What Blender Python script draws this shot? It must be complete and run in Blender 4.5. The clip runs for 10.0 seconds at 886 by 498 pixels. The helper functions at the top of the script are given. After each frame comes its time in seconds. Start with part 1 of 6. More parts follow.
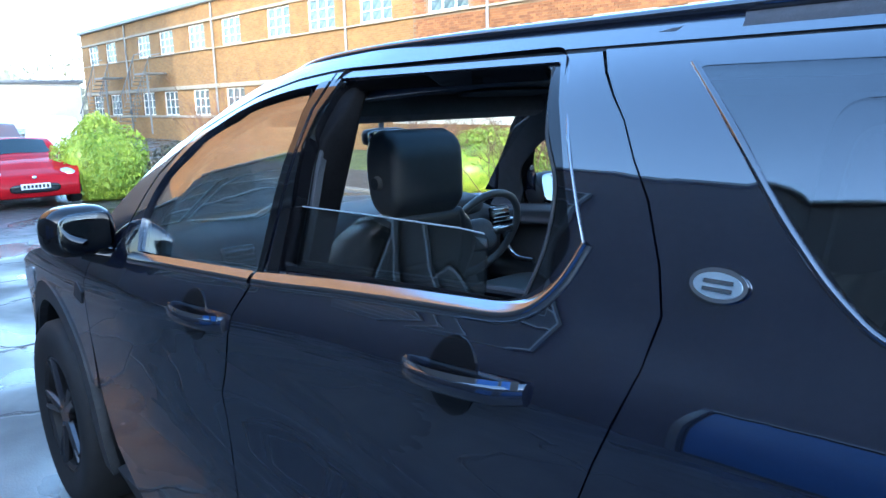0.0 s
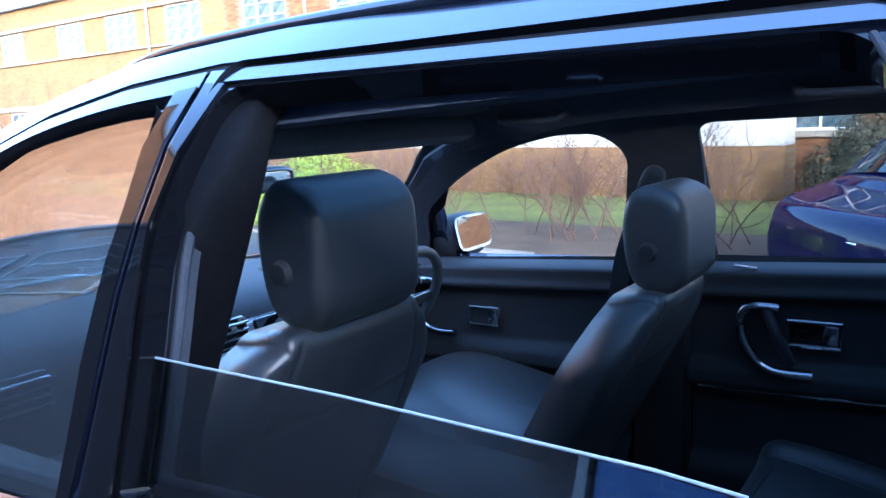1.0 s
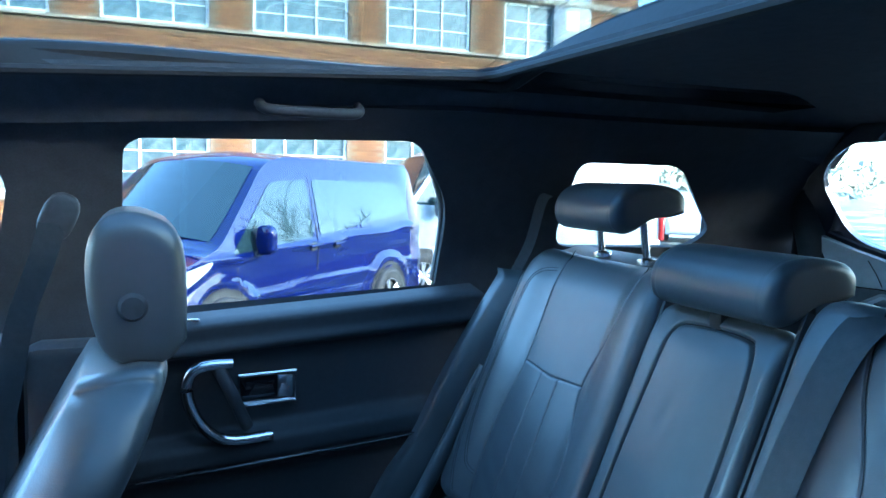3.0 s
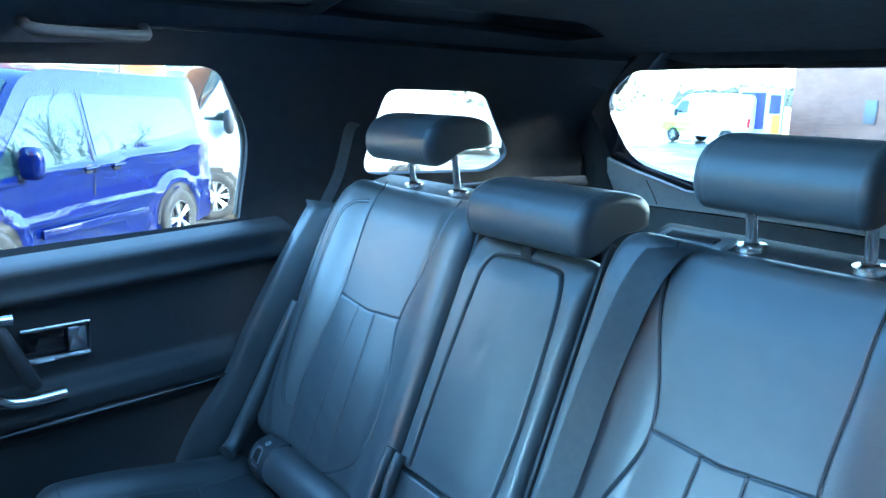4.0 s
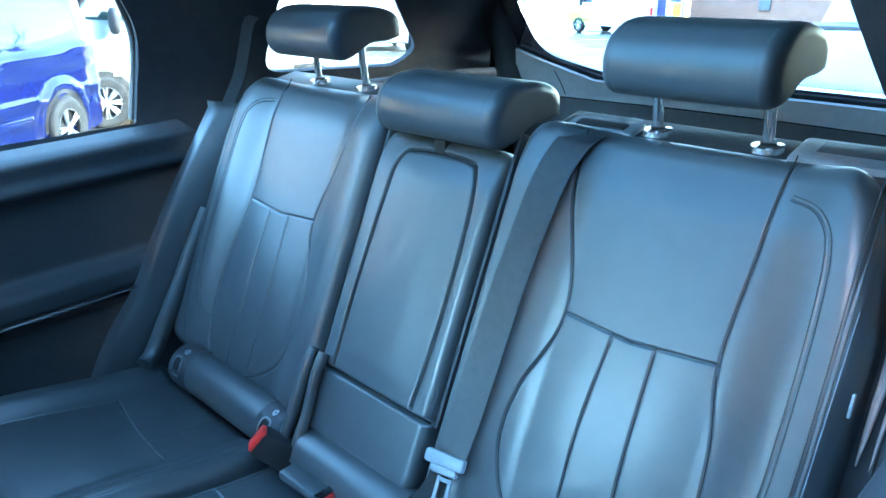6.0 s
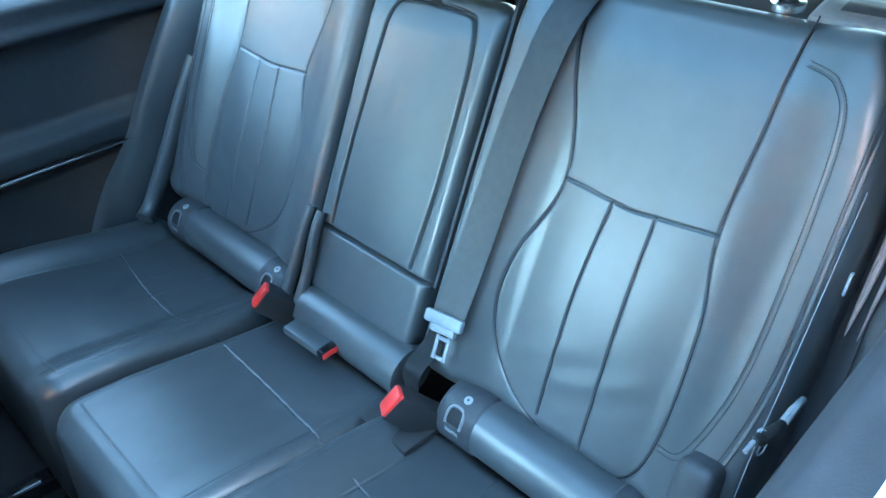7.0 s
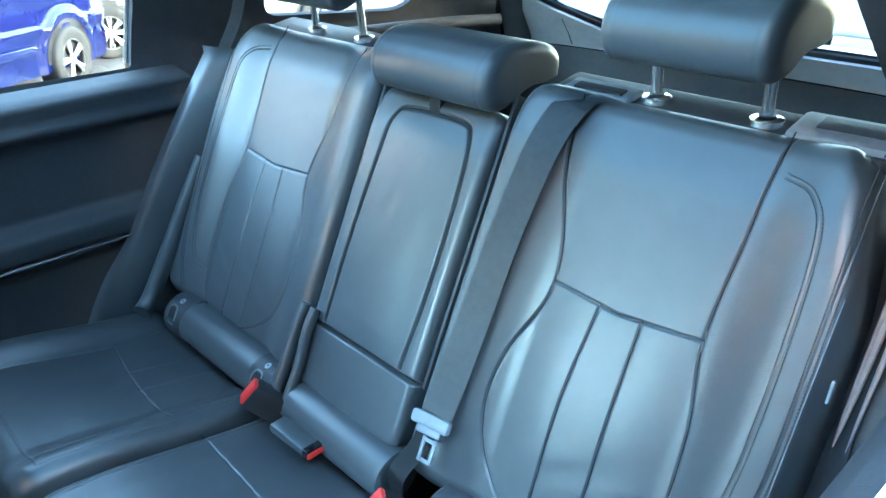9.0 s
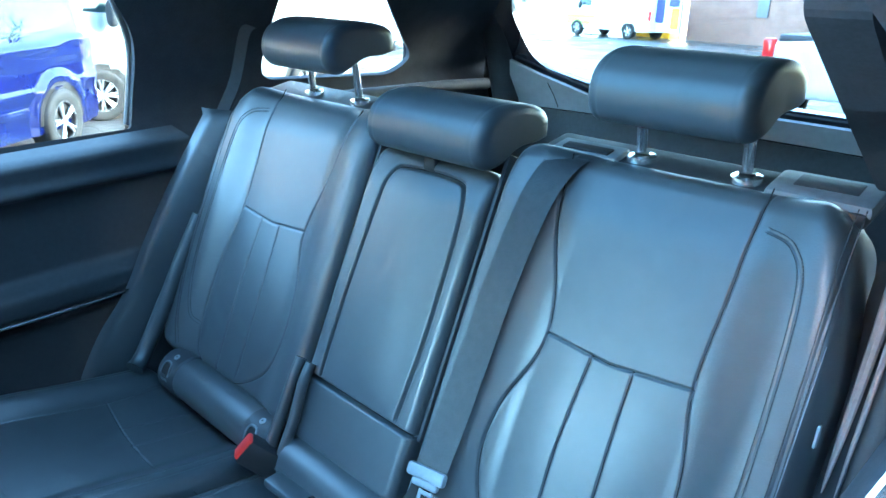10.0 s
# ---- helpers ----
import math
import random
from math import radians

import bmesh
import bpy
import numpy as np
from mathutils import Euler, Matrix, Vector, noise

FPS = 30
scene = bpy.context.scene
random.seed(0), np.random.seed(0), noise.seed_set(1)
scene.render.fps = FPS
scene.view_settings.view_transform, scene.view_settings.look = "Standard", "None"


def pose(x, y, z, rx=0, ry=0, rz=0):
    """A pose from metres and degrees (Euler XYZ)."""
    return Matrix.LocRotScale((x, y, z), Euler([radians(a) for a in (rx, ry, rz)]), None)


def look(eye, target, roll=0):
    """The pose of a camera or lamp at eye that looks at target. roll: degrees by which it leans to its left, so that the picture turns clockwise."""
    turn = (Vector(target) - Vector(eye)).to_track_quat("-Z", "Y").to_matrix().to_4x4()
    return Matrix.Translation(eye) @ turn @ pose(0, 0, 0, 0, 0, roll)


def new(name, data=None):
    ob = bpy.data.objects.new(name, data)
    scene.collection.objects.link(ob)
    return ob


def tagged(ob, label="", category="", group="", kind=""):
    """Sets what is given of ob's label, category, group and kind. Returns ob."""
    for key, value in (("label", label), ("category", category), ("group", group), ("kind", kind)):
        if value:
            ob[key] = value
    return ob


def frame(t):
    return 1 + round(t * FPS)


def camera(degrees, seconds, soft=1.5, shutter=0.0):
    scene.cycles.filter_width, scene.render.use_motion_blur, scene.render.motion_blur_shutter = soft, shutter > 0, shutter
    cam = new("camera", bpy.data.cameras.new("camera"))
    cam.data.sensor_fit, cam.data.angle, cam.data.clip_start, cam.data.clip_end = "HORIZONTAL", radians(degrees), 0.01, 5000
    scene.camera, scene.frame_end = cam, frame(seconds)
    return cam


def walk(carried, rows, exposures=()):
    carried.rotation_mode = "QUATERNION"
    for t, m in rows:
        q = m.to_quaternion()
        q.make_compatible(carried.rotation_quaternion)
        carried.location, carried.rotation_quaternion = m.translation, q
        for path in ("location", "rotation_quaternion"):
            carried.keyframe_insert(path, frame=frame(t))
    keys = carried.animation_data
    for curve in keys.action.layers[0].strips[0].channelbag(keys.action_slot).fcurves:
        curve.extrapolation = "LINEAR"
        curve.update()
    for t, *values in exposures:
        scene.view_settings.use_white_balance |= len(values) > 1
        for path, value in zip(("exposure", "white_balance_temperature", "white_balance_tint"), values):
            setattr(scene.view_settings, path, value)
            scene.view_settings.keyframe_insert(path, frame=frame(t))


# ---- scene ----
cam = camera(60.8, 10.0)
PATH = [
    (0, (-1.592, -0.303, 1.514), (-0.313, 1.185, 1.124), -1.4),
    (0.5, (-1.397, 0.104, 1.517), (0.012, 1.473, 1.144), -2.2),
    (1, (-1.175, 0.476, 1.519), (0.424, 1.626, 1.172), -2.1),
    (1.5, (-0.960, 0.712, 1.499), (0.843, 1.521, 1.194), -1.0),
    (2, (-0.818, 0.867, 1.436), (1.143, 1.193, 1.211), 0.5),
    (2.5, (-0.815, 1.000, 1.422), (1.155, 0.694, 1.255), 1.3),
    (3, (-0.836, 1.026, 1.419), (1.004, 0.272, 1.235), 1.4),
    (3.2, (-0.835, 1.030, 1.425), (0.936, 0.138, 1.210), 1.8),
    (4.3, (-0.783, 1.040, 1.457), (0.707, -0.217, 1.009), 1.4),
    (4.5, (-0.788, 1.040, 1.458), (0.675, -0.235, 0.971), 1.1),
    (5, (-0.783, 1.032, 1.462), (0.601, -0.289, 0.880), 0.5),
    (6.3, (-0.787, 1.040, 1.443), (0.529, -0.293, 0.741), 0.6),
    (6.5, (-0.779, 1.036, 1.473), (0.515, -0.260, 0.668), 0.4),
    (7, (-0.762, 1.013, 1.481), (0.436, -0.192, 0.427), 0.5),
    (7.5, (-0.756, 1.023, 1.451), (0.360, -0.141, 0.267), 1.8),
    (8, (-0.760, 1.024, 1.453), (0.349, -0.131, 0.254), 1.9),
    (8.5, (-0.762, 1.037, 1.475), (0.417, -0.212, 0.451), 2.5),
    (9, (-0.787, 1.010, 1.475), (0.520, -0.276, 0.676), 2.0),
    (9.5, (-0.800, 1.022, 1.466), (0.543, -0.305, 0.803), 2.4),
    (10, (-0.801, 1.040, 1.478), (0.526, -0.308, 0.828), 2.2),
]
EXPOSURES = [(0.0, 3.2, 5100, 3), (1.0, 3.7, 4850, 14), (1.5, 4.42, 4050, 6), (2.0, 4.85, 5050, 1), (2.5, 4.9, 5100, -2), (3.2, 5.4, 4800, -4), (4.5, 6.15, 5100, -8), (6.3, 6.25, 5200, -8), (7.5, 6.65, 6450, -3), (8.2, 6.65, 6450, -3), (9.2, 6.4, 5950, -6), (10.0, 6.25, 5250, -9)]
walk(cam, [(t, look(eye, target, roll)) for t, eye, target, roll in PATH], EXPOSURES)

# ---- world and sun ----
SUN_AZIMUTH, SUN_HEIGHT = 225.0, 19.0     # the sun stands behind and to the left of the car
world = bpy.data.worlds.new("sky")
scene.world = world
world.use_nodes = True
wn, wl = world.node_tree.nodes, world.node_tree.links
sky = wn.new("ShaderNodeTexSky")
sky.sky_type, sky.sun_disc = "NISHITA", False
sky.sun_elevation, sky.sun_rotation = radians(SUN_HEIGHT), radians(SUN_AZIMUTH)
sky.air_density, sky.dust_density, sky.ozone_density = 1.0, 1.6, 1.0
wl.new(sky.outputs[0], wn["Background"].inputs[0])
wn["Background"].inputs[1].default_value = 0.15
sun_data = bpy.data.lights.new("sun", "SUN")
sun_data.energy, sun_data.angle, sun_data.color = 0.55, radians(0.6), (1.0, 0.87, 0.68)
sun = new("sun", sun_data)
_a, _e = radians(SUN_AZIMUTH), radians(SUN_HEIGHT)
SUN_DIR = Vector((math.sin(_a) * math.cos(_e), math.cos(_a) * math.cos(_e), math.sin(_e)))
sun.matrix_world = Matrix.Translation(SUN_DIR * 60) @ SUN_DIR.to_track_quat("Z", "Y").to_matrix().to_4x4()


# ---- materials ----
def mat(name, color, rough=0.5, metal=0.0, vary=0.15, scale=8.0, bump=0.0, bump_scale=60.0, coat=0.0, spec=0.5, other=None, stain=0.0, dist=0.002):
    m = bpy.data.materials.new(name)
    m.use_nodes = True
    n, l = m.node_tree.nodes, m.node_tree.links
    b = n["Principled BSDF"]
    b.inputs["Metallic"].default_value = metal
    b.inputs["Roughness"].default_value = rough
    b.inputs["Specular IOR Level"].default_value = spec
    b.inputs["Coat Weight"].default_value = coat
    b.inputs["Coat Roughness"].default_value = 0.008
    tc = n.new("ShaderNodeTexCoord")
    if vary > 0:
        t1, t2 = n.new("ShaderNodeTexNoise"), n.new("ShaderNodeTexNoise")
        t1.inputs["Scale"].default_value, t1.inputs["Detail"].default_value = scale, 5
        t2.inputs["Scale"].default_value, t2.inputs["Detail"].default_value = scale * 9, 3
        l.new(tc.outputs["Object"], t1.inputs["Vector"])
        l.new(tc.outputs["Object"], t2.inputs["Vector"])
        add = n.new("ShaderNodeMath")
        add.operation = "ADD"
        l.new(t1.outputs["Fac"], add.inputs[0])
        l.new(t2.outputs["Fac"], add.inputs[1])
        ramp = n.new("ShaderNodeMapRange")
        ramp.inputs["From Min"].default_value, ramp.inputs["From Max"].default_value = 0.7, 1.3
        l.new(add.outputs[0], ramp.inputs["Value"])
        mix = n.new("ShaderNodeMix")
        mix.data_type = "RGBA"
        c2 = other or tuple(c * (1 - vary) for c in color)
        mix.inputs["A"].default_value = (*(min(1, c * (1 + vary)) if other is None else c for c in color), 1)
        mix.inputs["B"].default_value = (*c2, 1)
        l.new(ramp.outputs[0], mix.inputs["Factor"])
        l.new(mix.outputs["Result"], b.inputs["Base Color"])
        rr = n.new("ShaderNodeMapRange")
        rr.inputs["To Min"].default_value, rr.inputs["To Max"].default_value = max(0.0, rough - stain), min(1.0, rough + stain)
        l.new(t1.outputs["Fac"], rr.inputs["Value"])
        if stain > 0:
            l.new(rr.outputs[0], b.inputs["Roughness"])
    else:
        b.inputs["Base Color"].default_value = (*color, 1)
    if bump > 0:
        v = n.new("ShaderNodeTexNoise")
        v.inputs["Scale"].default_value, v.inputs["Detail"].default_value = bump_scale, 4
        l.new(tc.outputs["Object"], v.inputs["Vector"])
        bp = n.new("ShaderNodeBump")
        bp.inputs["Strength"].default_value, bp.inputs["Distance"].default_value = bump, dist
        l.new(v.outputs["Fac"], bp.inputs["Height"])
        l.new(bp.outputs[0], b.inputs["Normal"])
    return m


def leather(name, color, rough=0.42):
    """Black grained leather: a cell grain in the bump, light scuffs in colour and gloss."""
    m = mat(name, color, rough, 0, 0.14, 4.0, stain=0.07)
    n, l = m.node_tree.nodes, m.node_tree.links
    tc = n.new("ShaderNodeTexCoord")
    v = n.new("ShaderNodeTexVoronoi")
    v.inputs["Scale"].default_value = 420
    l.new(tc.outputs["Object"], v.inputs["Vector"])
    w = n.new("ShaderNodeTexNoise")
    w.inputs["Scale"].default_value, w.inputs["Detail"].default_value = 14, 3
    l.new(tc.outputs["Object"], w.inputs["Vector"])
    b1, b2 = n.new("ShaderNodeBump"), n.new("ShaderNodeBump")
    b1.inputs["Strength"].default_value, b1.inputs["Distance"].default_value = 0.12, 0.0005
    b2.inputs["Strength"].default_value, b2.inputs["Distance"].default_value = 0.14, 0.004
    l.new(v.outputs["Distance"], b1.inputs["Height"])
    l.new(w.outputs["Fac"], b2.inputs["Height"])
    l.new(b2.outputs[0], b1.inputs["Normal"])
    l.new(b1.outputs[0], n["Principled BSDF"].inputs["Normal"])
    # pale scuffs
    sc, mr, mx = n.new("ShaderNodeTexNoise"), n.new("ShaderNodeMapRange"), n.new("ShaderNodeMix")
    sc.inputs["Scale"].default_value, sc.inputs["Detail"].default_value, sc.inputs["Roughness"].default_value = 6.5, 7, 0.62
    l.new(tc.outputs["Object"], sc.inputs["Vector"])
    mr.inputs["From Min"].default_value, mr.inputs["From Max"].default_value = 0.63, 0.80
    mr.inputs["To Max"].default_value = 0.45
    l.new(sc.outputs["Fac"], mr.inputs["Value"])
    mx.data_type = "RGBA"
    mx.inputs["B"].default_value = (0.11, 0.115, 0.12, 1)
    bsdf = n["Principled BSDF"]
    l.new(bsdf.inputs["Base Color"].links[0].from_socket, mx.inputs["A"])
    l.new(mr.outputs[0], mx.inputs["Factor"])
    l.new(mx.outputs["Result"], bsdf.inputs["Base Color"])
    return m


def pane(name, tint, gloss=0.045):
    """Thin tinted glass: clear through, with a mirror's gloss by Fresnel."""
    m = bpy.data.materials.new(name)
    m.use_nodes = True
    n, l = m.node_tree.nodes, m.node_tree.links
    n.remove(n["Principled BSDF"])
    tr, gl, lw, mx = n.new("ShaderNodeBsdfTransparent"), n.new("ShaderNodeBsdfGlossy"), n.new("ShaderNodeLayerWeight"), n.new("ShaderNodeMixShader")
    tr.inputs[0].default_value = (*(math.sqrt(v) for v in tint), 1)
    gl.inputs["Roughness"].default_value = 0.0
    lw.inputs["Blend"].default_value = 0.5
    pw, mr = n.new("ShaderNodeMath"), n.new("ShaderNodeMapRange")
    pw.operation, pw.inputs[1].default_value = "POWER", 4.5
    l.new(lw.outputs["Facing"], pw.inputs[0])
    l.new(pw.outputs[0], mr.inputs["Value"])
    mr.inputs["To Min"].default_value, mr.inputs["To Max"].default_value = gloss, 0.75
    l.new(mr.outputs[0], mx.inputs[0])
    l.new(tr.outputs[0], mx.inputs[1])
    l.new(gl.outputs[0], mx.inputs[2])
    l.new(mx.outputs[0], n["Material Output"].inputs["Surface"])
    return m


def brick_mat(name, c1, c2, mortar, scale=1.0, axis="yz"):
    m = mat(name, c1, 0.85, 0, 0.0)
    n, l = m.node_tree.nodes, m.node_tree.links
    tc, sep, com = n.new("ShaderNodeTexCoord"), n.new("ShaderNodeSeparateXYZ"), n.new("ShaderNodeCombineXYZ")
    l.new(tc.outputs["Object"], sep.inputs[0])
    l.new(sep.outputs["Y" if axis == "yz" else "X"], com.inputs["X"])
    l.new(sep.outputs["Z"], com.inputs["Y"])
    br = n.new("ShaderNodeTexBrick")
    br.inputs["Scale"].default_value = scale
    br.inputs["Brick Width"].default_value, br.inputs["Row Height"].default_value, br.inputs["Mortar Size"].default_value = 0.225, 0.075, 0.006
    br.inputs["Color1"].default_value, br.inputs["Color2"].default_value, br.inputs["Mortar"].default_value = (*c1, 1), (*c2, 1), (*mortar, 1)
    l.new(com.outputs[0], br.inputs["Vector"])
    t = n.new("ShaderNodeTexNoise")
    t.inputs["Scale"].default_value, t.inputs["Detail"].default_value = 0.9, 6
    l.new(tc.outputs["Object"], t.inputs["Vector"])
    hs = n.new("ShaderNodeHueSaturation")
    mr = n.new("ShaderNodeMapRange")
    mr.inputs["To Min"].default_value, mr.inputs["To Max"].default_value = 0.7, 1.3
    l.new(t.outputs["Fac"], mr.inputs["Value"])
    l.new(mr.outputs[0], hs.inputs["Value"])
    l.new(br.outputs["Color"], hs.inputs["Color"])
    l.new(hs.outputs[0], n["Principled BSDF"].inputs["Base Color"])
    bp = n.new("ShaderNodeBump")
    bp.inputs["Strength"].default_value, bp.inputs["Distance"].default_value = 0.6, 0.006
    bp.invert = True
    l.new(br.outputs["Fac"], bp.inputs["Height"])
    l.new(bp.outputs[0], n["Principled BSDF"].inputs["Normal"])
    return m


def asphalt_mat():
    """Old tarmac: wet sheen in patches, cracks, grit."""
    m = mat("wet_asphalt", (0.062, 0.06, 0.058), 0.5, 0, 0.35, 0.6, stain=0.0)
    n, l = m.node_tree.nodes, m.node_tree.links
    tc = n.new("ShaderNodeTexCoord")
    wet = n.new("ShaderNodeTexNoise")
    wet.inputs["Scale"].default_value, wet.inputs["Detail"].default_value, wet.inputs["Distortion"].default_value = 0.55, 5, 0.6
    l.new(tc.outputs["Object"], wet.inputs["Vector"])
    mr = n.new("ShaderNodeMapRange")
    mr.inputs["From Min"].default_value, mr.inputs["From Max"].default_value = 0.38, 0.60
    mr.inputs["To Min"].default_value, mr.inputs["To Max"].default_value = 0.15, 0.62
    l.new(wet.outputs["Fac"], mr.inputs["Value"])
    l.new(mr.outputs[0], n["Principled BSDF"].inputs["Roughness"])
    cr, wob, wadd = n.new("ShaderNodeTexVoronoi"), n.new("ShaderNodeTexNoise"), n.new("ShaderNodeMixRGB")
    wob.inputs["Scale"].default_value, wob.inputs["Detail"].default_value = 3.0, 6
    wadd.blend_type, wadd.inputs[0].default_value = "ADD", 0.35
    l.new(tc.outputs["Object"], wob.inputs["Vector"])
    l.new(tc.outputs["Object"], wadd.inputs[1])
    l.new(wob.outputs["Color"], wadd.inputs[2])
    cr.feature = "DISTANCE_TO_EDGE"
    cr.inputs["Scale"].default_value = 0.9
    l.new(wadd.outputs[0], cr.inputs["Vector"])
    cm = n.new("ShaderNodeMapRange")
    cm.inputs["From Max"].default_value = 0.025
    l.new(cr.outputs["Distance"], cm.inputs["Value"])
    gr = n.new("ShaderNodeTexNoise")
    gr.inputs["Scale"].default_value, gr.inputs["Detail"].default_value = 90, 4
    l.new(tc.outputs["Object"], gr.inputs["Vector"])
    b1, b2 = n.new("ShaderNodeBump"), n.new("ShaderNodeBump")
    b1.inputs["Strength"].default_value, b1.inputs["Distance"].default_value = 0.8, 0.02
    b2.inputs["Strength"].default_value, b2.inputs["Distance"].default_value = 0.25, 0.004
    l.new(cm.outputs[0], b1.inputs["Height"])
    l.new(gr.outputs["Fac"], b2.inputs["Height"])
    l.new(b1.outputs[0], b2.inputs["Normal"])
    l.new(b2.outputs[0], n["Principled BSDF"].inputs["Normal"])
    return m


PAINT = mat("blue_black_paint", (0.005, 0.007, 0.016), 0.35, 0.0, 0.1, 3.0, coat=1.0, spec=0.2)
PAINT.node_tree.nodes["Principled BSDF"].inputs["Coat IOR"].default_value = 2.2
GLOSS_BLACK = mat("gloss_black_trim", (0.006, 0.006, 0.007), 0.04, 0, 0.1, 3)
CHROME = mat("satin_chrome", (0.62, 0.63, 0.65), 0.16, 1.0, 0.06, 10)
STRIP = mat("satin_window_strip", (0.32, 0.33, 0.35), 0.16, 1.0, 0.05, 10)
BRIGHT = mat("bright_chrome", (0.8, 0.8, 0.82), 0.05, 1.0, 0.03, 10)
REVEAL = mat("window_reveal_cloth", (0.010, 0.010, 0.011), 0.95, 0, 0.2, 20, bump=0.2, spec=0.08)
POST_CHROME = mat("post_chrome", (0.80, 0.81, 0.82), 0.24, 1.0, 0.05, 10)
RUBBER = mat("black_rubber", (0.012, 0.012, 0.013), 0.6, 0, 0.2, 20, bump=0.2)
PLASTIC = mat("black_grained_plastic", (0.033, 0.035, 0.039), 0.5, 0, 0.2, 12, bump=0.3, bump_scale=500, dist=0.0006)
SOFT = mat("soft_door_top", (0.030, 0.032, 0.036), 0.62, 0, 0.15, 10, bump=0.25, bump_scale=350, dist=0.0008)
HEADLINING = mat("black_headlining_cloth", (0.06, 0.064, 0.072), 0.9, 0, 0.2, 40, bump=0.3, bump_scale=700, dist=0.0006)
# beige that carries the sunlight on the rear window's edge
WINDOW_EDGE = mat("sunlit_window_edge", (0.20, 0.19, 0.17), 0.6, 0, 0.15, 20)
# sunlight on the seat side is put into this pale colour
SUNNY_TRIM = mat("sunlit_seat_side_trim", (0.30, 0.24, 0.22), 0.5, 0, 0.15, 14)
SYMBOL = mat("pale_grey_symbol", (0.26, 0.28, 0.29), 0.45, 0, 0.1, 60)
PILLAR_TRIM = mat("dark_pillar_trim", (0.042, 0.045, 0.051), 0.8, 0, 0.2, 30, bump=0.3, bump_scale=600, dist=0.0006)
GREY_TRIM = mat("grey_tailgate_trim", (0.17, 0.18, 0.19), 0.55, 0, 0.15, 12, bump=0.25, bump_scale=400, dist=0.0006)
# raised well above the other trim: skylight put into the colour
SURROUND = mat("skylit_grey_trim", (0.36, 0.38, 0.40), 0.45, 0, 0.08, 6)
LEDGE = mat("dark_grey_ledge", (0.030, 0.033, 0.037), 0.75, 0, 0.15, 12)
LEATHER = leather("black_leather", (0.032, 0.0375, 0.041), 0.40)
LEATHER.node_tree.nodes["Principled BSDF"].inputs["Specular IOR Level"].default_value = 1.0
WEBBING = mat("seat_belt_webbing", (0.07, 0.074, 0.079), 0.42, 0, 0.15, 90, bump=0.4, bump_scale=500, dist=0.0008)
CARPET = mat("black_carpet", (0.012, 0.012, 0.014), 0.95, 0, 0.3, 60, bump=0.6, bump_scale=400)
SEAM = mat("dark_seam", (0.006, 0.006, 0.007), 0.8, 0, 0.2, 60)
THREAD = mat("dark_thread", (0.022, 0.023, 0.025), 0.8, 0, 0.2, 60)
DARK_STEEL = mat("dark_grey_metal", (0.12, 0.125, 0.13), 0.35, 0.7, 0.1, 20)
TONGUE_GREY = mat("grey_belt_tongue", (0.20, 0.215, 0.23), 0.35, 0, 0.1, 20)
RED = mat("red_button", (0.62, 0.035, 0.03), 0.35, 0, 0.1, 20)
WHITE = mat("white_print", (0.75, 0.75, 0.74), 0.5, 0, 0.05, 20)
STEEL = mat("brushed_steel", (0.55, 0.56, 0.57), 0.25, 1.0, 0.08, 30)
GLASS_FRONT = pane("clear_side_glass", (0.80, 0.84, 0.83))
GLASS_RIGHT = pane("right_side_glass", (0.60, 0.63, 0.62))
GLASS_SIDE = pane("front_side_glass", (0.52, 0.62, 0.66), 0.38)
GLASS_DARK = pane("privacy_glass", (0.36, 0.385, 0.39))
GLASS_LEFT = pane("dark_privacy_glass", (0.30, 0.32, 0.33), 0.15)
GLASS_EDGE = mat("ground_glass_edge", (0.45, 0.50, 0.50), 0.3, 0, 0.1, 20)
MIRROR = mat("mirror_glass", (0.5, 0.52, 0.54), 0.02, 1.0, 0.03, 10)
# copy for the left mirror, darkened to imitate a dark reflection
MIRROR_DIM = mat("dark_reflection_glass", (0.09, 0.10, 0.11), 0.02, 1.0, 0.03, 10)
GLASS_ROOF = pane("roof_glass", (0.13, 0.165, 0.18), 0.01)
GLASS_REAR = pane("rear_screen_glass", (0.36, 0.385, 0.385))
DARK_GLASS = mat("dark_vehicle_glass", (0.015, 0.028, 0.032), 0.02, 0, 0.0, spec=0.5)
TYRE = mat("tyre_rubber", (0.016, 0.016, 0.017), 0.75, 0, 0.25, 25, bump=0.3, bump_scale=120)
ALLOY_DARK = mat("dark_grey_alloy", (0.09, 0.092, 0.1), 0.25, 0.8, 0.1, 10)
ALLOY = mat("silver_alloy", (0.5, 0.51, 0.53), 0.3, 0.9, 0.1, 10)
ASPHALT = asphalt_mat()
# yellower than the near bricks: glare on the far wall put into the colour
BRICK = brick_mat("orange_brick", (0.27, 0.145, 0.045), (0.20, 0.10, 0.030), (0.20, 0.15, 0.085))
MORTAR = mat("lime_mortar", (0.18, 0.125, 0.08), 0.9, 0, 0.25, 3, bump=0.3, bump_scale=80)
BRICK_X = brick_mat("orange_brick_end", (0.25, 0.115, 0.04), (0.18, 0.075, 0.027), (0.19, 0.135, 0.085), axis="xz")
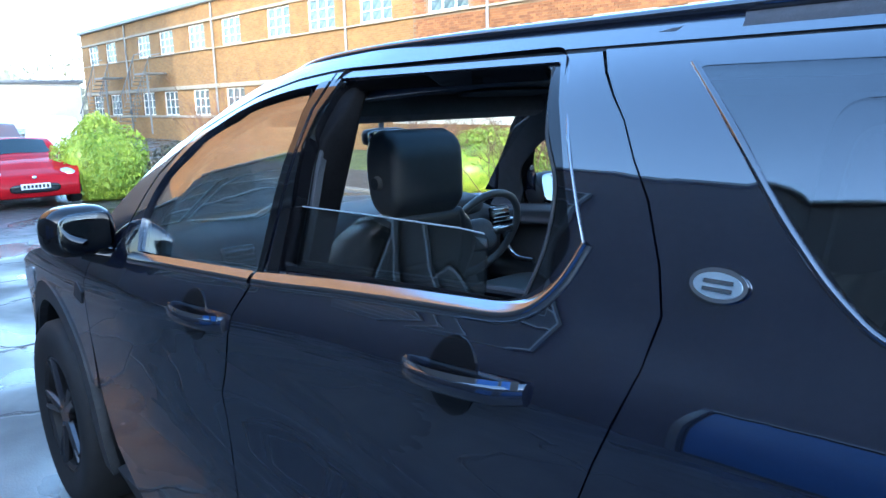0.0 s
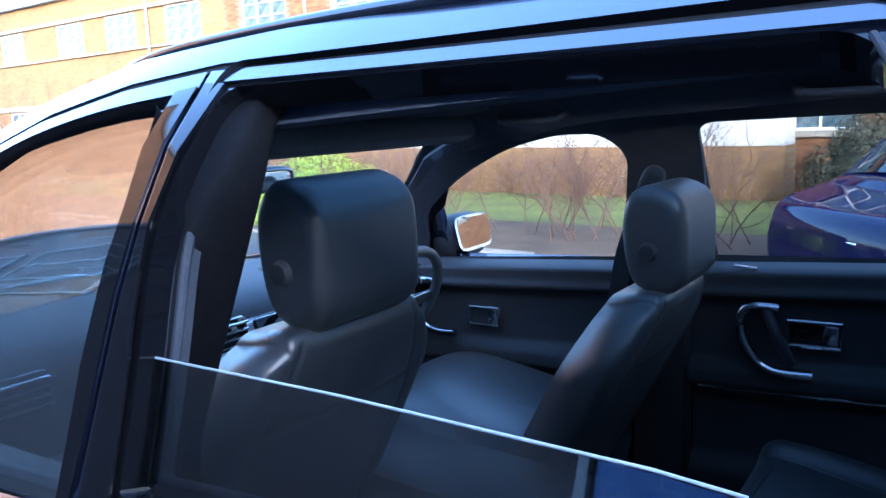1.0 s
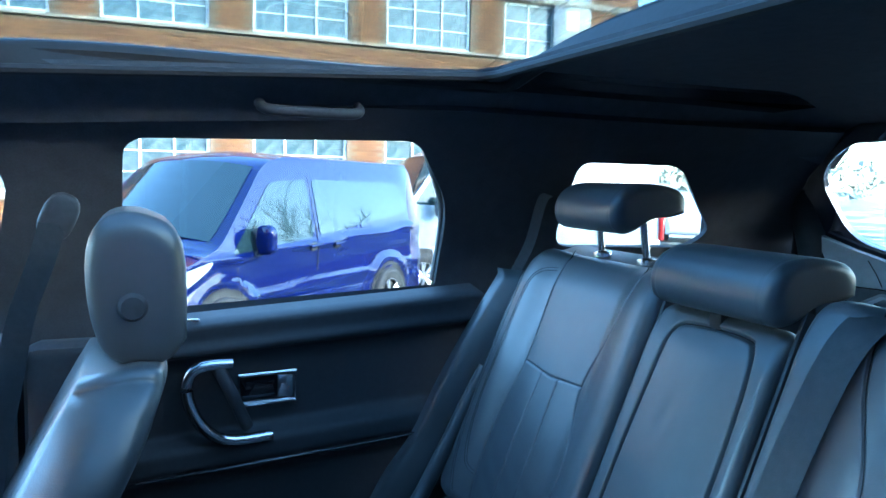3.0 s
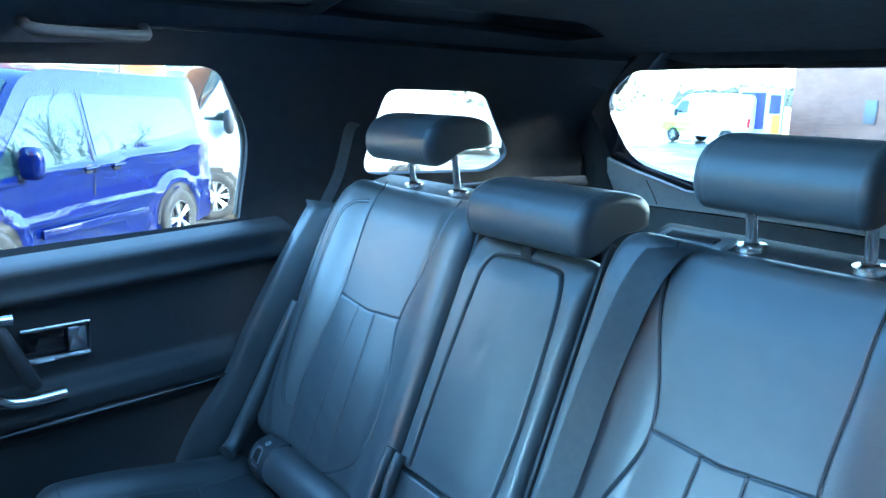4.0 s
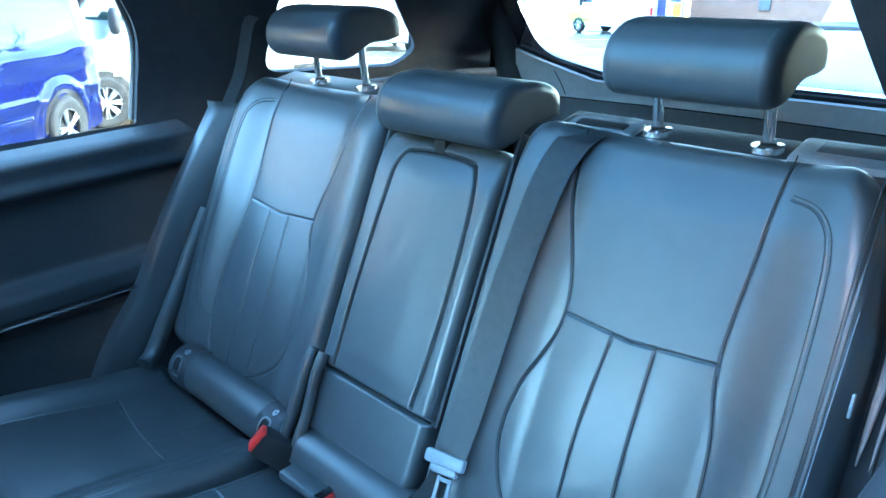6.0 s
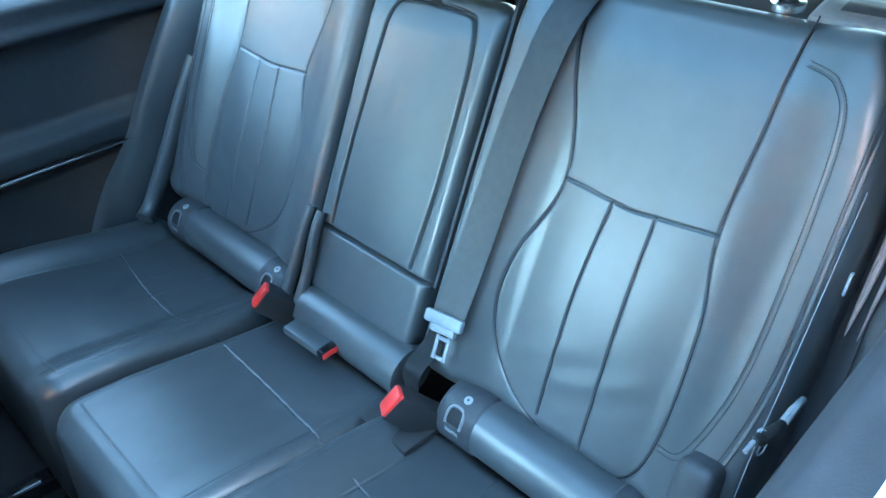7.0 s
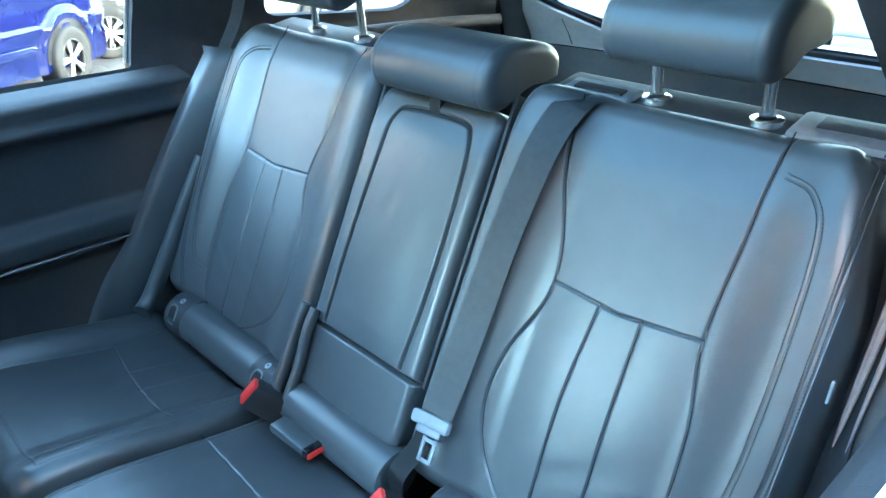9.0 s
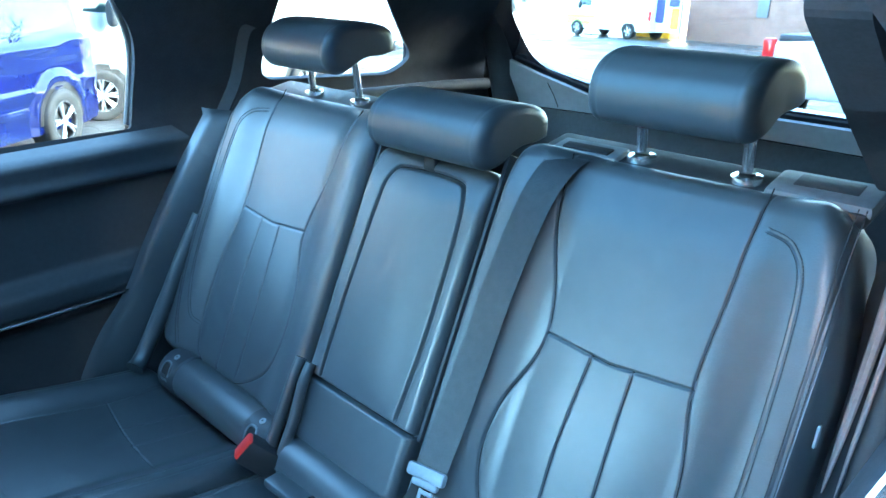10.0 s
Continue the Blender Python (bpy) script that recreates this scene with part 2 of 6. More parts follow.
def varied_brick(name, island):
    """Single bricks, each with a tone of its own."""
    m = mat(name, (0.3, 0.12, 0.045), 0.85, 0, 0.0, bump=0.4, bump_scale=60)
    n, l = m.node_tree.nodes, m.node_tree.links
    src = n.new("ShaderNodeNewGeometry").outputs["Random Per Island"] if island else n.new("ShaderNodeObjectInfo").outputs["Random"]
    ramp = n.new("ShaderNodeValToRGB")
    ramp.color_ramp.elements[0].color, ramp.color_ramp.elements[1].color = (0.145, 0.056, 0.022, 1), (0.25, 0.112, 0.040, 1)
    l.new(src, ramp.inputs["Fac"])
    t = n.new("ShaderNodeTexNoise")
    t.inputs["Scale"].default_value, t.inputs["Detail"].default_value = 1.3, 6
    tc = n.new("ShaderNodeTexCoord")
    l.new(tc.outputs["Object"], t.inputs["Vector"])
    mr, hs = n.new("ShaderNodeMapRange"), n.new("ShaderNodeHueSaturation")
    mr.inputs["To Min"].default_value, mr.inputs["To Max"].default_value = 0.75, 1.25
    l.new(t.outputs["Fac"], mr.inputs["Value"])
    l.new(mr.outputs[0], hs.inputs["Value"])
    l.new(ramp.outputs[0], hs.inputs["Color"])
    l.new(hs.outputs[0], n["Principled BSDF"].inputs["Base Color"])
    return m


BRICK_ONE, BRICK_MANY = varied_brick("single_brick", False), varied_brick("laid_bricks", True)
CONCRETE = mat("pale_concrete", (0.30, 0.26, 0.20), 0.85, 0, 0.15, 2, bump=0.2, bump_scale=40)
RENDER_WHITE = mat("white_render", (0.66, 0.65, 0.61), 0.8, 0, 0.08, 1.5, bump=0.15, bump_scale=60)
FRAME_WHITE = mat("white_window_frame", (0.8, 0.8, 0.77), 0.4, 0, 0.05, 5)
WINDOW_GLASS = mat("office_window_glass", (0.03, 0.06, 0.08), 0.04, 0, 0.3, 0.7, spec=0.6, other=(0.16, 0.20, 0.21))
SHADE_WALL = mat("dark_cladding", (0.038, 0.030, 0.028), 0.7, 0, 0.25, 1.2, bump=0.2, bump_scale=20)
LAWN = mat("lawn_grass", (0.20, 0.23, 0.035), 0.9, 0, 0.4, 1.1, bump=0.8, bump_scale=50, other=(0.09, 0.085, 0.03), dist=0.03)
EARTH = mat("brown_earth", (0.10, 0.07, 0.045), 0.95, 0, 0.35, 3, bump=0.7, bump_scale=30, dist=0.02)
LAUREL = mat("laurel_leaf", (0.44, 0.50, 0.05), 0.35, 0, 0.4, 1.5, other=(0.16, 0.28, 0.02))
SHRUB = mat("dark_shrub_leaf", (0.085, 0.080, 0.040), 0.6, 0, 0.4, 2.0, other=(0.040, 0.042, 0.020))
BEECH = mat("brown_beech_leaf", (0.36, 0.21, 0.12), 0.7, 0, 0.4, 2.5, other=(0.22, 0.11, 0.06))
TWIG = mat("bare_twig", (0.15, 0.08, 0.055), 0.8, 0, 0.3, 6)
VAN_BLUE = mat("deep_blue_paint", (0.003, 0.006, 0.055), 0.5, 0.0, 0.06, 3, coat=0.8, spec=0.0)
VAN_WHITE = mat("white_van_paint", (0.72, 0.74, 0.75), 0.3, 0, 0.05, 3, coat=0.6)
# pale van paint with the shade it stands in put into the colour
VAN_SHADED = mat("shade_dimmed_van_paint", (0.24, 0.29, 0.32), 0.4, 0.0, 0.05, 3, coat=0.6)
CAR_RED = mat("red_paint", (0.34, 0.006, 0.012), 0.5, 0.0, 0.08, 3, coat=0.35, spec=0.0)
LIME = mat("lime_livery", (0.48, 0.72, 0.04), 0.4, 0, 0.06, 3)
LAMP = mat("headlamp_lens", (0.62, 0.66, 0.7), 0.06, 0.4, 0.25, 18)
TAIL_RED = mat("red_lamp_lens", (0.55, 0.02, 0.02), 0.1, 0, 0.1, 10)
YELLOW = mat("yellow_paint", (0.75, 0.42, 0.02), 0.4, 0, 0.1, 4)
BANNER_BLUE = mat("blue_banner", (0.05, 0.05, 0.30), 0.5, 0, 0.15, 4)
GREY_STEEL = mat("grey_painted_steel", (0.2, 0.21, 0.22), 0.5, 0.3, 0.15, 5)
DOOR_BLUE = mat("blue_roller_door", (0.02, 0.07, 0.22), 0.45, 0, 0.1, 3)
HAZE = mat("hazy_woods", (0.25, 0.245, 0.20), 1.0, 0, 0.3, 0.06, other=(0.18, 0.19, 0.14))


# ---- mesh helpers ----
def mesh_object(name, verts, faces, material, parent=None, normals=None, smooth=True):
    me = bpy.data.meshes.new(name)
    me.from_pydata([tuple(v) for v in verts], [], faces)
    me.materials.append(material)
    if smooth:
        me.polygons.foreach_set("use_smooth", [True] * len(me.polygons))
    me.update()
    if normals is not None:
        me.normals_split_custom_set_from_vertices([tuple(v) for v in normals])
    ob = new(name, me)
    ob.parent = parent
    return ob


def part(name, bm, material, parent=None, label="", smooth=True, angle=40):
    me = bpy.data.meshes.new(name)
    bmesh.ops.recalc_face_normals(bm, faces=bm.faces)
    for f in bm.faces:
        f.smooth = smooth
    for e in bm.edges:
        if len(e.link_faces) == 2 and e.calc_face_angle(0) > radians(angle):
            e.smooth = False
    bm.to_mesh(me)
    bm.free()
    me.materials.append(material)
    ob = new(name, me)
    ob.parent = parent
    if label:
        tagged(ob, label)
    return ob


def thing(name, label, category, m=None, group="", kind=""):
    ob = new(name)
    ob.empty_display_size = 0.2
    if m is not None:
        ob.matrix_basis = m
    return tagged(ob, label, category, group, kind)


def add_box(bm, c, s, bevel=0.0, m=None, seg=2):
    r = bmesh.ops.create_cube(bm, size=1.0)
    vs = r["verts"]
    bmesh.ops.scale(bm, vec=s, verts=vs)
    if bevel > 0:
        es = list({e for v in vs for e in v.link_edges})
        r2 = bmesh.ops.bevel(bm, geom=es, offset=bevel, segments=seg, profile=0.5, affect="EDGES", clamp_overlap=True)
        vs = list({v for f in r2["faces"] for v in f.verts} | {v for v in vs if v.is_valid})
        vs = list({w for v in vs for e in v.link_edges for w in e.verts} | set(vs))
    bmesh.ops.transform(bm, matrix=Matrix.Translation(c) @ (m or Matrix()), verts=vs)
    return bm


def box(c, s, bevel=0.0, m=None, seg=2):
    return add_box(bmesh.new(), c, s, bevel, m, seg)


def add_tube(bm, pts, r, n=10, closed=False):
    """A round bar along points; r may be a number or one per point."""
    pts = [Vector(p) for p in pts]
    rings = []
    for i, p in enumerate(pts):
        a = pts[i - 1] if i or closed else p
        b = pts[(i + 1) % len(pts)] if i < len(pts) - 1 or closed else p
        q = (b - a).to_track_quat("Z", "X")
        rr = r[i] if isinstance(r, (list, tuple)) else r
        rings.append([bm.verts.new(p + q @ Vector((rr * math.cos(2 * math.pi * k / n), rr * math.sin(2 * math.pi * k / n), 0))) for k in range(n)])
    for i in range(len(rings) - (0 if closed else 1)):
        a, b = rings[i], rings[(i + 1) % len(rings)]
        for k in range(n):
            bm.faces.new((a[k], a[(k + 1) % n], b[(k + 1) % n], b[k]))
    if not closed:
        bm.faces.new(rings[0][::-1])
        bm.faces.new(rings[-1])
    return bm


def tube(pts, r, n=10, closed=False):
    return add_tube(bmesh.new(), pts, r, n, closed)


def spline(pts, n=8):
    """Catmull-Rom through points."""
    pts = [Vector(p) for p in pts]
    out = []
    for i in range(len(pts) - 1):
        p0, p1, p2, p3 = pts[max(0, i - 1)], pts[i], pts[i + 1], pts[min(len(pts) - 1, i + 2)]
        for k in range(n):
            t = k / n
            out.append(0.5 * (2 * p1 + (p2 - p0) * t + (2 * p0 - 5 * p1 + 4 * p2 - p3) * t * t + (3 * p1 - p0 - 3 * p2 + p3) * t ** 3))
    return out + [pts[-1]]


def pillow(c, s, power=3.0, m=None, nu=48, nv=24, shape=None):
    """A soft rounded block (superellipsoid); shape(p) may bend it."""
    bm = bmesh.new()
    sg = lambda v, e: math.copysign(abs(v) ** e, v)
    e = 2.0 / power
    rows = []
    for j in range(1, nv):
        a = -math.pi / 2 + math.pi * j / nv
        row = []
        for i in range(nu):
            b = 2 * math.pi * i / nu
            p = Vector((sg(math.cos(a), e) * sg(math.cos(b), e) * s[0] / 2, sg(math.cos(a), e) * sg(math.sin(b), e) * s[1] / 2, sg(math.sin(a), e) * s[2] / 2))
            row.append(bm.verts.new((shape(p) if shape else p)))
        rows.append(row)
    for j in range(len(rows) - 1):
        for i in range(nu):
            bm.faces.new((rows[j][i], rows[j][(i + 1) % nu], rows[j + 1][(i + 1) % nu], rows[j + 1][i]))
    bm.faces.new(rows[0][::-1])
    bm.faces.new(rows[-1])
    bmesh.ops.transform(bm, matrix=Matrix.Translation(c) @ (m or Matrix()), verts=bm.verts)
    return bm


def rounded(poly, r, n=5):
    """The outline with its corners rounded; r is a number or one per corner."""
    out, k = [], len(poly)
    for i in range(k):
        p, a, b = Vector(poly[i]), Vector(poly[i - 1]), Vector(poly[(i + 1) % k])
        rr = r[i] if isinstance(r, (list, tuple)) else r
        d = min(rr, (a - p).length * 0.49, (b - p).length * 0.49)
        if d < 1e-4:
            out.append(tuple(p))
            continue
        s, e = p + (a - p).normalized() * d, p + (b - p).normalized() * d
        for j in range(n + 1):
            t = j / n
            out.append(tuple((1 - t) ** 2 * s + 2 * t * (1 - t) * p + t * t * e))
    return out


def inside(p, poly):
    c, j = False, len(poly) - 1
    for i in range(len(poly)):
        (x1, y1), (x2, y2) = poly[i], poly[j]
        if (y1 > p[1]) != (y2 > p[1]) and p[0] < (x2 - x1) * (p[1] - y1) / (y2 - y1) + x1:
            c = not c
        j = i
    return c


def resample(poly, step):
    out = []
    for i in range(len(poly)):
        a, b = Vector(poly[i]), Vector(poly[(i + 1) % len(poly)])
        n = max(1, int((b - a).length / step))
        out += [tuple(a.lerp(b, k / n)) for k in range(n)]
    return out


from mathutils.geometry import delaunay_2d_cdt


def sheet(name, outline, fn, material, parent=None, holes=(), step=0.06, thick=0.012, flip=False, label=""):
    """A curved plate: an outline in two coordinates with holes, laid on the surface fn(u, v), with thickness and rims of its own."""
    loops = [resample(o, step) for o in (outline, *holes)]
    vs, es = [], []
    for lp in loops:
        s = len(vs)
        vs += [Vector(p) for p in lp]
        es += [(s + i, s + (i + 1) % len(lp)) for i in range(len(lp))]
    border = np.array([tuple(v) for v in vs])
    us, ws = border[:, 0], border[:, 1]
    for i in range(int((us.max() - us.min()) / step) + 1):
        for j in range(int((ws.max() - ws.min()) / step) + 1):
            p = (us.min() + (i + 0.5) * step, ws.min() + (j + 0.5) * step)
            if inside(p, loops[0]) and not any(inside(p, h) for h in loops[1:]) and np.hypot(us - p[0], ws - p[1]).min() > step * 0.45:
                vs.append(Vector(p))
    ov, oe, of, *_ = delaunay_2d_cdt(vs, es, [], 0, 1e-6)
    tris = []
    for f in of:
        c = sum((ov[i] for i in f), Vector((0, 0))) / len(f)
        if inside(c, loops[0]) and not any(inside(c, h) for h in loops[1:]):
            tris.append(tuple(f))
    d = 0.004
    P, N = [], []
    for v in ov:
        a, b = Vector(fn(v.x + d, v.y)) - Vector(fn(v.x - d, v.y)), Vector(fn(v.x, v.y + d)) - Vector(fn(v.x, v.y - d))
        n = a.cross(b).normalized() * (-1 if flip else 1)
        P.append(Vector(fn(v.x, v.y)))
        N.append(n)
    n0 = len(P)
    verts, norms = list(P), list(N)
    faces = [t[::-1] if flip else t for t in tris]
    verts += [p - n * thick for p, n in zip(P, N)]
    norms += [-n for n in N]
    faces += [tuple(i + n0 for i in f[::-1]) for f in faces]
    count = {}
    for t in [t[::-1] if flip else t for t in tris]:
        for i in range(len(t)):
            count[(t[i], t[(i + 1) % len(t)])] = 1
    for (a, b) in list(count):
        if (b, a) not in count:
            s = len(verts)
            out = (P[b] - P[a]).cross(N[a] + N[b]).normalized()
            verts += [P[a], P[b], P[b] - N[b] * thick, P[a] - N[a] * thick]
            norms += [out] * 4
            faces.append((s, s + 3, s + 2, s + 1))
    ob = mesh_object(name, verts, faces, material, parent, norms)
    if label:
        tagged(ob, label)
    return ob


def grid_mesh(name, P, material, parent=None, label="", wrap=False):
    """A mesh from an array of points [rows, columns, 3]."""
    nr, nc = P.shape[:2]
    idx = np.arange(nr * nc).reshape(nr, nc)
    a, b, c, d = idx[:-1, :-1], idx[:-1, 1:], idx[1:, 1:], idx[1:, :-1]
    faces = np.stack([a, b, c, d], -1).reshape(-1, 4).tolist()
    if wrap:
        faces += np.stack([idx[:-1, -1], idx[:-1, 0], idx[1:, 0], idx[1:, -1]], -1).tolist()
    ob = mesh_object(name, P.reshape(-1, 3).tolist(), faces, material, parent)
    if label:
        tagged(ob, label)
    return ob


# ---- the ground ----
def ground_z(x, y=0.0):
    """The yard falls gently away to the right of the car and ahead of it."""
    t, u, w = min(1.0, max(0.0, (x - 1.0) / 10.0)), min(1.0, max(0.0, (y - 6.0) / 8.0)), min(1.0, max(0.0, (6.5 - x) / 3.0))
    return -0.38 * t * t * (3 - 2 * t) - 0.33 * u * u * (3 - 2 * u) * w * w * (3 - 2 * w)


_bm = bmesh.new()
xs = [-400, -60, -12, 0, 1.2] + [1.2 + k * .5 for k in range(1, 20)] + [12, 40, 400]
ys = [-400, -100, -40, -15, 0, 5] + [6 + k for k in range(9)] + [18, 40, 100, 400]
gv = [[_bm.verts.new((x, y, ground_z(x, y))) for x in xs] for y in ys]
for j in range(len(ys) - 1):
    for i in range(len(xs) - 1):
        _bm.faces.new((gv[j][i], gv[j][i + 1], gv[j + 1][i + 1], gv[j + 1][i]))
tagged(part("ground", _bm, ASPHALT), "cracked wet tarmac of a car park", "ground", kind="structure")

# ---- the dark car that the camera looks into: forward is +y, its left is -x, y = 0 at the rear axle ----
PZ = [.15, .30, .45, .62, .80, .93, 1.00, 1.06, 1.10, 1.14, 1.20, 1.30, 1.40, 1.48, 1.54, 1.58, 1.63, 1.68]
PX = [.84, .905, .93, .936, .940, .947, .949, .940, .925, .902, .882, .845, .800, .748, .695, .648, .585, .51]


def hermite(xs, ys, x):
    i = 0
    while i < len(xs) - 2 and x > xs[i + 1]:
        i += 1
    sl = lambda k: (ys[min(k + 1, len(xs) - 1)] - ys[max(k - 1, 0)]) / (xs[min(k + 1, len(xs) - 1)] - xs[max(k - 1, 0)])
    h = xs[i + 1] - xs[i]
    t = (x - xs[i]) / h
    if t < 0 or t > 1:
        return ys[i] + sl(i) * (x - xs[i]) if t < 0 else ys[i + 1] + sl(i + 1) * (x - xs[i + 1])
    return (2*t**3 - 3*t**2 + 1)*ys[i] + (t**3 - 2*t**2 + t)*h*sl(i) + (-2*t**3 + 3*t**2)*ys[i+1] + (t**3 - t**2)*h*sl(i+1)


def smooth(a, b, x):
    t = np.clip((x - a) / (b - a), 0, 1)
    return t * t * (3 - 2 * t)


def belt(y):
    return 1.228 - 0.064 * min(max(y, -1.0), 2.4)


def roof_drop(y):
    return 0.17 * max(0.0, y - 1.0) ** 2 + 0.06 * max(0.0, -0.1 - y) ** 2


def ease(a, b, x):
    t = min(1.0, max(0.0, (x - a) / (b - a)))
    return t * t * (3 - 2 * t)


def side(y, z, s=1):
    """Half the car's outer width; the left flank is tucked in behind the front door."""
    zb, zt = belt(y), 1.60 - roof_drop(y)
    q = z * 1.14 / zb if z < zb else 1.14 + (z - zb) * 0.46 / (zt - zb)
    f, r = max(0.0, y - 2.0), max(0.0, 0.1 - y)
    tuck = 0.085 * ease(1.9, .9, y) * ease(-.75, -.2, y) * ease(.55, .95, z) * (1 - .4 * ease(1.22, 1.58, z)) if s < 0 else 0.0
    return hermite(PZ, PX, q) - 0.085 * (f / 1.5) ** 2 - 0.07 * r ** 2 - (0.25 * (y - 3.2) ** 2 if y > 3.2 else 0) - tuck


def on_side(s, off=0.0):
    return lambda y, z: (s * (side(y, z, s) + off), y, z)


def arch(yc, r, a0, a1, n=14, zc=0.37):
    return [(yc + r * math.cos(radians(a0 + (a1 - a0) * k / n)), zc + r * math.sin(radians(a0 + (a1 - a0) * k / n))) for k in range(n + 1)]


suv = thing("suv", "glossy blue-black SUV with its rear window half lowered", "car")

def shift_front(poly, dy):
    return [(y + dy * max(0.0, min(1.0, (y - 1.3) / .4)), z) for y, z in poly]


FRONT_GLASS = rounded([(1.806, 1.121), (1.847, 1.200), (1.824, 1.300), (1.728, 1.419), (1.533, 1.512), (1.369, 1.543), (1.235, 1.555), (1.199, 1.435), (1.206, 1.283), (1.200, 1.137)], [.01, .03, .06, .12, .2, .2, .01, .2, .2, .01])
FRONT_GLASS_R = rounded([(1.80, 1.122), (1.845, 1.20), (1.82, 1.30), (1.71, 1.42), (1.48, 1.512), (1.30, 1.542), (1.160, 1.553), (1.112, 1.44), (1.094, 1.30), (1.087, 1.165)], [.01, .03, .06, .12, .2, .2, .01, .2, .2, .01])
REAR_HOLE = rounded([(1.165, 1.158), (1.161, 1.282), (1.160, 1.424), (1.176, 1.565), (.525, 1.569), (.434, 1.458), (.383, 1.346), (.365, 1.306), (.403, 1.242), (.465, 1.214), (.908, 1.175)], [.01, .1, .1, .01, .01, .1, .05, .03, .04, .05, .1])
REAR_OPEN = rounded([(1.129, 1.170), (1.135, 1.281), (1.153, 1.424), (1.155, 1.558), (.540, 1.565), (.474, 1.460), (.427, 1.388), (.420, 1.305), (.440, 1.218)], [.01, .1, .1, .02, .03, .1, .1, .05, .02])
REAR_OPEN_R = rounded([(1.05, 1.075), (1.055, 1.30), (1.065, 1.49), (1.04, 1.525), (.44, 1.54), (.35, 1.39), (.335, 1.30), (.34, 1.105)], [.02, .1, .03, .03, .03, .05, .05, .02])
REAR_HOLE_R = rounded([(1.055, 1.065), (1.062, 1.30), (1.075, 1.49), (1.06, 1.545), (.43, 1.556), (.335, 1.40), (.315, 1.30), (.32, 1.095)], [.02, .1, .03, .03, .03, .05, .05, .02])


def lowered(poly, dz):
    return [(y, z - (dz if z < 1.26 else 0)) for y, z in poly]

QUARTER_R = rounded([(.10, 1.20), (.095, 1.52), (-.29, 1.53), (-.49, 1.32), (-.44, 1.20)], .05)
QUARTER = rounded([(.265, 1.550), (.160, 1.465), (.070, 1.368), (-.008, 1.292), (-.079, 1.261), (-.407, 1.253), (-.566, 1.367), (-.525, 1.546)], [.02, .1, .1, .06, .05, .1, .06, .05])

FRONT_DOOR = [(1.195, .330), (1.920, .330), (2.060, .460), (2.150, .600), (2.185, .800), (2.175, .980), (2.130, 1.080), (1.980, 1.092), (1.925, 1.180), (1.861, 1.310), (1.747, 1.439), (1.536, 1.530), (1.369, 1.564), (1.214, 1.579), (1.186, 1.499), (1.176, 1.425), (1.182, 1.282), (1.187, 1.173), (1.214, 1.127), (1.263, 1.045), (1.318, .845), (1.209, .639)]
FRONT_DOOR_R = [(1.195, .33), (1.92, .33), (2.06, .46), (2.15, .60), (2.185, .80), (2.175, .98), (2.13, 1.080), (1.98, 1.092), (1.925, 1.18), (1.86, 1.31), (1.73, 1.44), (1.48, 1.530), (1.30, 1.562), (1.140, 1.576), (1.108, 1.50), (1.086, 1.43), (1.068, 1.30), (1.067, 1.20), (1.105, 1.155), (1.145, 1.08), (1.21, .89), (1.19, .65)]
REAR_DOOR = [(1.188, .330), (1.202, .639), (1.312, .845), (1.257, 1.044), (1.207, 1.127), (1.180, 1.172), (1.176, 1.282), (1.169, 1.425), (1.179, 1.499), (1.207, 1.579), (.456, 1.581), (.336, 1.478), (.260, 1.379), (.222, 1.301), (.204, 1.244), (.211, 1.179), (.236, 1.108), (.285, .987), (.334, .784), (.398, .644), (.470, .460), (.500, .330)]
REAR_DOOR_R = [(1.188, .33), (1.183, .65), (1.203, .89), (1.138, 1.08), (1.098, 1.155), (1.060, 1.20), (1.061, 1.30), (1.079, 1.43), (1.101, 1.50), (1.132, 1.576), (.413, 1.577), (.295, 1.48), (.215, 1.39), (.174, 1.32), (.155, 1.27), (.164, 1.21), (.180, 1.15), (.215, 1.05), (.285, .84), (.385, .66), (.47, .46), (.50, .33)]
QUARTER_PANEL = [(.452, 1.584), (.333, 1.478), (.256, 1.379), (.218, 1.301), (.200, 1.244), (.208, 1.179), (.232, 1.108), (.282, .987), (.331, .784), (.381, .667)] + arch(-.04, .44, 40, 170) + [(-.480, .400), (-.620, .360), (-.820, .400), (-.850, .800), (-.820, 1.050), (-.760, 1.300), (-.652, 1.580)]
WING = [(2.19, .62)] + arch(2.72, .50, 150, 14) + [(3.22, .42), (3.36, .46), (3.42, .70), (3.36, .86), (3.0, .965), (2.6, 1.04), (2.138, 1.083), (2.182, .98), (2.192, .80)]
RAIL = [(-.652, 1.586), (.447, 1.590), (1.200, 1.588), (1.369, 1.573), (1.535, 1.540), (1.748, 1.449), (1.871, 1.320), (1.935, 1.190), (1.990, 1.098), (2.270, 1.090), (2.100, 1.240), (1.920, 1.400), (1.775, 1.500), (1.620, 1.565), (1.418, 1.608), (1.142, 1.625), (.417, 1.635), (-.300, 1.629), (-.651, 1.610)]

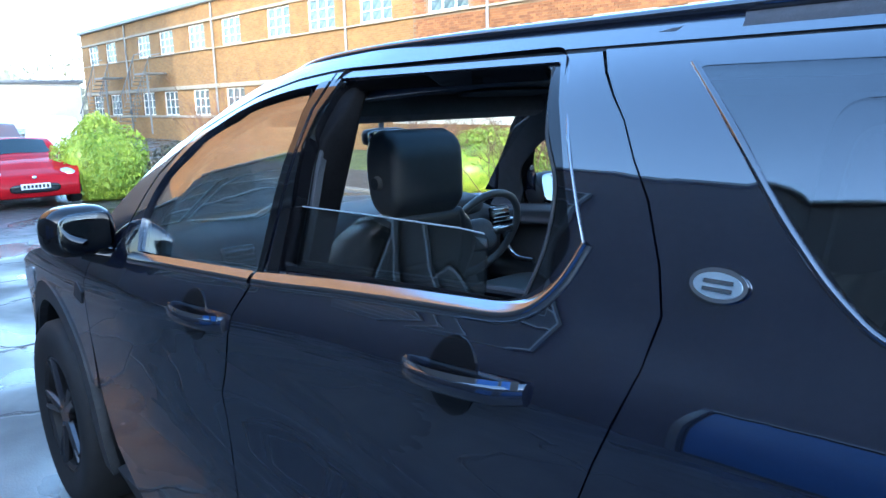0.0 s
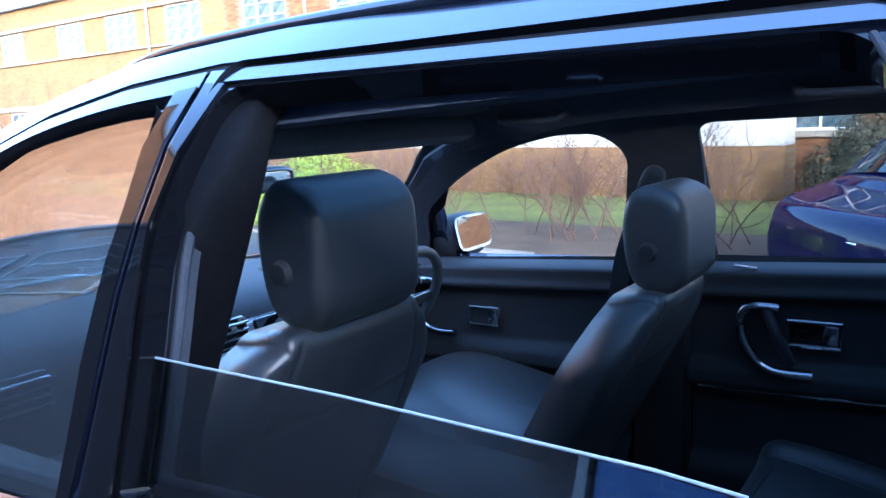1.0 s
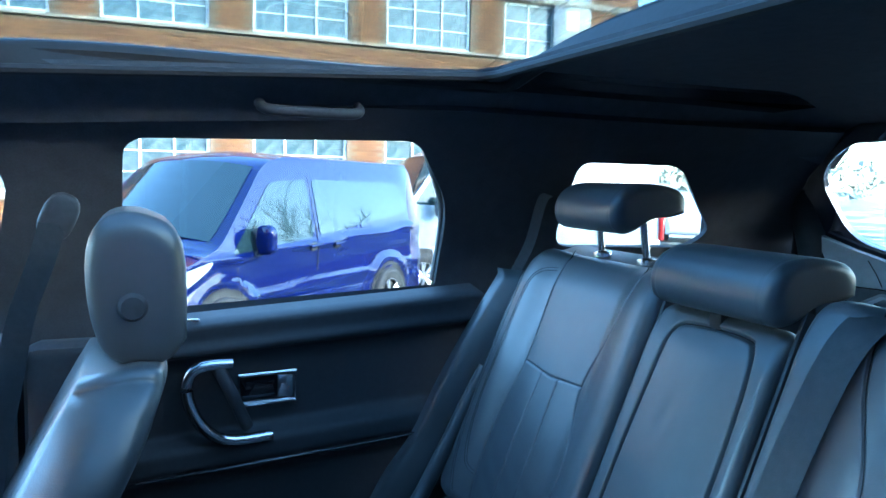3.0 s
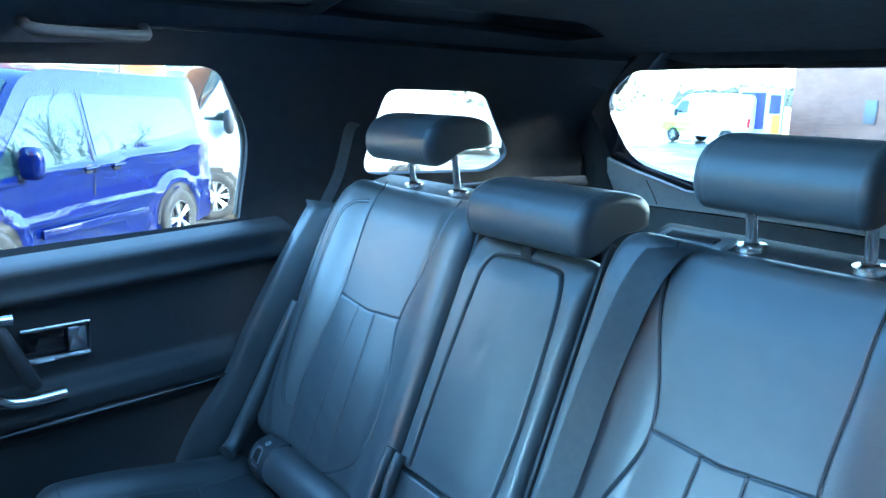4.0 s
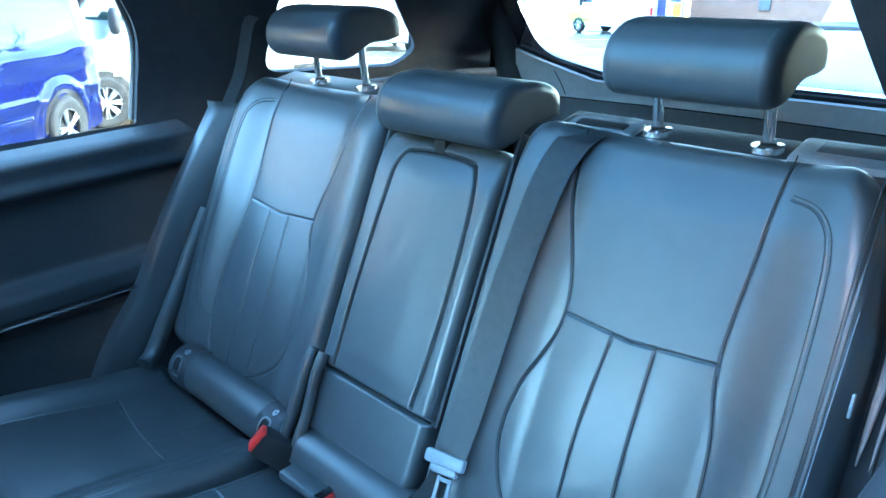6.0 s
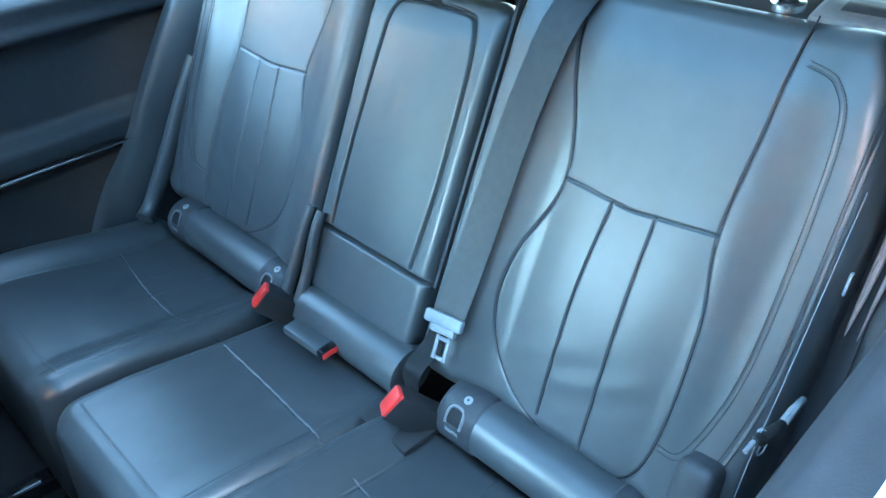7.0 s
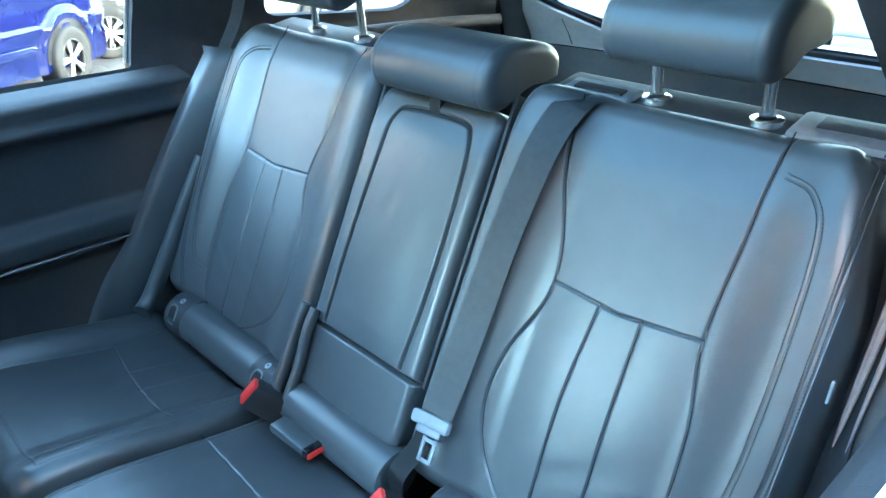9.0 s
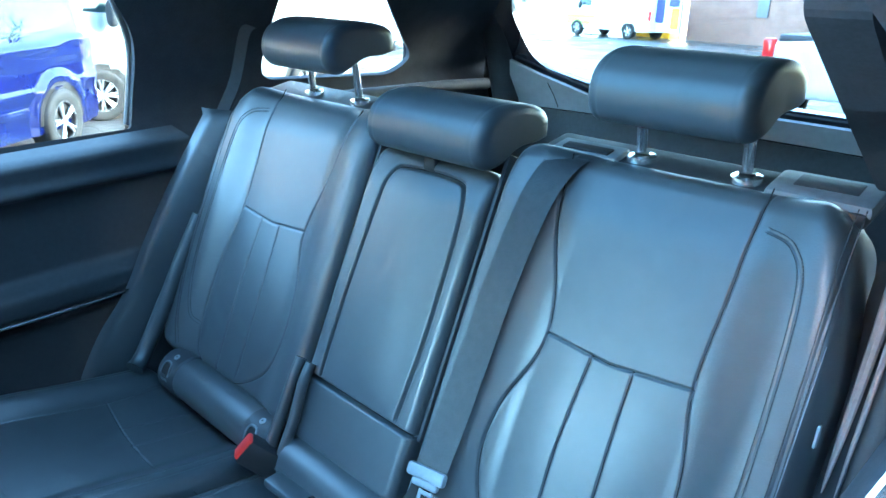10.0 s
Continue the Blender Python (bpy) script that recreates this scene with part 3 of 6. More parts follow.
for s in (-1, 1):
    fl = s < 0
    door_f = sheet("front_door", FRONT_DOOR if s < 0 else shift_front(FRONT_DOOR_R, .09), on_side(s), PAINT, suv, [FRONT_GLASS if s < 0 else lowered(shift_front(FRONT_GLASS_R, .09), .065)], 0.05, 0.03, flip=fl)
    door_r = sheet("rear_door", REAR_DOOR if s < 0 else REAR_DOOR_R, on_side(s), PAINT, suv, [REAR_HOLE if s < 0 else REAR_HOLE_R], 0.05, 0.03, flip=fl)
    sheet("quarter_panel", QUARTER_PANEL, on_side(s), PAINT, suv, [QUARTER if s < 0 else QUARTER_R], 0.05, 0.03, flip=fl)
    sheet("front_wing", WING, on_side(s), PAINT, suv, (), 0.05, 0.02, flip=fl)
    sheet("roof_rail", RAIL, on_side(s), PAINT, suv, (), 0.03, 0.004, flip=fl)
    sheet("sill", [(.52, .19), (2.2, .19), (2.2, .326), (.52, .326)], on_side(s, -.01), PLASTIC, suv, (), 0.08, 0.03, flip=fl)
    # glass
    g = sheet("front_window", FRONT_GLASS if s < 0 else lowered(shift_front(FRONT_GLASS_R, .09), .065), on_side(s, -.012), GLASS_SIDE if s < 0 else GLASS_RIGHT, door_f, (), 0.08, 0.004, flip=fl, label="clear side glass")
    g.visible_shadow = False
    g = sheet("quarter_glass", QUARTER if s < 0 else QUARTER_R, on_side(s, -.001 if s < 0 else -.006), GLASS_LEFT if s < 0 else GLASS_DARK, suv, (), 0.08, 0.004, flip=fl)
    g.visible_shadow = False
    # gloss black window frame of the rear door, open where the pane runs
    sheet("window_frame", REAR_HOLE if s < 0 else REAR_HOLE_R, on_side(s, -.008), GLOSS_BLACK, door_r, [REAR_OPEN if s < 0 else REAR_OPEN_R], 0.04, 0.03, flip=fl, label="gloss black window frame")
    if s < 0:
        pane_out = rounded([(1.175, 1.062), (1.145, 1.290), (.63, 1.298), (.562, 1.295), (.512, 1.110)], [.01, .01, .01, .012, .01])
    else:
        pane_out = REAR_OPEN_R
    g = sheet("rear_window", pane_out, on_side(s, -.027), GLASS_LEFT if s < 0 else GLASS_DARK, door_r, (), 0.08, 0.004, flip=fl, label="half-lowered tinted pane" if s < 0 else "tinted pane")
    g.visible_shadow = False
    if s < 0:
        part("pane_edge", tube([(s * (side(y, z, s) - .029), y, z) for y, z in [(1.14, 1.2905), (.90, 1.2945), (.63, 1.2990), (.572, 1.2970)]], .0013, 8), GLASS_EDGE, g, "bright ground glass edge")
    # bright strip under the windows: a bowed moulding
    if s < 0:
        for path, door in (([(1.833, 1.102), (1.634, 1.114), (1.427, 1.123), (1.221, 1.132)], door_f), ([(1.206, 1.133), (1.060, 1.144), (.905, 1.159), (.718, 1.176), (.552, 1.190), (.458, 1.200), (.404, 1.222), (.365, 1.262), (.338, 1.316)], door_r)):
            q = [Vector((v.x, v.y)) for v in spline([(y, z, 0) for y, z in path], 8)]
            P = []
            for k, v in enumerate(q):
                d = (q[min(k + 1, len(q) - 1)] - q[max(k - 1, 0)]).normalized()
                n = Vector((-d.y, d.x)) * (-1 if d.x < 0 else 1)
                w = .0150 if door is door_f else .0160 - .006 * smooth(.46, .34, v.x)
                P.append([(s * (side(v.x + n.x * w * h, v.y + n.y * w * h, s) + .001 + .010 * (1 - h * h)), v.x + n.x * w * h, v.y + n.y * w * h) for h in (-1, -.8, -.5, -.15, .2, .5, .8, 1)])
            grid_mesh("window_strip", np.array(P), STRIP, door, "satin bright strip under the window")
    # gloss black strip at the rear edge of the door frame and on the middle pillar
    if s < 0:
        sheet("pillar_strip", [(1.195, 1.565), (1.158, 1.563), (1.156, 1.424), (1.139, 1.281), (1.130, 1.156), (1.173, 1.151), (1.172, 1.282), (1.165, 1.425), (1.174, 1.499)], on_side(s, .002), GLOSS_BLACK, door_r, (), 0.05, 0.004, flip=fl)
        sheet("pillar_strip", [(1.205, 1.562), (1.240, 1.558), (1.204, 1.436), (1.212, 1.283), (1.206, 1.142), (1.187, 1.141), (1.186, 1.282), (1.180, 1.425), (1.189, 1.499)], on_side(s, .002), GLOSS_BLACK, door_f, (), 0.05, 0.004, flip=fl)
    if s < 0:
        part("bright_edge", tube(spline([(-(side(y, z, -1) + .0005), y, z) for y, z in [(.500, 1.561), (.424, 1.457), (.374, 1.366), (.346, 1.314)]], 6), .0022, 8), STRIP, door_r)
    if s < 0:
        part("frame_edge", tube(spline([(-(side(y, z, -1) - .007), y, z) for y, z in [(.538, 1.560), (.474, 1.460), (.427, 1.388), (.419, 1.305), (.438, 1.222)]], 6), .0028, 8), LEDGE, door_r, "grey edge of the window frame")
    sheet("gutter", [(-.652, 1.577), (.453, 1.582), (1.205, 1.579), (1.369, 1.565), (1.536, 1.532), (1.747, 1.441), (1.748, 1.451), (1.535, 1.542), (1.369, 1.576), (1.201, 1.590), (.450, 1.592), (-.652, 1.588)], on_side(s, -.006), RUBBER, suv, (), 0.05, 0.01, flip=fl)
    # door handles: a bar over a cupped recess
    for (d, y0, y1, z0, z1) in ((door_f, 1.515, 1.285, 1.022, 1.020), (door_r, .650, .378, 1.082, 1.104)):
        if s > 0:
            z0, z1 = z0 - .10, z1 - .10
        h = [((s * (side(y0 + (y1 - y0) * k / 8, z0 + (z1 - z0) * k / 8, s) + .034 * math.sin(math.pi * k / 8) ** .35), y0 + (y1 - y0) * k / 8, z0 + (z1 - z0) * k / 8)) for k in range(9)]
        bm = bmesh.new()
        rings = []
        for p in h:
            p = Vector(p)
            rings.append([bm.verts.new(p + Vector((s * .011 * math.cos(a), 0, .017 * math.sin(a)))) for a in [2 * math.pi * k / 12 for k in range(12)]])
        for a, b in zip(rings, rings[1:]):
            for k in range(12):
                bm.faces.new((a[k], a[(k + 1) % 12], b[(k + 1) % 12], b[k]))
        bm.faces.new(rings[0]), bm.faces.new(rings[-1])
        hd = part("door_handle", bm, PAINT, d, "painted handle with a chrome top")
        ym, zm = y0 + (y1 - y0) * .42, z0 + (z1 - z0) * .42
        cup = [(ym + .055 * math.cos(a), zm + .062 * math.sin(a)) for a in [2 * math.pi * k / 24 for k in range(24)]]
        sheet("handle_cup", cup, on_side(s, .002), GLOSS_BLACK, d, (), 0.02, 0.003, flip=fl)
        st = [(y0 - .01, z0 + .010), (y1 + .005, z1 + .010), (y1 + .005, z1 + .022), (y0 - .01, z0 + .020)]
        sheet("handle_trim", st, lambda y, z, a=y0, b=y1: (s * (side(y, z, s) + .044 * max(.02, math.sin(math.pi * min(1, max(0, (y - a) / (b - a))))) ** .35), y, z), BRIGHT, d, (), 0.03, 0.003, flip=fl)
    # mirror
    mq = pose(s * .985, 2.03, 1.165, 0, 0, 8) if s < 0 else pose(.985, 1.955, 1.105, -14, 0, -1)
    mirror = part("door_mirror", pillow((0, 0, 0), (.205, .13, .150) if s < 0 else (.245, .13, .160), 2.8, None), GLOSS_BLACK if s < 0 else PLASTIC, suv, "black door mirror")
    mirror.matrix_basis = mq
    part("mirror_glass", pillow((0, -.0615 if s < 0 else -.0635, .002), (.165, .012, .112) if s < 0 else (.205, .005, .124), 3.4 if s < 0 else 5), MIRROR_DIM if s < 0 else MIRROR, mirror, "mirror glass")
    part("mirror_arm", tube(spline([(s * .87, 2.00, 1.075), (s * .92, 2.02, 1.08), (s * .97, 2.04, 1.10)], 4), .026, 10), GLOSS_BLACK, suv)

# badge on the quarter panel, vents, lamps
def oval_sheet(name, c, ry, rz, off, material, parent, s=-1, thick=0.004):
    o = [(c[0] + ry * math.cos(a), c[1] + rz * math.sin(a)) for a in [2 * math.pi * k / 36 for k in range(36)]]
    return sheet(name, o, on_side(s, off), material, parent, (), 0.02, thick, flip=s < 0)


part("quarter_trim", tube(spline([(-(side(y, z, -1) - .003), y, z) for y, z in [(.273, 1.554), (.167, 1.467), (.077, 1.370), (-.003, 1.294), (-.077, 1.259), (-.245, 1.250)]], 6), .0060, 10), PAINT, suv, "raised window edge")
badge = oval_sheet("badge", (.135, 1.294), .037, .0195, .006, BRIGHT, suv)
oval_sheet("badge_face", (.135, 1.294), .031, .0145, .0075, VAN_SHADED, badge)
for k in (-1, 1):
    sheet("badge_bar", [(.115, 1.2920 + k * .0045), (.153, 1.2915 + k * .0045), (.153, 1.296 + k * .0045), (.115, 1.2965 + k * .0045)], on_side(-1, .009), CHROME, badge, (), .02, .002, flip=True)
for s in (-1, 1):
    sheet("wing_vent", rounded([(2.30, .915), (2.215, .90), (2.20, .945), (2.26, .97)], .01), on_side(s, .004), PLASTIC, suv, (), .03, .006, flip=s < 0)
    sheet("tail_lamp", rounded([(-.22, 1.15), (-.42, 1.20), (-.55, 1.16), (-.52, 1.04), (-.36, 1.06)], .03), on_side(s, .006), TAIL_RED, suv, (), .05, .02, flip=s < 0)
    sheet("head_lamp", rounded([(2.98, .90), (3.30, .845), (3.36, .76), (3.20, .74), (3.05, .79)], .03), on_side(s, .004), LAMP, suv, (), .05, .02, flip=s < 0)
    # wheel-arch lips in black plastic
    for yc in (-.04, 2.72):
        ro, ri = (.455, .395) if yc < 1 else (.515, .44)
        lip = arch(yc, ro, -8, 188, 22) + arch(yc, ri, 188, -8, 22)
        sheet("arch_trim", lip, on_side(s, .008), PLASTIC, suv, (), .05, .03, flip=s < 0)
        # inner wheel house
        bm = bmesh.new()
        rings = [[bm.verts.new((xx, yc + (ri + .02) * math.cos(a), .37 + (ri + .02) * math.sin(a))) for a in [math.pi * k / 16 for k in range(17)]] for xx in (s * .91, s * .60)]
        for k in range(16):
            bm.faces.new((rings[0][k], rings[0][k + 1], rings[1][k + 1], rings[1][k]))
        bm.faces.new(rings[1])
        part("wheel_house", bm, RUBBER, suv)


def wheel(parent, x, y, r, width, s, rim_mat, spokes=5, hub=0.62):
    """A tyre with its rim; s: the side it faces."""
    bm = bmesh.new()
    prof = [(r * hub, .50), (r * .80, .56), (r * .93, .54), (r * .985, .44), (r, .25), (r, -.25), (r * .985, -.44), (r * .93, -.5), (r * hub, -.5)]
    n = 40
    rings = [[bm.verts.new((x + s * w * width, y + q * math.cos(2 * math.pi * k / n), r + q * math.sin(2 * math.pi * k / n))) for k in range(n)] for q, w in prof]
    for a, b in zip(rings, rings[1:]):
        for k in range(n):
            bm.faces.new((a[k], a[(k + 1) % n], b[(k + 1) % n], b[k]))
    tyre = part("wheel", bm, TYRE, parent, "black tyre", angle=60)
    bm = bmesh.new()
    rp = [(r * hub, .48), (r * (hub - .03), .50), (r * (hub - .06), .46), (r * (hub - .08), .1), (r * .2, .05), (r * .02, .05)]
    rings = [[bm.verts.new((x + s * w * width, y + q * math.cos(2 * math.pi * k / n), r + q * math.sin(2 * math.pi * k / n))) for k in range(n)] for q, w in rp]
    for a, b in zip(rings, rings[1:]):
        for k in range(n):
            bm.faces.new((a[k], a[(k + 1) % n], b[(k + 1) % n], b[k]))
    part("rim", bm, RUBBER if spokes else rim_mat, tyre)
    bm = bmesh.new()
    for k in range(spokes):
        a = 2 * math.pi * k / spokes
        for d in (-.13, .13):
            p0 = (x + s * .40 * width, y + r * .14 * math.cos(a), r + r * .14 * math.sin(a))
            p1 = (x + s * .46 * width, y + r * (hub - .03) * math.cos(a + d), r + r * (hub - .03) * math.sin(a + d))
            add_tube(bm, [p0, p1], [r * .06, r * .045], 8)
    add_tube(bm, [(x + s * .30 * width, y, r), (x + s * .46 * width, y, r)], r * .17, 20)
    add_tube(bm, [(x + s * .46 * width, y + r * (hub - .02) * math.cos(2 * math.pi * k / 40), r + r * (hub - .02) * math.sin(2 * math.pi * k / 40)) for k in range(40)], r * .025, 6, True)
    part("spokes", bm, rim_mat, tyre)
    return tyre


for yy in (-.04, 2.72):
    for s in (-1, 1):
        wheel(suv, s * .82, yy, .365, .235, s, ALLOY_DARK)


# roof, glass roof, screens, bonnet, nose, tail
def roof_z(x, y):
    return 1.690 - roof_drop(y) * 1.05 - 0.068 * (abs(x) / 0.60) ** 2.6


ROOF = [(-.535, -.66), (.60, -.66), (.60, 1.2), (.58, 1.42), (.53, 1.56), (.3, 1.60), (-.3, 1.60), (-.500, 1.56), (-.527, 1.42), (-.530, 1.2), (-.526, .4), (-.528, -.2)]
GLASSROOF = rounded([(-.508, .31), (.575, .31), (.555, 1.40), (.485, 1.553), (-.460, 1.553), (-.503, 1.40)], .04)
for s in (-1, 1):
    e = .070 if s < 0 else 0.0
    part("roof_joint", tube(spline([(s * (.597 - e), y, roof_z(.6 - e, y) - .007) for y in (-.64, -.3, .1, .5, .9, 1.2)] + [(s * (.578 - e * .7), 1.42, roof_z(.58 - e, 1.42) - .005), (s * (.530 - e * .3), 1.555, roof_z(.53, 1.555) - .003)], 6), .011, 10), PAINT, suv)
sheet("roof", ROOF, lambda x, y: (x, y, roof_z(x, y)), PAINT, suv, [GLASSROOF], .06, .02)
part("roof_glass_seal", tube([(x, y, roof_z(x, y) - .018) for x, y in resample(GLASSROOF, .05)], .016, 8, True), RUBBER, suv)
sheet("roof_glass", GLASSROOF, lambda x, y: (x, y, roof_z(x, y) - .004), GLASS_ROOF, suv, (), .1, .005).visible_shadow = False
SCREEN = [(-.74, 0), (.74, 0), (.70, .25), (.56, .985), (.3, 1.0), (-.3, 1.0), (-.56, .985), (-.70, .25)]
screen_fn = lambda x, v: (x, 2.36 - .80 * v - .18 * (x / .74) ** 2 * (1 - .6 * v), 1.075 + .53 * v - .02 * (x / .74) ** 2)
sheet("windscreen", SCREEN, screen_fn, GLASS_FRONT, suv, (), .09, .005).visible_shadow = False
sheet("bonnet", [(-.80, 2.40), (.80, 2.40), (.79, 3.0), (.70, 3.34), (.4, 3.46), (-.4, 3.46), (-.70, 3.34), (-.79, 3.0)], lambda x, y: (x, y, 1.10 - .10 * max(0, y - 2.3) - .06 * max(0, y - 2.6) ** 2 - .06 * (x / .8) ** 2), PAINT, suv, (), .07, .02)
sheet("scuttle", [(-.86, 2.25), (.86, 2.25), (.80, 2.41), (-.80, 2.41)], lambda x, y: (x, y, 1.075 - .02 * (x / .8) ** 2), PLASTIC, suv, (), .08, .02)
sheet("front_bumper", [(-.86, .22), (.86, .22), (.86, .88), (.6, .93), (-.6, .93), (-.86, .88)], lambda x, z: (x, 3.56 - .22 * (x / .86) ** 2 - .10 * abs(z - .55) ** 1.5, z), PAINT, suv, (), .08, .03, flip=True)
TAILWIN = rounded([(-.42, 1.245), (.42, 1.245), (.60, 1.29), (.665, 1.46), (.56, 1.545), (-.56, 1.545), (-.665, 1.46), (-.60, 1.29)], [.05, .05, .06, .06, .05, .05, .06, .06])
tail_y = lambda x, z: -.80 + .33 * (z - 1.3) + .10 * (x / .8) ** 2 if z > 1.1 else -.866 + .10 * (x / .8) ** 2
TAIL = [(-.76, .30), (.76, .30), (.80, .9), (.79, 1.2), (.67, 1.60), (.3, 1.64), (-.3, 1.64), (-.67, 1.60), (-.79, 1.2), (-.80, .9)]
sheet("tailgate", TAIL, lambda x, z: (x, tail_y(x, z), z), PAINT, suv, [TAILWIN], .07, .02)
sheet("rear_screen", TAILWIN, lambda x, z: (x, tail_y(x, z) + .008, z), GLASS_REAR, suv, (), .1, .004).visible_shadow = False


# ---- the cabin ----
def inner(y, z, s=1):
    zb = belt(y)
    return side(y, z, s) - (.055 if z > zb else .055 + min(.06, (zb - z) * .8))


IN_REAR = rounded([(1.055, 1.130), (1.045, 1.472), (1.02, 1.490), (.466, 1.507), (.368, 1.378), (.355, 1.30), (.363, 1.165)], [.01, .03, .03, .04, .06, .05, .01])
IN_FRONT = rounded([(1.300, 1.105), (1.238, 1.41), (1.295, 1.466), (1.42, 1.466), (1.577, 1.432), (1.78, 1.340), (1.955, 1.21), (1.99, 1.05)], [.01, .06, .05, .05, .1, .1, .05, .01])
IN_FRONT_L = rounded([(1.779, 1.113), (1.815, 1.199), (1.797, 1.289), (1.711, 1.394), (1.530, 1.481), (1.367, 1.512), (1.263, 1.518), (1.230, 1.436), (1.234, 1.284), (1.226, 1.117)], [.02, .03, .05, .1, .1, .1, .02, .1, .1, .01])
IN_QUARTER = rounded([(.05, 1.26), (.045, 1.475), (-.25, 1.475), (-.43, 1.30), (-.37, 1.255)], [.05, .03, .05, .05, .04])
UPPER = [(-.78, 1.06), (2.16, 1.03), (2.04, 1.25), (1.86, 1.40), (1.66, 1.49), (1.30, 1.55), (.4, 1.57), (-.62, 1.57), (-.72, 1.42)]
for s in (-1, 1):
    f = lambda y, z, s=s: (s * inner(y, z, s), y, z)
    sheet("pillar_trim", UPPER, f, PILLAR_TRIM, suv, [IN_REAR if s > 0 else REAR_OPEN, IN_FRONT if s > 0 else IN_FRONT_L, IN_QUARTER], .05, .014, flip=s < 0)
    # reveals between inner trim and outer skin
    for hole in ((IN_REAR if s > 0 else REAR_OPEN), (IN_FRONT if s > 0 else IN_FRONT_L), IN_QUARTER):
        a = resample(hole, .03)
        yc = sum(q[0] for q in a) / len(a)
        P = []
        for (y, z) in a:
            P.append([(s * inner(y, z, s), y, z), (s * (side(y, z, s) - .03), yc + (y - yc) * 1.05, z + (.03 if z > 1.30 else -.045 if s > 0 else 0.0))])
        P = np.array(P + [P[0]])
        grid_mesh("window_reveal", P, REVEAL, suv)


part("window_edge", tube(spline([(inner(y, z) + .012, y, z) for y, z in [(.440, 1.485), (.372, 1.372), (.356, 1.30), (.362, 1.175)]], 6), .007, 8), WINDOW_EDGE, suv, "rear door window edge, painted pale for sunlight on it")
for s in (-1, 1):
    part("window_ledge", tube(spline([(s * .735, .06, 1.205), (s * .735, -.10, 1.212), (s * .725, -.30, 1.218), (s * .700, -.46, 1.225), (s * .68, -.62, 1.225)], 5), .016, 10), LEDGE, suv, "grey ledge under the quarter window")
for off, dx, r in ((0.0, .004, .0055), (.016, .020, .004)):
    yc = sum(q[0] for q in REAR_OPEN) / len(REAR_OPEN)
    part("door_seal", tube([(-(inner(y, z, -1) + dx), yc + (y - yc) * (1 + off), z + (off * .5 if z > 1.4 else -off)) for y, z in resample(REAR_OPEN, .03)], r, 8, True), PILLAR_TRIM, suv, "soft seal round the window opening")
# padded cover on the inside of the left middle pillar
P = []
for k in range(20):
    z = 1.595 - k * .040
    ye = 1.140 + .47 * max(0, 1.468 - max(z, 1.10)) + .25 * max(0, z - 1.50)
    xo = max(-.699, .035 - side(ye, z, -1))
    xi = max(-.605, xo + .05)
    P.append([((xo + xi) / 2 + (xi - xo) / 2 * math.copysign(abs(math.cos(a)) ** .5, math.cos(a)), ye + .031 * math.copysign(abs(math.sin(a)) ** .5, math.sin(a)), z) for a in np.linspace(0, 2 * math.pi, 41)])
grid_mesh("pillar_cover", np.array(P), REVEAL, suv, "dark padded pillar cover")


def lining_z(x, y):
    return 1.628 - .058 * (max(y, .30) - .37) - .25 * max(0, -.30 - y) ** 1.5 - .22 * max(0, y - 1.35) ** 1.5 - .075 * (max(0, abs(x) - .53) / .10) ** 2 - (.055 * (max(0, -x - .505) / .075) ** 2 if x < 0 else 0)


SUNHOLE = rounded([(-.500, .365), (.545, .365), (.535, 1.390), (-.490, 1.390)], .05)
sheet("headlining", [(-.645, -.70), (.645, -.70), (.645, .18), (.635, .30), (.635, 1.25), (.645, 1.5), (.640, 1.70), (-.55, 1.66), (-.575, 1.5), (-.580, 1.25), (-.580, .30), (-.600, .18)], lambda x, y: (x, y, lining_z(x, y)), HEADLINING, suv, [SUNHOLE], .06, .012, flip=True)
lp = [(x, y, 0) for x, y in resample(SUNHOLE, .03)]
P = np.array([[(x, y, lining_z(x, y) - .004), (x * (1.04 - .12 * smooth(1.0, 1.39, y)), y + (y - .9) * (.305 if y > .9 else .05), roof_z(x, y + (y - .9) * (.305 if y > .9 else .05)) - .018)] for x, y, _ in lp + lp[:1]])
grid_mesh("sunroof_reveal", P, RUBBER, suv)
part("sunroof_rim", tube([(x, y, lining_z(x, y) - .004) for x, y, _ in lp], .009, 8, True), RUBBER, suv)


# door cards
def door_card(s, y0, y1, parent_name):
    """The inner door skin: soft top, recessed panel, padded armrest, map pocket."""
    Y, Z = np.meshgrid(np.linspace(y0, y1, 80), np.linspace(.42, 1.175, 120))
    top = 1.163 - .07 * (Y - .43)
    Z = (top - .42) * (Z - .42) / .755 + .42
    t = top - Z
    x = .715 + 0 * Z
    if s > 0:
        x = x + .085 * (1 - smooth(0, .018, t)) ** 2
    else:
        x = .682 + .012 * (1 - smooth(.018, .050, t)) + .075 * (1 - smooth(0, .030, t)) ** 2
    x = x + .030 * smooth(.072, .084, t) - .010 * np.exp(-((t - .064) / .012) ** 2)
    arm = np.exp(-(np.clip((t - .285) / .036, -9, 9)) ** 4)
    x = x - .034 * arm * smooth(y0 - .05, y0 + .15, Y)
    x = x + .012 * np.exp(-((t - .325) / .004) ** 2)
    x = x + .02 * smooth(.33, .36, t) - .03 * smooth(.50, .56, t)
    P = np.stack([s * x, Y, Z], -1)
    if s > 0:
        P = P[:, ::-1]
    card = grid_mesh(parent_name, P, SOFT, suv, "black padded door panel")
    return card


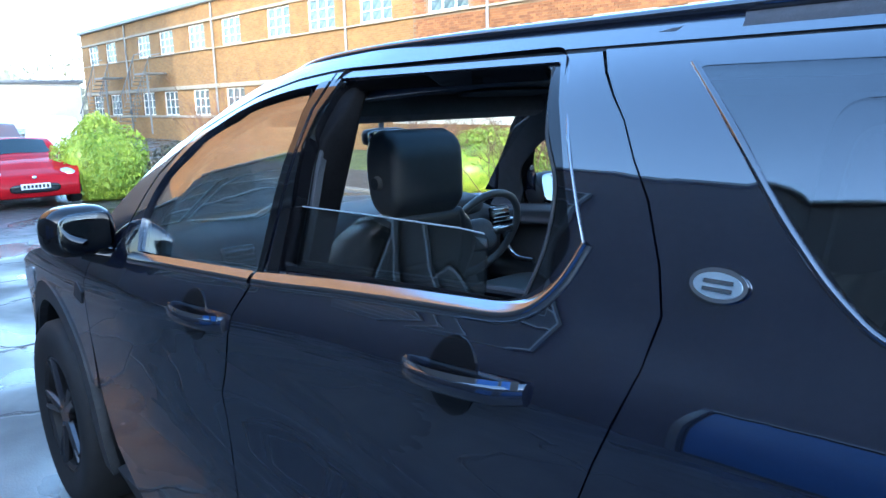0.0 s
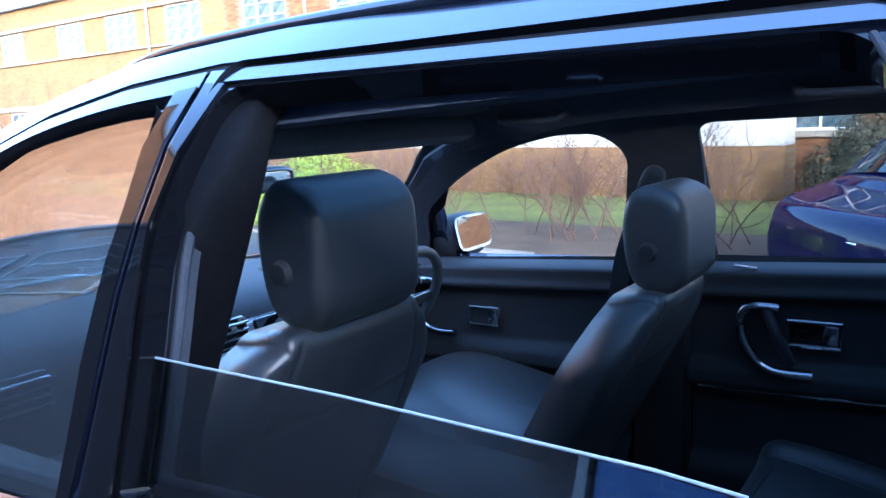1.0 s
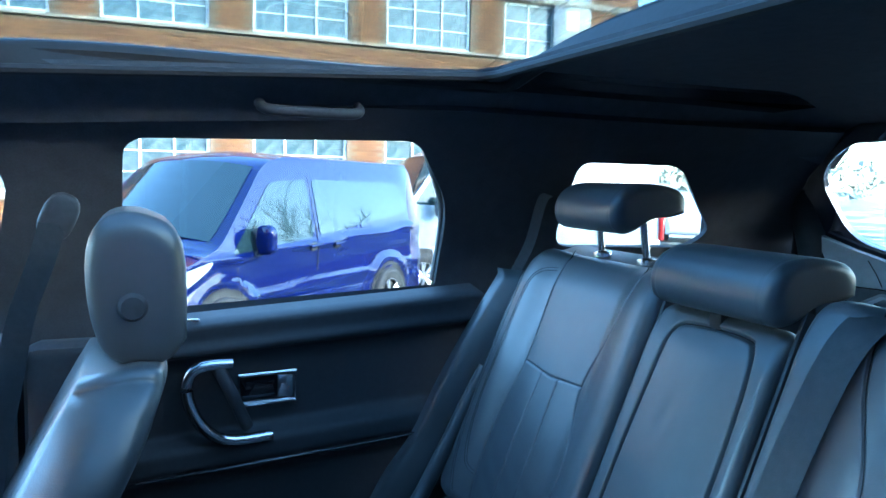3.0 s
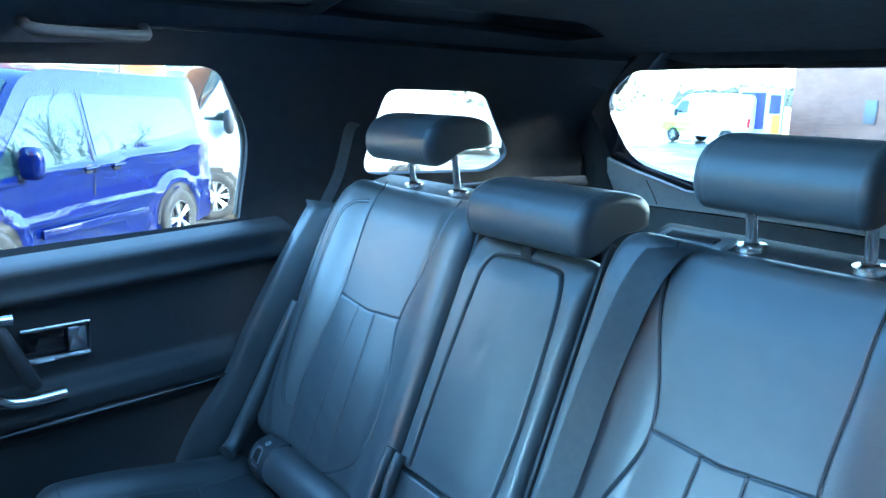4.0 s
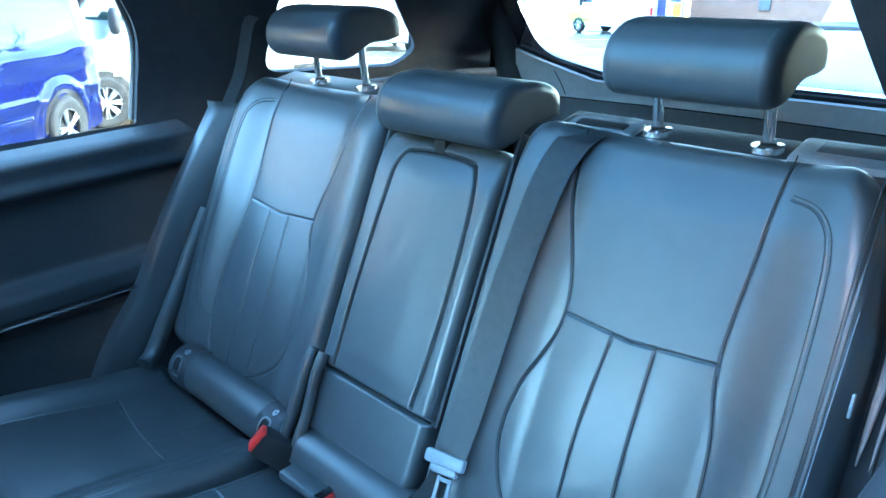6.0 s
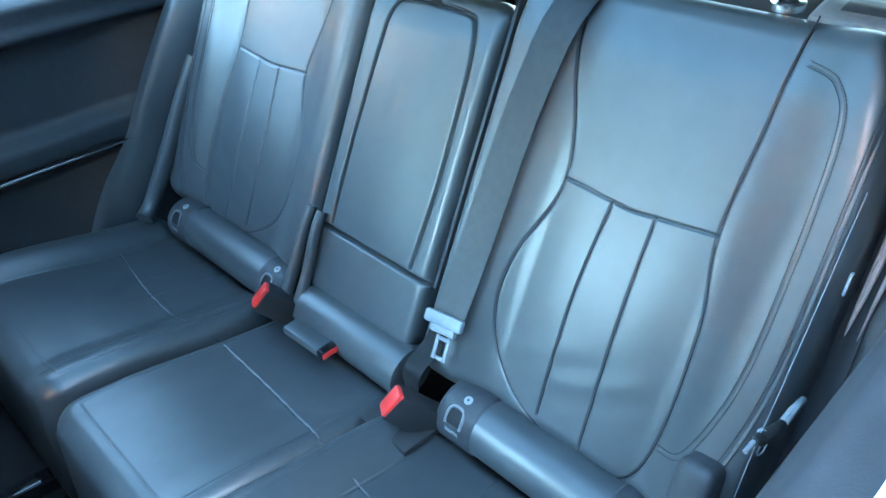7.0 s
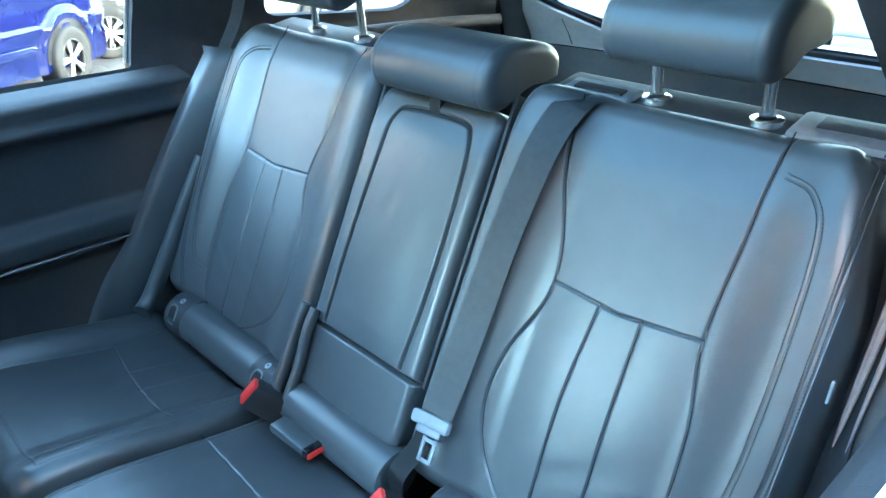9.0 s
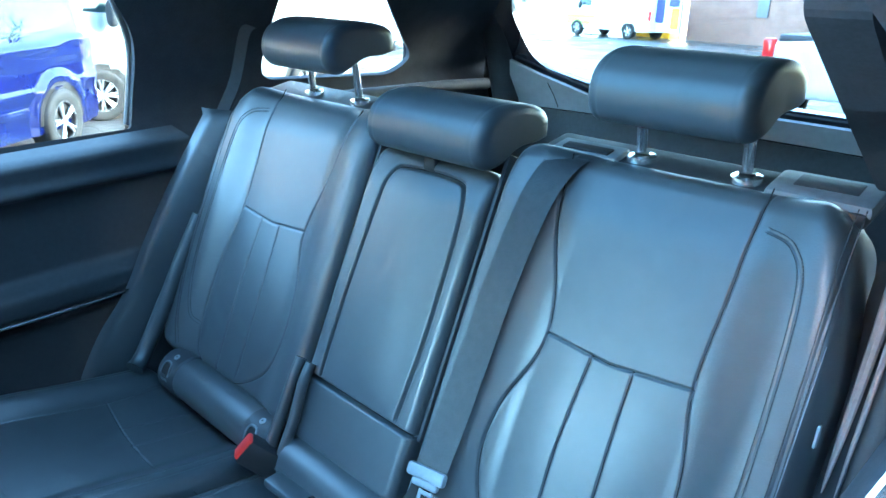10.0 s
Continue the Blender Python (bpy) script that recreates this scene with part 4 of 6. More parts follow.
for s in (-1, 1):
    card = door_card(s, .285, 1.065, "rear_door_panel")
    X = s * .735
    # chrome pull loop, release lever, thin line
    loop = spline([(X - s*.03, .848, 1.038), (X - s*.035, .90, 1.038), (X - s*.035, .930, 1.020), (X - s*.035, .933, .972), (X - s*.035, .905, .913), (X - s*.035, .855, .882), (X - s*.03, .768, .882)], 6)
    part("pull_handle", tube(loop, .0125, 10), CHROME, card, "satin chrome pull handle")
    part("pull_grip", tube(spline([(X - s*.03, .875, 1.032), (X - s*.046, .850, .98), (X - s*.03, .818, .905)], 5), .013, 10), PLASTIC, card)
    fr = [(X - s*.006, .832, .945), (X - s*.006, .715, .948), (X - s*.006, .715, 1.010), (X - s*.006, .832, 1.006)]
    part("release_bezel", tube([Vector(p) for p in fr], .006, 8, True), CHROME, card, "satin chrome bezel")
    part("release_lever", box((X - s*.004, .737, .979), (.012, .035, .05), .005), CHROME, card, "chrome release lever")
    part("release_cup", box((X + s*.012, .774, .977), (.012, .112, .056), .004), GLOSS_BLACK, card)
    part("lock_marker", box((s*.735, .935, 1.126), (.012, .055, .006), .002, pose(0, 0, 0, 3, 0, 0)), STEEL, card)
    part("panel_line", tube([(s*.700, .31, .866), (s*.694, .60, .845), (s*.694, 1.03, .816)], .003, 6), CHROME, card)
    fcard = door_card(s, 1.235, 2.06, "front_door_panel")
    loop = spline([(X - s*.03, 1.86, 1.005), (X - s*.035, 1.91, 1.005), (X - s*.035, 1.945, .985), (X - s*.035, 1.95, .935), (X - s*.035, 1.92, .875), (X - s*.035, 1.87, .845), (X - s*.03, 1.79, .845)], 6)
    part("pull_handle", tube(loop, .0125, 10), CHROME, fcard, "satin chrome pull handle")
    fr = [(X - s*.006, 1.75, .877), (X - s*.006, 1.645, .880), (X - s*.006, 1.645, .937), (X - s*.006, 1.75, .933)]
    part("release_bezel", tube([Vector(p) for p in fr], .006, 8, True), CHROME, fcard, "satin chrome bezel")
    part("release_lever", box((X - s*.004, 1.665, .908), (.012, .035, .05), .005), CHROME, fcard)
    # grab handles over the doors
    for (ya, yb, z) in ((.81, .62, 1.551), (1.54, 1.36, 1.511)) if s > 0 else ():
        x = s * .615
        part("grab_handle", tube(spline([(x, ya, z + .005), (x - s*.035, ya - .012, z - .012), (x - s*.04, (ya + yb) / 2, z - .014), (x - s*.035, yb + .012, z - .012), (x, yb, z + .005)], 6), .0105, 10), PLASTIC, suv)
    # belt of the front seat on the middle pillar
    if s > 0:
        part("belt_guide", pillow((s * .672, 1.152, 1.335), (.030, .060, .090), 2.6, pose(0, 0, 0, 24, 0, 0)), PLASTIC, suv, "belt guide on the middle pillar")
    part("pillar_lower", box((s * .775, 1.15, .80), (.09, .15, .58), .03), PLASTIC, suv)
    # boot side trim behind the bench and beside it
    # left piece gets a lighter grey in place of sky light on it
    sheet("boot_trim", [(-.76, .50), (.29, .50), (.29, 1.12), (.06, 1.17), (-.76, 1.17)], lambda y, z, s=s: (s * (.70 + (.06 if s > 0 else .03) * smooth(.2, .33, y) + (.04 if s > 0 else .02) * smooth(1.0, 1.2, z)), y, z), PLASTIC if s > 0 else GREY_TRIM, suv, (), .06, .012, flip=s < 0)
part("floor_pan", box((0, .9, .40), (1.66, 3.3, .03)), CARPET, suv)
part("boot_floor", box((0, -.30, .70), (1.42, .98, .03)), CARPET, suv)
sheet("rear_pillar_cover", rounded([(.478, 1.475), (.366, 1.406), (.183, 1.296), (.05, 1.29), (-.10, 1.35), (-.10, 1.53), (.46, 1.53)], .02), lambda y, z: (-.585, y, z), PILLAR_TRIM, suv, (), .04, .045)
part("front_header", box((0, 1.632, 1.492), (1.12, .075, .090), .025, pose(0, 0, 0, -20, 0, 0)), HEADLINING, suv, "dark trim over the windscreen")
part("tail_header", tube([(-.70, -.69, 1.575), (0, -.71, 1.592), (.70, -.69, 1.575)], .042, 10), HEADLINING, suv)
for s in (-1, 1):
    part("tail_pillar_trim", tube(spline([(s * .70, -.68, 1.585), (s * .735, -.70, 1.46), (s * .715, -.73, 1.30), (s * .69, -.76, 1.12)], 5), .055, 12), PILLAR_TRIM, suv)
tail_in = lambda x, z: (x, tail_y(x, z) + .045 + .05 * smooth(1.18, 1.08, z), z)
sheet("tailgate_trim", [(-.64, .72), (.64, .72), (.68, 1.16), (-.68, 1.16)], tail_in, PLASTIC, suv, (), .06, .01, flip=True, label="dark lower tailgate lining")
# upper band of the tailgate lining, paler where skylight would catch it
sheet("screen_surround", [(-.68, 1.163), (.68, 1.163), (.66, 1.29), (.58, 1.26), (.43, 1.215), (-.43, 1.215), (-.58, 1.26), (-.66, 1.29)], tail_in, SURROUND, suv, (), .03, .012, flip=True, label="grey trim under the rear screen, painted pale for skylight")
for x0 in (-.52, .52):
    part("trim_joint", tube([tail_in(x0, 1.168), tail_in(x0 * 1.02, 1.20), tail_in(x0 * 1.05, 1.236)], .0016, 6), RUBBER, suv)


# ---- rear bench ----
UPV, FWD = np.array([0, -.375, .927]), np.array([0, .927, .375])


def back_point(x, v, d):
    return np.stack([x, .47 + UPV[1] * v + FWD[1] * d, .83 + UPV[2] * v + FWD[2] * d], -1)


def line_dist(x, v, pts):
    d = np.full(x.shape, 9.0)
    for (a, b) in zip(pts, pts[1:]):
        a, b = np.array(a[:2]), np.array(b[:2])
        L = (b - a) @ (b - a) + 1e-12
        t = np.clip(((x - a[0]) * (b[0] - a[0]) + (v - a[1]) * (b[1] - a[1])) / L, 0, 1)
        d = np.minimum(d, np.hypot(x - a[0] - t * (b[0] - a[0]), v - a[1] - t * (b[1] - a[1])))
    return d


def soft_shell(name, x0, x1, v0, v1, depth, place, material, parent, nx=150, nv=180, edge=.03, corner=.06, back=.09, label="", side_bow=None):
    """An upholstered face over a rectangle with rounded corners and rolled edges, carried back to its rear."""
    u, v = np.meshgrid(np.linspace(-1, 1, nx), np.linspace(-1, 1, nv))
    hw, hv = (x1 - x0) / 2, (v1 - v0) / 2
    X, V = (x0 + x1) / 2 + u * hw, (v0 + v1) / 2 + v * hv
    if side_bow is not None:
        X = X + side_bow(u, V)
    ex, ev = np.clip((np.abs(u) * hw - (hw - corner)) / corner, 0, 1), np.clip((np.abs(v) * hv - (hv - corner)) / corner, 0, 1)
    # squeeze corners into a round
    m = np.maximum(ex, ev)
    k = np.where(m > 1e-6, m / np.maximum(np.hypot(ex, ev), 1e-6), 1.0)
    X = X - np.sign(u) * ex * (1 - k) * corner
    V = V - np.sign(v) * ev * (1 - k) * corner
    rim = np.minimum(hw - np.abs(u) * hw, hv - np.abs(v) * hv)
    roll = np.sqrt(np.clip(1 - (1 - np.clip(rim / edge, 0, 1)) ** 2, 0, 1))
    D = depth(X, V) - edge * (1 - roll)
    P = place(X, V, D)
    Q = place(X * 1.0, V, np.full(X.shape, -back))
    n = nv * nx
    idx = np.arange(n).reshape(nv, nx)
    a, b, c, d = idx[:-1, :-1], idx[:-1, 1:], idx[1:, 1:], idx[1:, :-1]
    faces = np.stack([a, b, c, d], -1).reshape(-1, 4).tolist()
    ring = np.concatenate([idx[0, :], idx[1:, -1], idx[-1, -2::-1], idx[-2:0:-1, 0]])
    verts = P.reshape(-1, 3).tolist() + Q.reshape(-1, 3)[ring].tolist()
    L = len(ring)
    faces += [(int(ring[i]), n + i, n + (i + 1) % L, int(ring[(i + 1) % L])) for i in range(L)]
    faces.append(tuple(n + i for i in range(L))[::-1])
    ob = mesh_object(name, verts, faces, material, parent)
    if label:
        tagged(ob, label)
    return ob


def seam(parent, pts, depth, place, r=.0013, flip=None):
    """A dark stitched joint lying in its groove."""
    q = np.array([tuple(p)[:2] for p in pts])
    x, v = q[:, 0], q[:, 1]
    x = flip(x) if flip else x
    return part("seam", tube(place(x, v, depth(x, v) + .0003).tolist(), r, 5), SEAM, parent)


def groove(x, v, pts, w=.0032, dep=.006):
    return -dep * np.exp(-(line_dist(x, v, pts) / w) ** 2)


def zv(pts):
    return [(x, (z - .83) / .927) for x, z in pts]


def sm(pts, n=8):
    return [tuple(p)[:2] for p in spline([(a, b, 0) for a, b in pts], n)]


SEAM_X = zv([(-.296, 1.069), (-.40, 1.062), (-.512, 1.071)])
INS_IN = sm(zv([(-.245, 1.30), (-.262, 1.20), (-.296, 1.069), (-.262, .96), (-.258, .88), (-.288, .81), (-.36, .765), (-.45, .752), (-.515, .768), (-.537, .84), (-.533, .97), (-.512, 1.071), (-.517, 1.20), (-.52, 1.31)]))
RIB_A, RIB_B = sm(zv([(-.373, 1.064), (-.365, .93), (-.370, .775)])), sm(zv([(-.434, 1.065), (-.437, .93), (-.443, .765)]))
ST_A = sm(zv([(-.535, 1.262), (-.575, 1.248), (-.598, 1.20), (-.606, 1.05), (-.602, .93), (-.575, .84), (-.540, .825)]))
ST_C = sm(zv([(-.628, 1.30), (-.634, 1.10), (-.634, .95), (-.615, .84), (-.582, .77)]))


def outer_back(sgn):
    def depth(X, V):
        x = X if sgn < 0 else -X - .015
        t = np.abs(x + .405)
        d = .003 + (.028 if sgn < 0 else .020) * smooth(.11, .20, t) - (.026 if sgn < 0 else .018) * smooth(.234, .27, t)
        d = d + .008 * np.exp(-((V - .12) / .16) ** 2) * smooth(.16, .05, t)
        d = d - .02 * smooth(.42, .55, V)
        for seam_line in (SEAM_X, INS_IN):
            d = d + groove(x, V, seam_line, .0017, .0034)
        for seam_line in (RIB_A, RIB_B):
            d = d + groove(x, V, seam_line, .0016, .0028)
        for seam_line in (ST_A, ST_C):
            d = d + groove(x, V, seam_line, .0012, .0012)
        # soft creases in the leather of the lower insert
        d = d + .0004 * np.sin(x * 60 + 9 * np.sin(V * 14)) * np.exp(-((V - .03) / .07) ** 2) * smooth(.14, .08, t)
        return d
    x0, x1 = (-.655, -.140) if sgn < 0 else (.150, .655)
    bow = lambda u, V: np.where(u * sgn > 0, -sgn * .035 * smooth(.30, .56, V) * np.abs(u), 0)
    ob = soft_shell("seat_back", x0, x1, -.09, .515, depth, back_point, LEATHER, rear_bench, 430 if sgn < 0 else 280, 500 if sgn < 0 else 320, .030, .05, .10, "black leather outer seat back with ribbed insert", bow)
    for line in (SEAM_X, INS_IN, RIB_A, RIB_B):
        seam(ob, line, depth, back_point, .0010, None if sgn < 0 else (lambda x: -x - .015))
    quads = []
    for line, off in ((ST_A, -.0034), (ST_A, .0034), (ST_C, -.0042), (ST_C, .0042)):
        acc = 0.0
        for a, b in zip(line, line[1:]):
            a, b = Vector(a), Vector(b)
            L = (b - a).length
            d = (b - a) / max(L, 1e-9)
            n = Vector((d.y, -d.x))
            while acc < L:
                p = a + d * acc + n * off
                q = [p - d * .0017 - n * .0006, p + d * .0017 - n * .0006, p + d * .0017 + n * .0006, p - d * .0017 + n * .0006]
                quads += q
                acc += .0042
            acc -= L
    qx, qv = np.array([w.x for w in quads]), np.array([w.y for w in quads])
    qx = qx if sgn < 0 else -qx - .015
    qd = depth(qx, qv)
    n = len(quads)
    verts = back_point(qx, qv, qd - .0002).tolist() + back_point(qx, qv, qd + .0009).tolist()
    faces = []
    for k in range(0, n, 4):
        faces.append((n + k, n + k + 1, n + k + 2, n + k + 3))
        faces += [(k + a, k + (a + 1) % 4, n + k + (a + 1) % 4, n + k + a) for a in range(4)]
    tagged(mesh_object("stitching", verts, faces, THREAD, ob, smooth=False), "rows of fine dark stitches", kind="stuff")
    return ob


rear_bench = thing("rear_bench", "black leather rear bench in three sections with headrests", "car seat")
rear_bench.matrix_basis = Matrix.LocRotScale((.012, -.060, .041), None, (.95, .95, .95))
outer_back(-1)
outer_back(1)

PANEL = sm(zv([(-.092, .868), (-.100, 1.0), (-.096, 1.15), (-.084, 1.208), (-.055, 1.226), (.05, 1.226), (.085, 1.212), (.095, 1.15), (.103, 1.0), (.103, .868)]))


def mid_depth(X, V):
    d = .022 - .012 * smooth(.38, .46, V)
    d = d + groove(X, V, PANEL, .0030, .008)
    d = d + .003 * smooth(.09, .02, np.abs(X - .012)) * smooth(.44, .36, V) * smooth(.04, .08, V)
    d = d + groove(X, V, zv([(-.20, .858), (.25, .862)]), .0032, .014)
    d = d + .0016 * np.sin(X * 90 + 30 * V) * np.exp(-((X - .03) / .02) ** 2 - ((V - .27) / .03) ** 2)
    return d


middle = soft_shell("middle_seat_back", -.132, .142, -.085, .455, mid_depth, back_point, LEATHER, rear_bench, 180, 330, .016, .025, .10, "black leather middle back with fold-down armrest")
seam(middle, PANEL, mid_depth, back_point, .0015)
seam(middle, sm(zv([(-.128, .858), (0, .859), (.138, .861)])), mid_depth, back_point, .0016)


for x in (-.136, .146):
    part("seat_divider", box((x, .345, 1.055), (.007, .075, .46), .002, pose(0, 0, 0, 22, 0, 0)), PLASTIC, rear_bench, "black plastic edge between the seat backs")


def cushion_place(x, v, d):
    """v runs from the bench's rear (0) to its front edge."""
    return np.stack([x, .555 + v, .672 + .095 * v + d], -1)


def cushion(x0, x1, seams, bols, label):
    def depth(X, V):
        xc = (x0 + x1) / 2
        hw = (x1 - x0) / 2
        t = np.abs(X - xc) / hw
        d = .012 + bols * smooth(.55, .85, t) + .008 * np.exp(-((V - .28) / .12) ** 2) - .014 * smooth(.33, .42, V) ** 2
        d = d + groove(X, V, [(x0 + .030, .02), (x0 + .030, .366), (x1 - .030, .366), (x1 - .030, .02)], .0016, .0014)
        for sline in seams:
            d = d + groove(X, V, sline, .0006, .0050)
        d = d + .0007 * np.sin(X * 70 + 40 * V) * np.exp(-((X - xc) / .05) ** 2 - ((V - .17) / .04) ** 2)
        return d
    ob = soft_shell("seat_cushion", x0, x1, -.02, .408, depth, cushion_place, LEATHER, rear_bench, 300, 260, .030, .040, .22, label)
    for sline in seams:
        seam(ob, [q for q in sline if q[1] > .012], depth, cushion_place, .0010)
    return ob


cushion(-.665, -.150, [sm([(-.24, .0), (-.245, .16), (-.238, .385)]), sm([(-.235, .158), (-.40, .163), (-.55, .15)]), sm([(-.365, .16), (-.36, .0)]), sm([(-.43, .16), (-.43, .0)]), sm([(-.575, .0), (-.56, .16), (-.57, .385)])], .022, "black leather outer seat cushion with ribbed rear insert")
cushion(-.146, .182, [sm([(-.14, .142), (.03, .13), (.18, .126)])], .004, "black leather middle seat cushion")
cushion(.188, .665, [sm([(.235, .0), (.24, .155), (.25, .385)]), sm([(.235, .150), (.39, .145), (.56, .12)]), sm([(.37, .15), (.365, .0)]), sm([(.44, .14), (.43, .0)]), sm([(.575, .0), (.555, .14), (.575, .385)])], .020, "black leather outer seat cushion with ribbed rear insert")
part("bench_front", box((0, .93, .56), (1.30, .05, .22), .02), LEATHER, rear_bench)
part("bench_base", box((0, .72, .50), (1.24, .44, .16), .02), CARPET, rear_bench)


def roll_bar(x0, x1):
    return tube([(x0, .520, .722), (x0 + .004, .520, .722), (x1 - .004, .520, .722), (x1, .520, .722)], [.038, .045, .045, .038], 22)


for x0, x1 in ((-.575, -.265), (-.145, .115), (.185, .52)):
    part("lower_roll", roll_bar(x0, x1), LEATHER, rear_bench, "rolled leather lower edge")
# child-seat anchor collars round the roll's ends, with a slot, a white symbol and white lettering
def anchor(x, w=.072):
    bm = bmesh.new()
    rings = []
    for dx in (-w / 2, -w / 2 + .006, w / 2 - .006, w / 2):
        rr = .047 if abs(dx) < w / 2 - .001 else .042
        rings.append([bm.verts.new((x + dx, .520 + rr * math.cos(k * math.pi / 14 - .9), .722 + rr * 1.02 * math.sin(k * math.pi / 14 - .9))) for k in range(22)])
    for p, q in zip(rings, rings[1:]):
        for k in range(21):
            bm.faces.new((p[k], p[k + 1], q[k + 1], q[k]))
    for r in (rings[0], rings[-1]):
        bm.faces.new(r)
    h = part("anchor_housing", bm, PLASTIC, rear_bench, "black child-seat anchor collar")
    def at(a, d, dx=0.0):
        return Vector((x + dx, .520 + (.047 + d) * math.cos(radians(a)), .722 + (.048 + d) * math.sin(radians(a))))
    bm = bmesh.new()
    part("slot_lip", add_tube(bm, spline([at(16, .0012, -.014), at(38, .0014, -.014), at(50, .0014, -.008), at(50, .0014, .008), at(38, .0014, .014), at(16, .0012, .014)], 4), .0022, 6), GREY_TRIM, h, "raised rim of the slot")
    # the slot is not hollow: a near-black patch carries its shade
    grid_mesh("anchor_slot", np.array([[tuple(at(a, .0010, dx)) for dx in (-.0125, -.006, 0, .006, .0125)] for a in range(18, 48, 4)]), SEAM, h, "black patch for the shaded slot")
    part("anchor_symbol", tube([at(70, -.001, -.004), at(70, .0015, -.004)], .0066, 16), SYMBOL, h, "pale round symbol")
    part("symbol_mark", tube([at(70, .0012, -.004), at(70, .0020, -.004)], .0020, 10), PLASTIC, h)
    cu = bpy.data.curves.new("lettering", "FONT")
    cu.body, cu.size, cu.align_x, cu.align_y, cu.extrude = "ISOFIX", .0086, "CENTER", "CENTER", .0003
    t = new("lettering", cu)
    t.data.materials.append(SYMBOL)
    t.parent = h
    t.matrix_basis = Matrix.Translation(at(4, .0008)) @ pose(0, 0, 0, 86, 0, 180)
    return h


for x in (-.275, -.552, .198, .525):
    anchor(x)

# headrests
def headrest(cx, w, dy, dz, name="headrest", prof=None, nx=72, parent=None, label="", crown=.84):
    prof = prof or [(.160, 1.392), (.161, 1.420), (.182, 1.438), (.232, 1.447), (.284, 1.443), (.318, 1.424), (.331, 1.394), (.325, 1.366), (.304, 1.352), (.280, 1.357), (.255, 1.372), (.225, 1.382), (.190, 1.384)]
    loop = [Vector((y, z)) for y, z in prof]
    pts = spline([(p.x, p.y, 0) for p in loop + loop[:1]], 4)[:-1]
    c = sum((Vector(p) for p in pts), Vector()) / len(pts)
    bm = bmesh.new()
    rings = []
    for k in range(nx + 1):
        s = -1 + 2 * k / nx
        s = math.copysign(1 - (1 - abs(s)) ** 2.0, s)
        sc = 1 - .34 * (1 - math.sqrt(max(0.0, 1 - max(0.0, (abs(s) - crown) / (1 - crown)) ** 2.2)))
        x = cx + s * w / 2
        pinch = -.020 * math.exp(-((abs(s) - crown + .008) / .010) ** 2)
        rings.append([bm.verts.new((x, c.x + (p.x - c.x) * (sc + pinch) + dy, c.y + (p.y - c.y) * (sc + pinch) + dz)) for p in pts])
    n = len(pts)
    for a, b in zip(rings, rings[1:]):
        for i in range(n):
            bm.faces.new((a[i], a[(i + 1) % n], b[(i + 1) % n], b[i]))
    bm.faces.new(rings[0]), bm.faces.new(rings[-1])
    return part(name, bm, LEATHER, parent or rear_bench, label or "black leather headrest", angle=70)


for cx in (-.392, .388):
    hr = headrest(cx, .226, -.005, .004)
    for dx in (-.076, .076):
        part("headrest_post", tube([(cx + dx, .215, 1.27), (cx + dx, .235, 1.40)], .0076, 16), POST_CHROME, hr, "chrome post")
        part("post_bezel", tube([(cx + dx, .218, 1.296), (cx + dx, .219, 1.303), (cx + dx, .219, 1.306)], [.021, .020, .012], 22), POST_CHROME, hr, "chrome collar round the post")
        part("post_hole", tube([(cx + dx, .219, 1.305), (cx + dx, .219, 1.3072)], .0105, 16), RUBBER, hr)
headrest(-.004, .268, .030, -.093)
part("headrest_stalk", box((.010, .305, 1.245), (.028, .03, .03), .006), RUBBER, rear_bench)
def bp3(x, z, d):
    return tuple(back_point(np.array(x), np.array((z - .83) / .927), np.array(d)).tolist())


# plastic caps along the top of the backs
for x0, x1 in ((-.62, -.15), (.16, .62)):
    part("back_cap", box(((x0 + x1) / 2, .205, 1.288), (x1 - x0, .075, .022), .008, pose(0, 0, 0, -14, 0, 0)), PLASTIC, rear_bench, "black plastic top cap")
guide = part("belt_guide", box((-.236, .230, 1.2975), (.112, .044, .010), .004, pose(0, 0, 0, -14, 0, 0)), GREY_TRIM, rear_bench, "grey plastic belt guide in the seat top")
part("guide_slot", box((-.238, .238, 1.3020), (.078, .018, .004), .001, pose(0, 0, 0, -14, 0, 0)), RUBBER, guide, "dark belt slot")
cap = part("release_cap", box((-.560, .205, 1.297), (.125, .074, .020), .008, pose(0, 0, 0, -12, 0, 3)), GREY_TRIM, rear_bench, "black plastic seat release cap")
part("release_flap", box((-.562, .203, 1.3072), (.074, .034, .003), .001, pose(0, 0, 0, -12, 0, 3)), PLASTIC, cap)
# two thin strips, coloured as if the sun struck them
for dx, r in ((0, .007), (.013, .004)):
    part("seat_side_trim", tube(spline([bp3(-.664 - dx, 1.300, -.040), bp3(-.668 - dx, 1.20, -.036), bp3(-.668 - dx, 1.10, -.034), bp3(-.667 - dx, 1.02, -.033)], 6), [r * (1 - .9 * (k / 18) ** 3) for k in range(19)], 8), SUNNY_TRIM, rear_bench, "seat side trim with sunlight put into its pale colour")


def ribbon(name, pts, w, across, material, parent, thick=.0018, label=""):
    """A strap along points; across: its width direction."""
    pts = spline(pts, 6)
    bm = bmesh.new()
    rows = []
    for p in pts:
        rows.append((bm.verts.new(p - Vector(across) * w / 2), bm.verts.new(p + Vector(across) * w / 2)))
    for a, b in zip(rows, rows[1:]):
        bm.faces.new((a[0], a[1], b[1], b[0]))
    bmesh.ops.solidify(bm, geom=bm.faces[:], thickness=thick)
    return part(name, bm, material, parent, label)


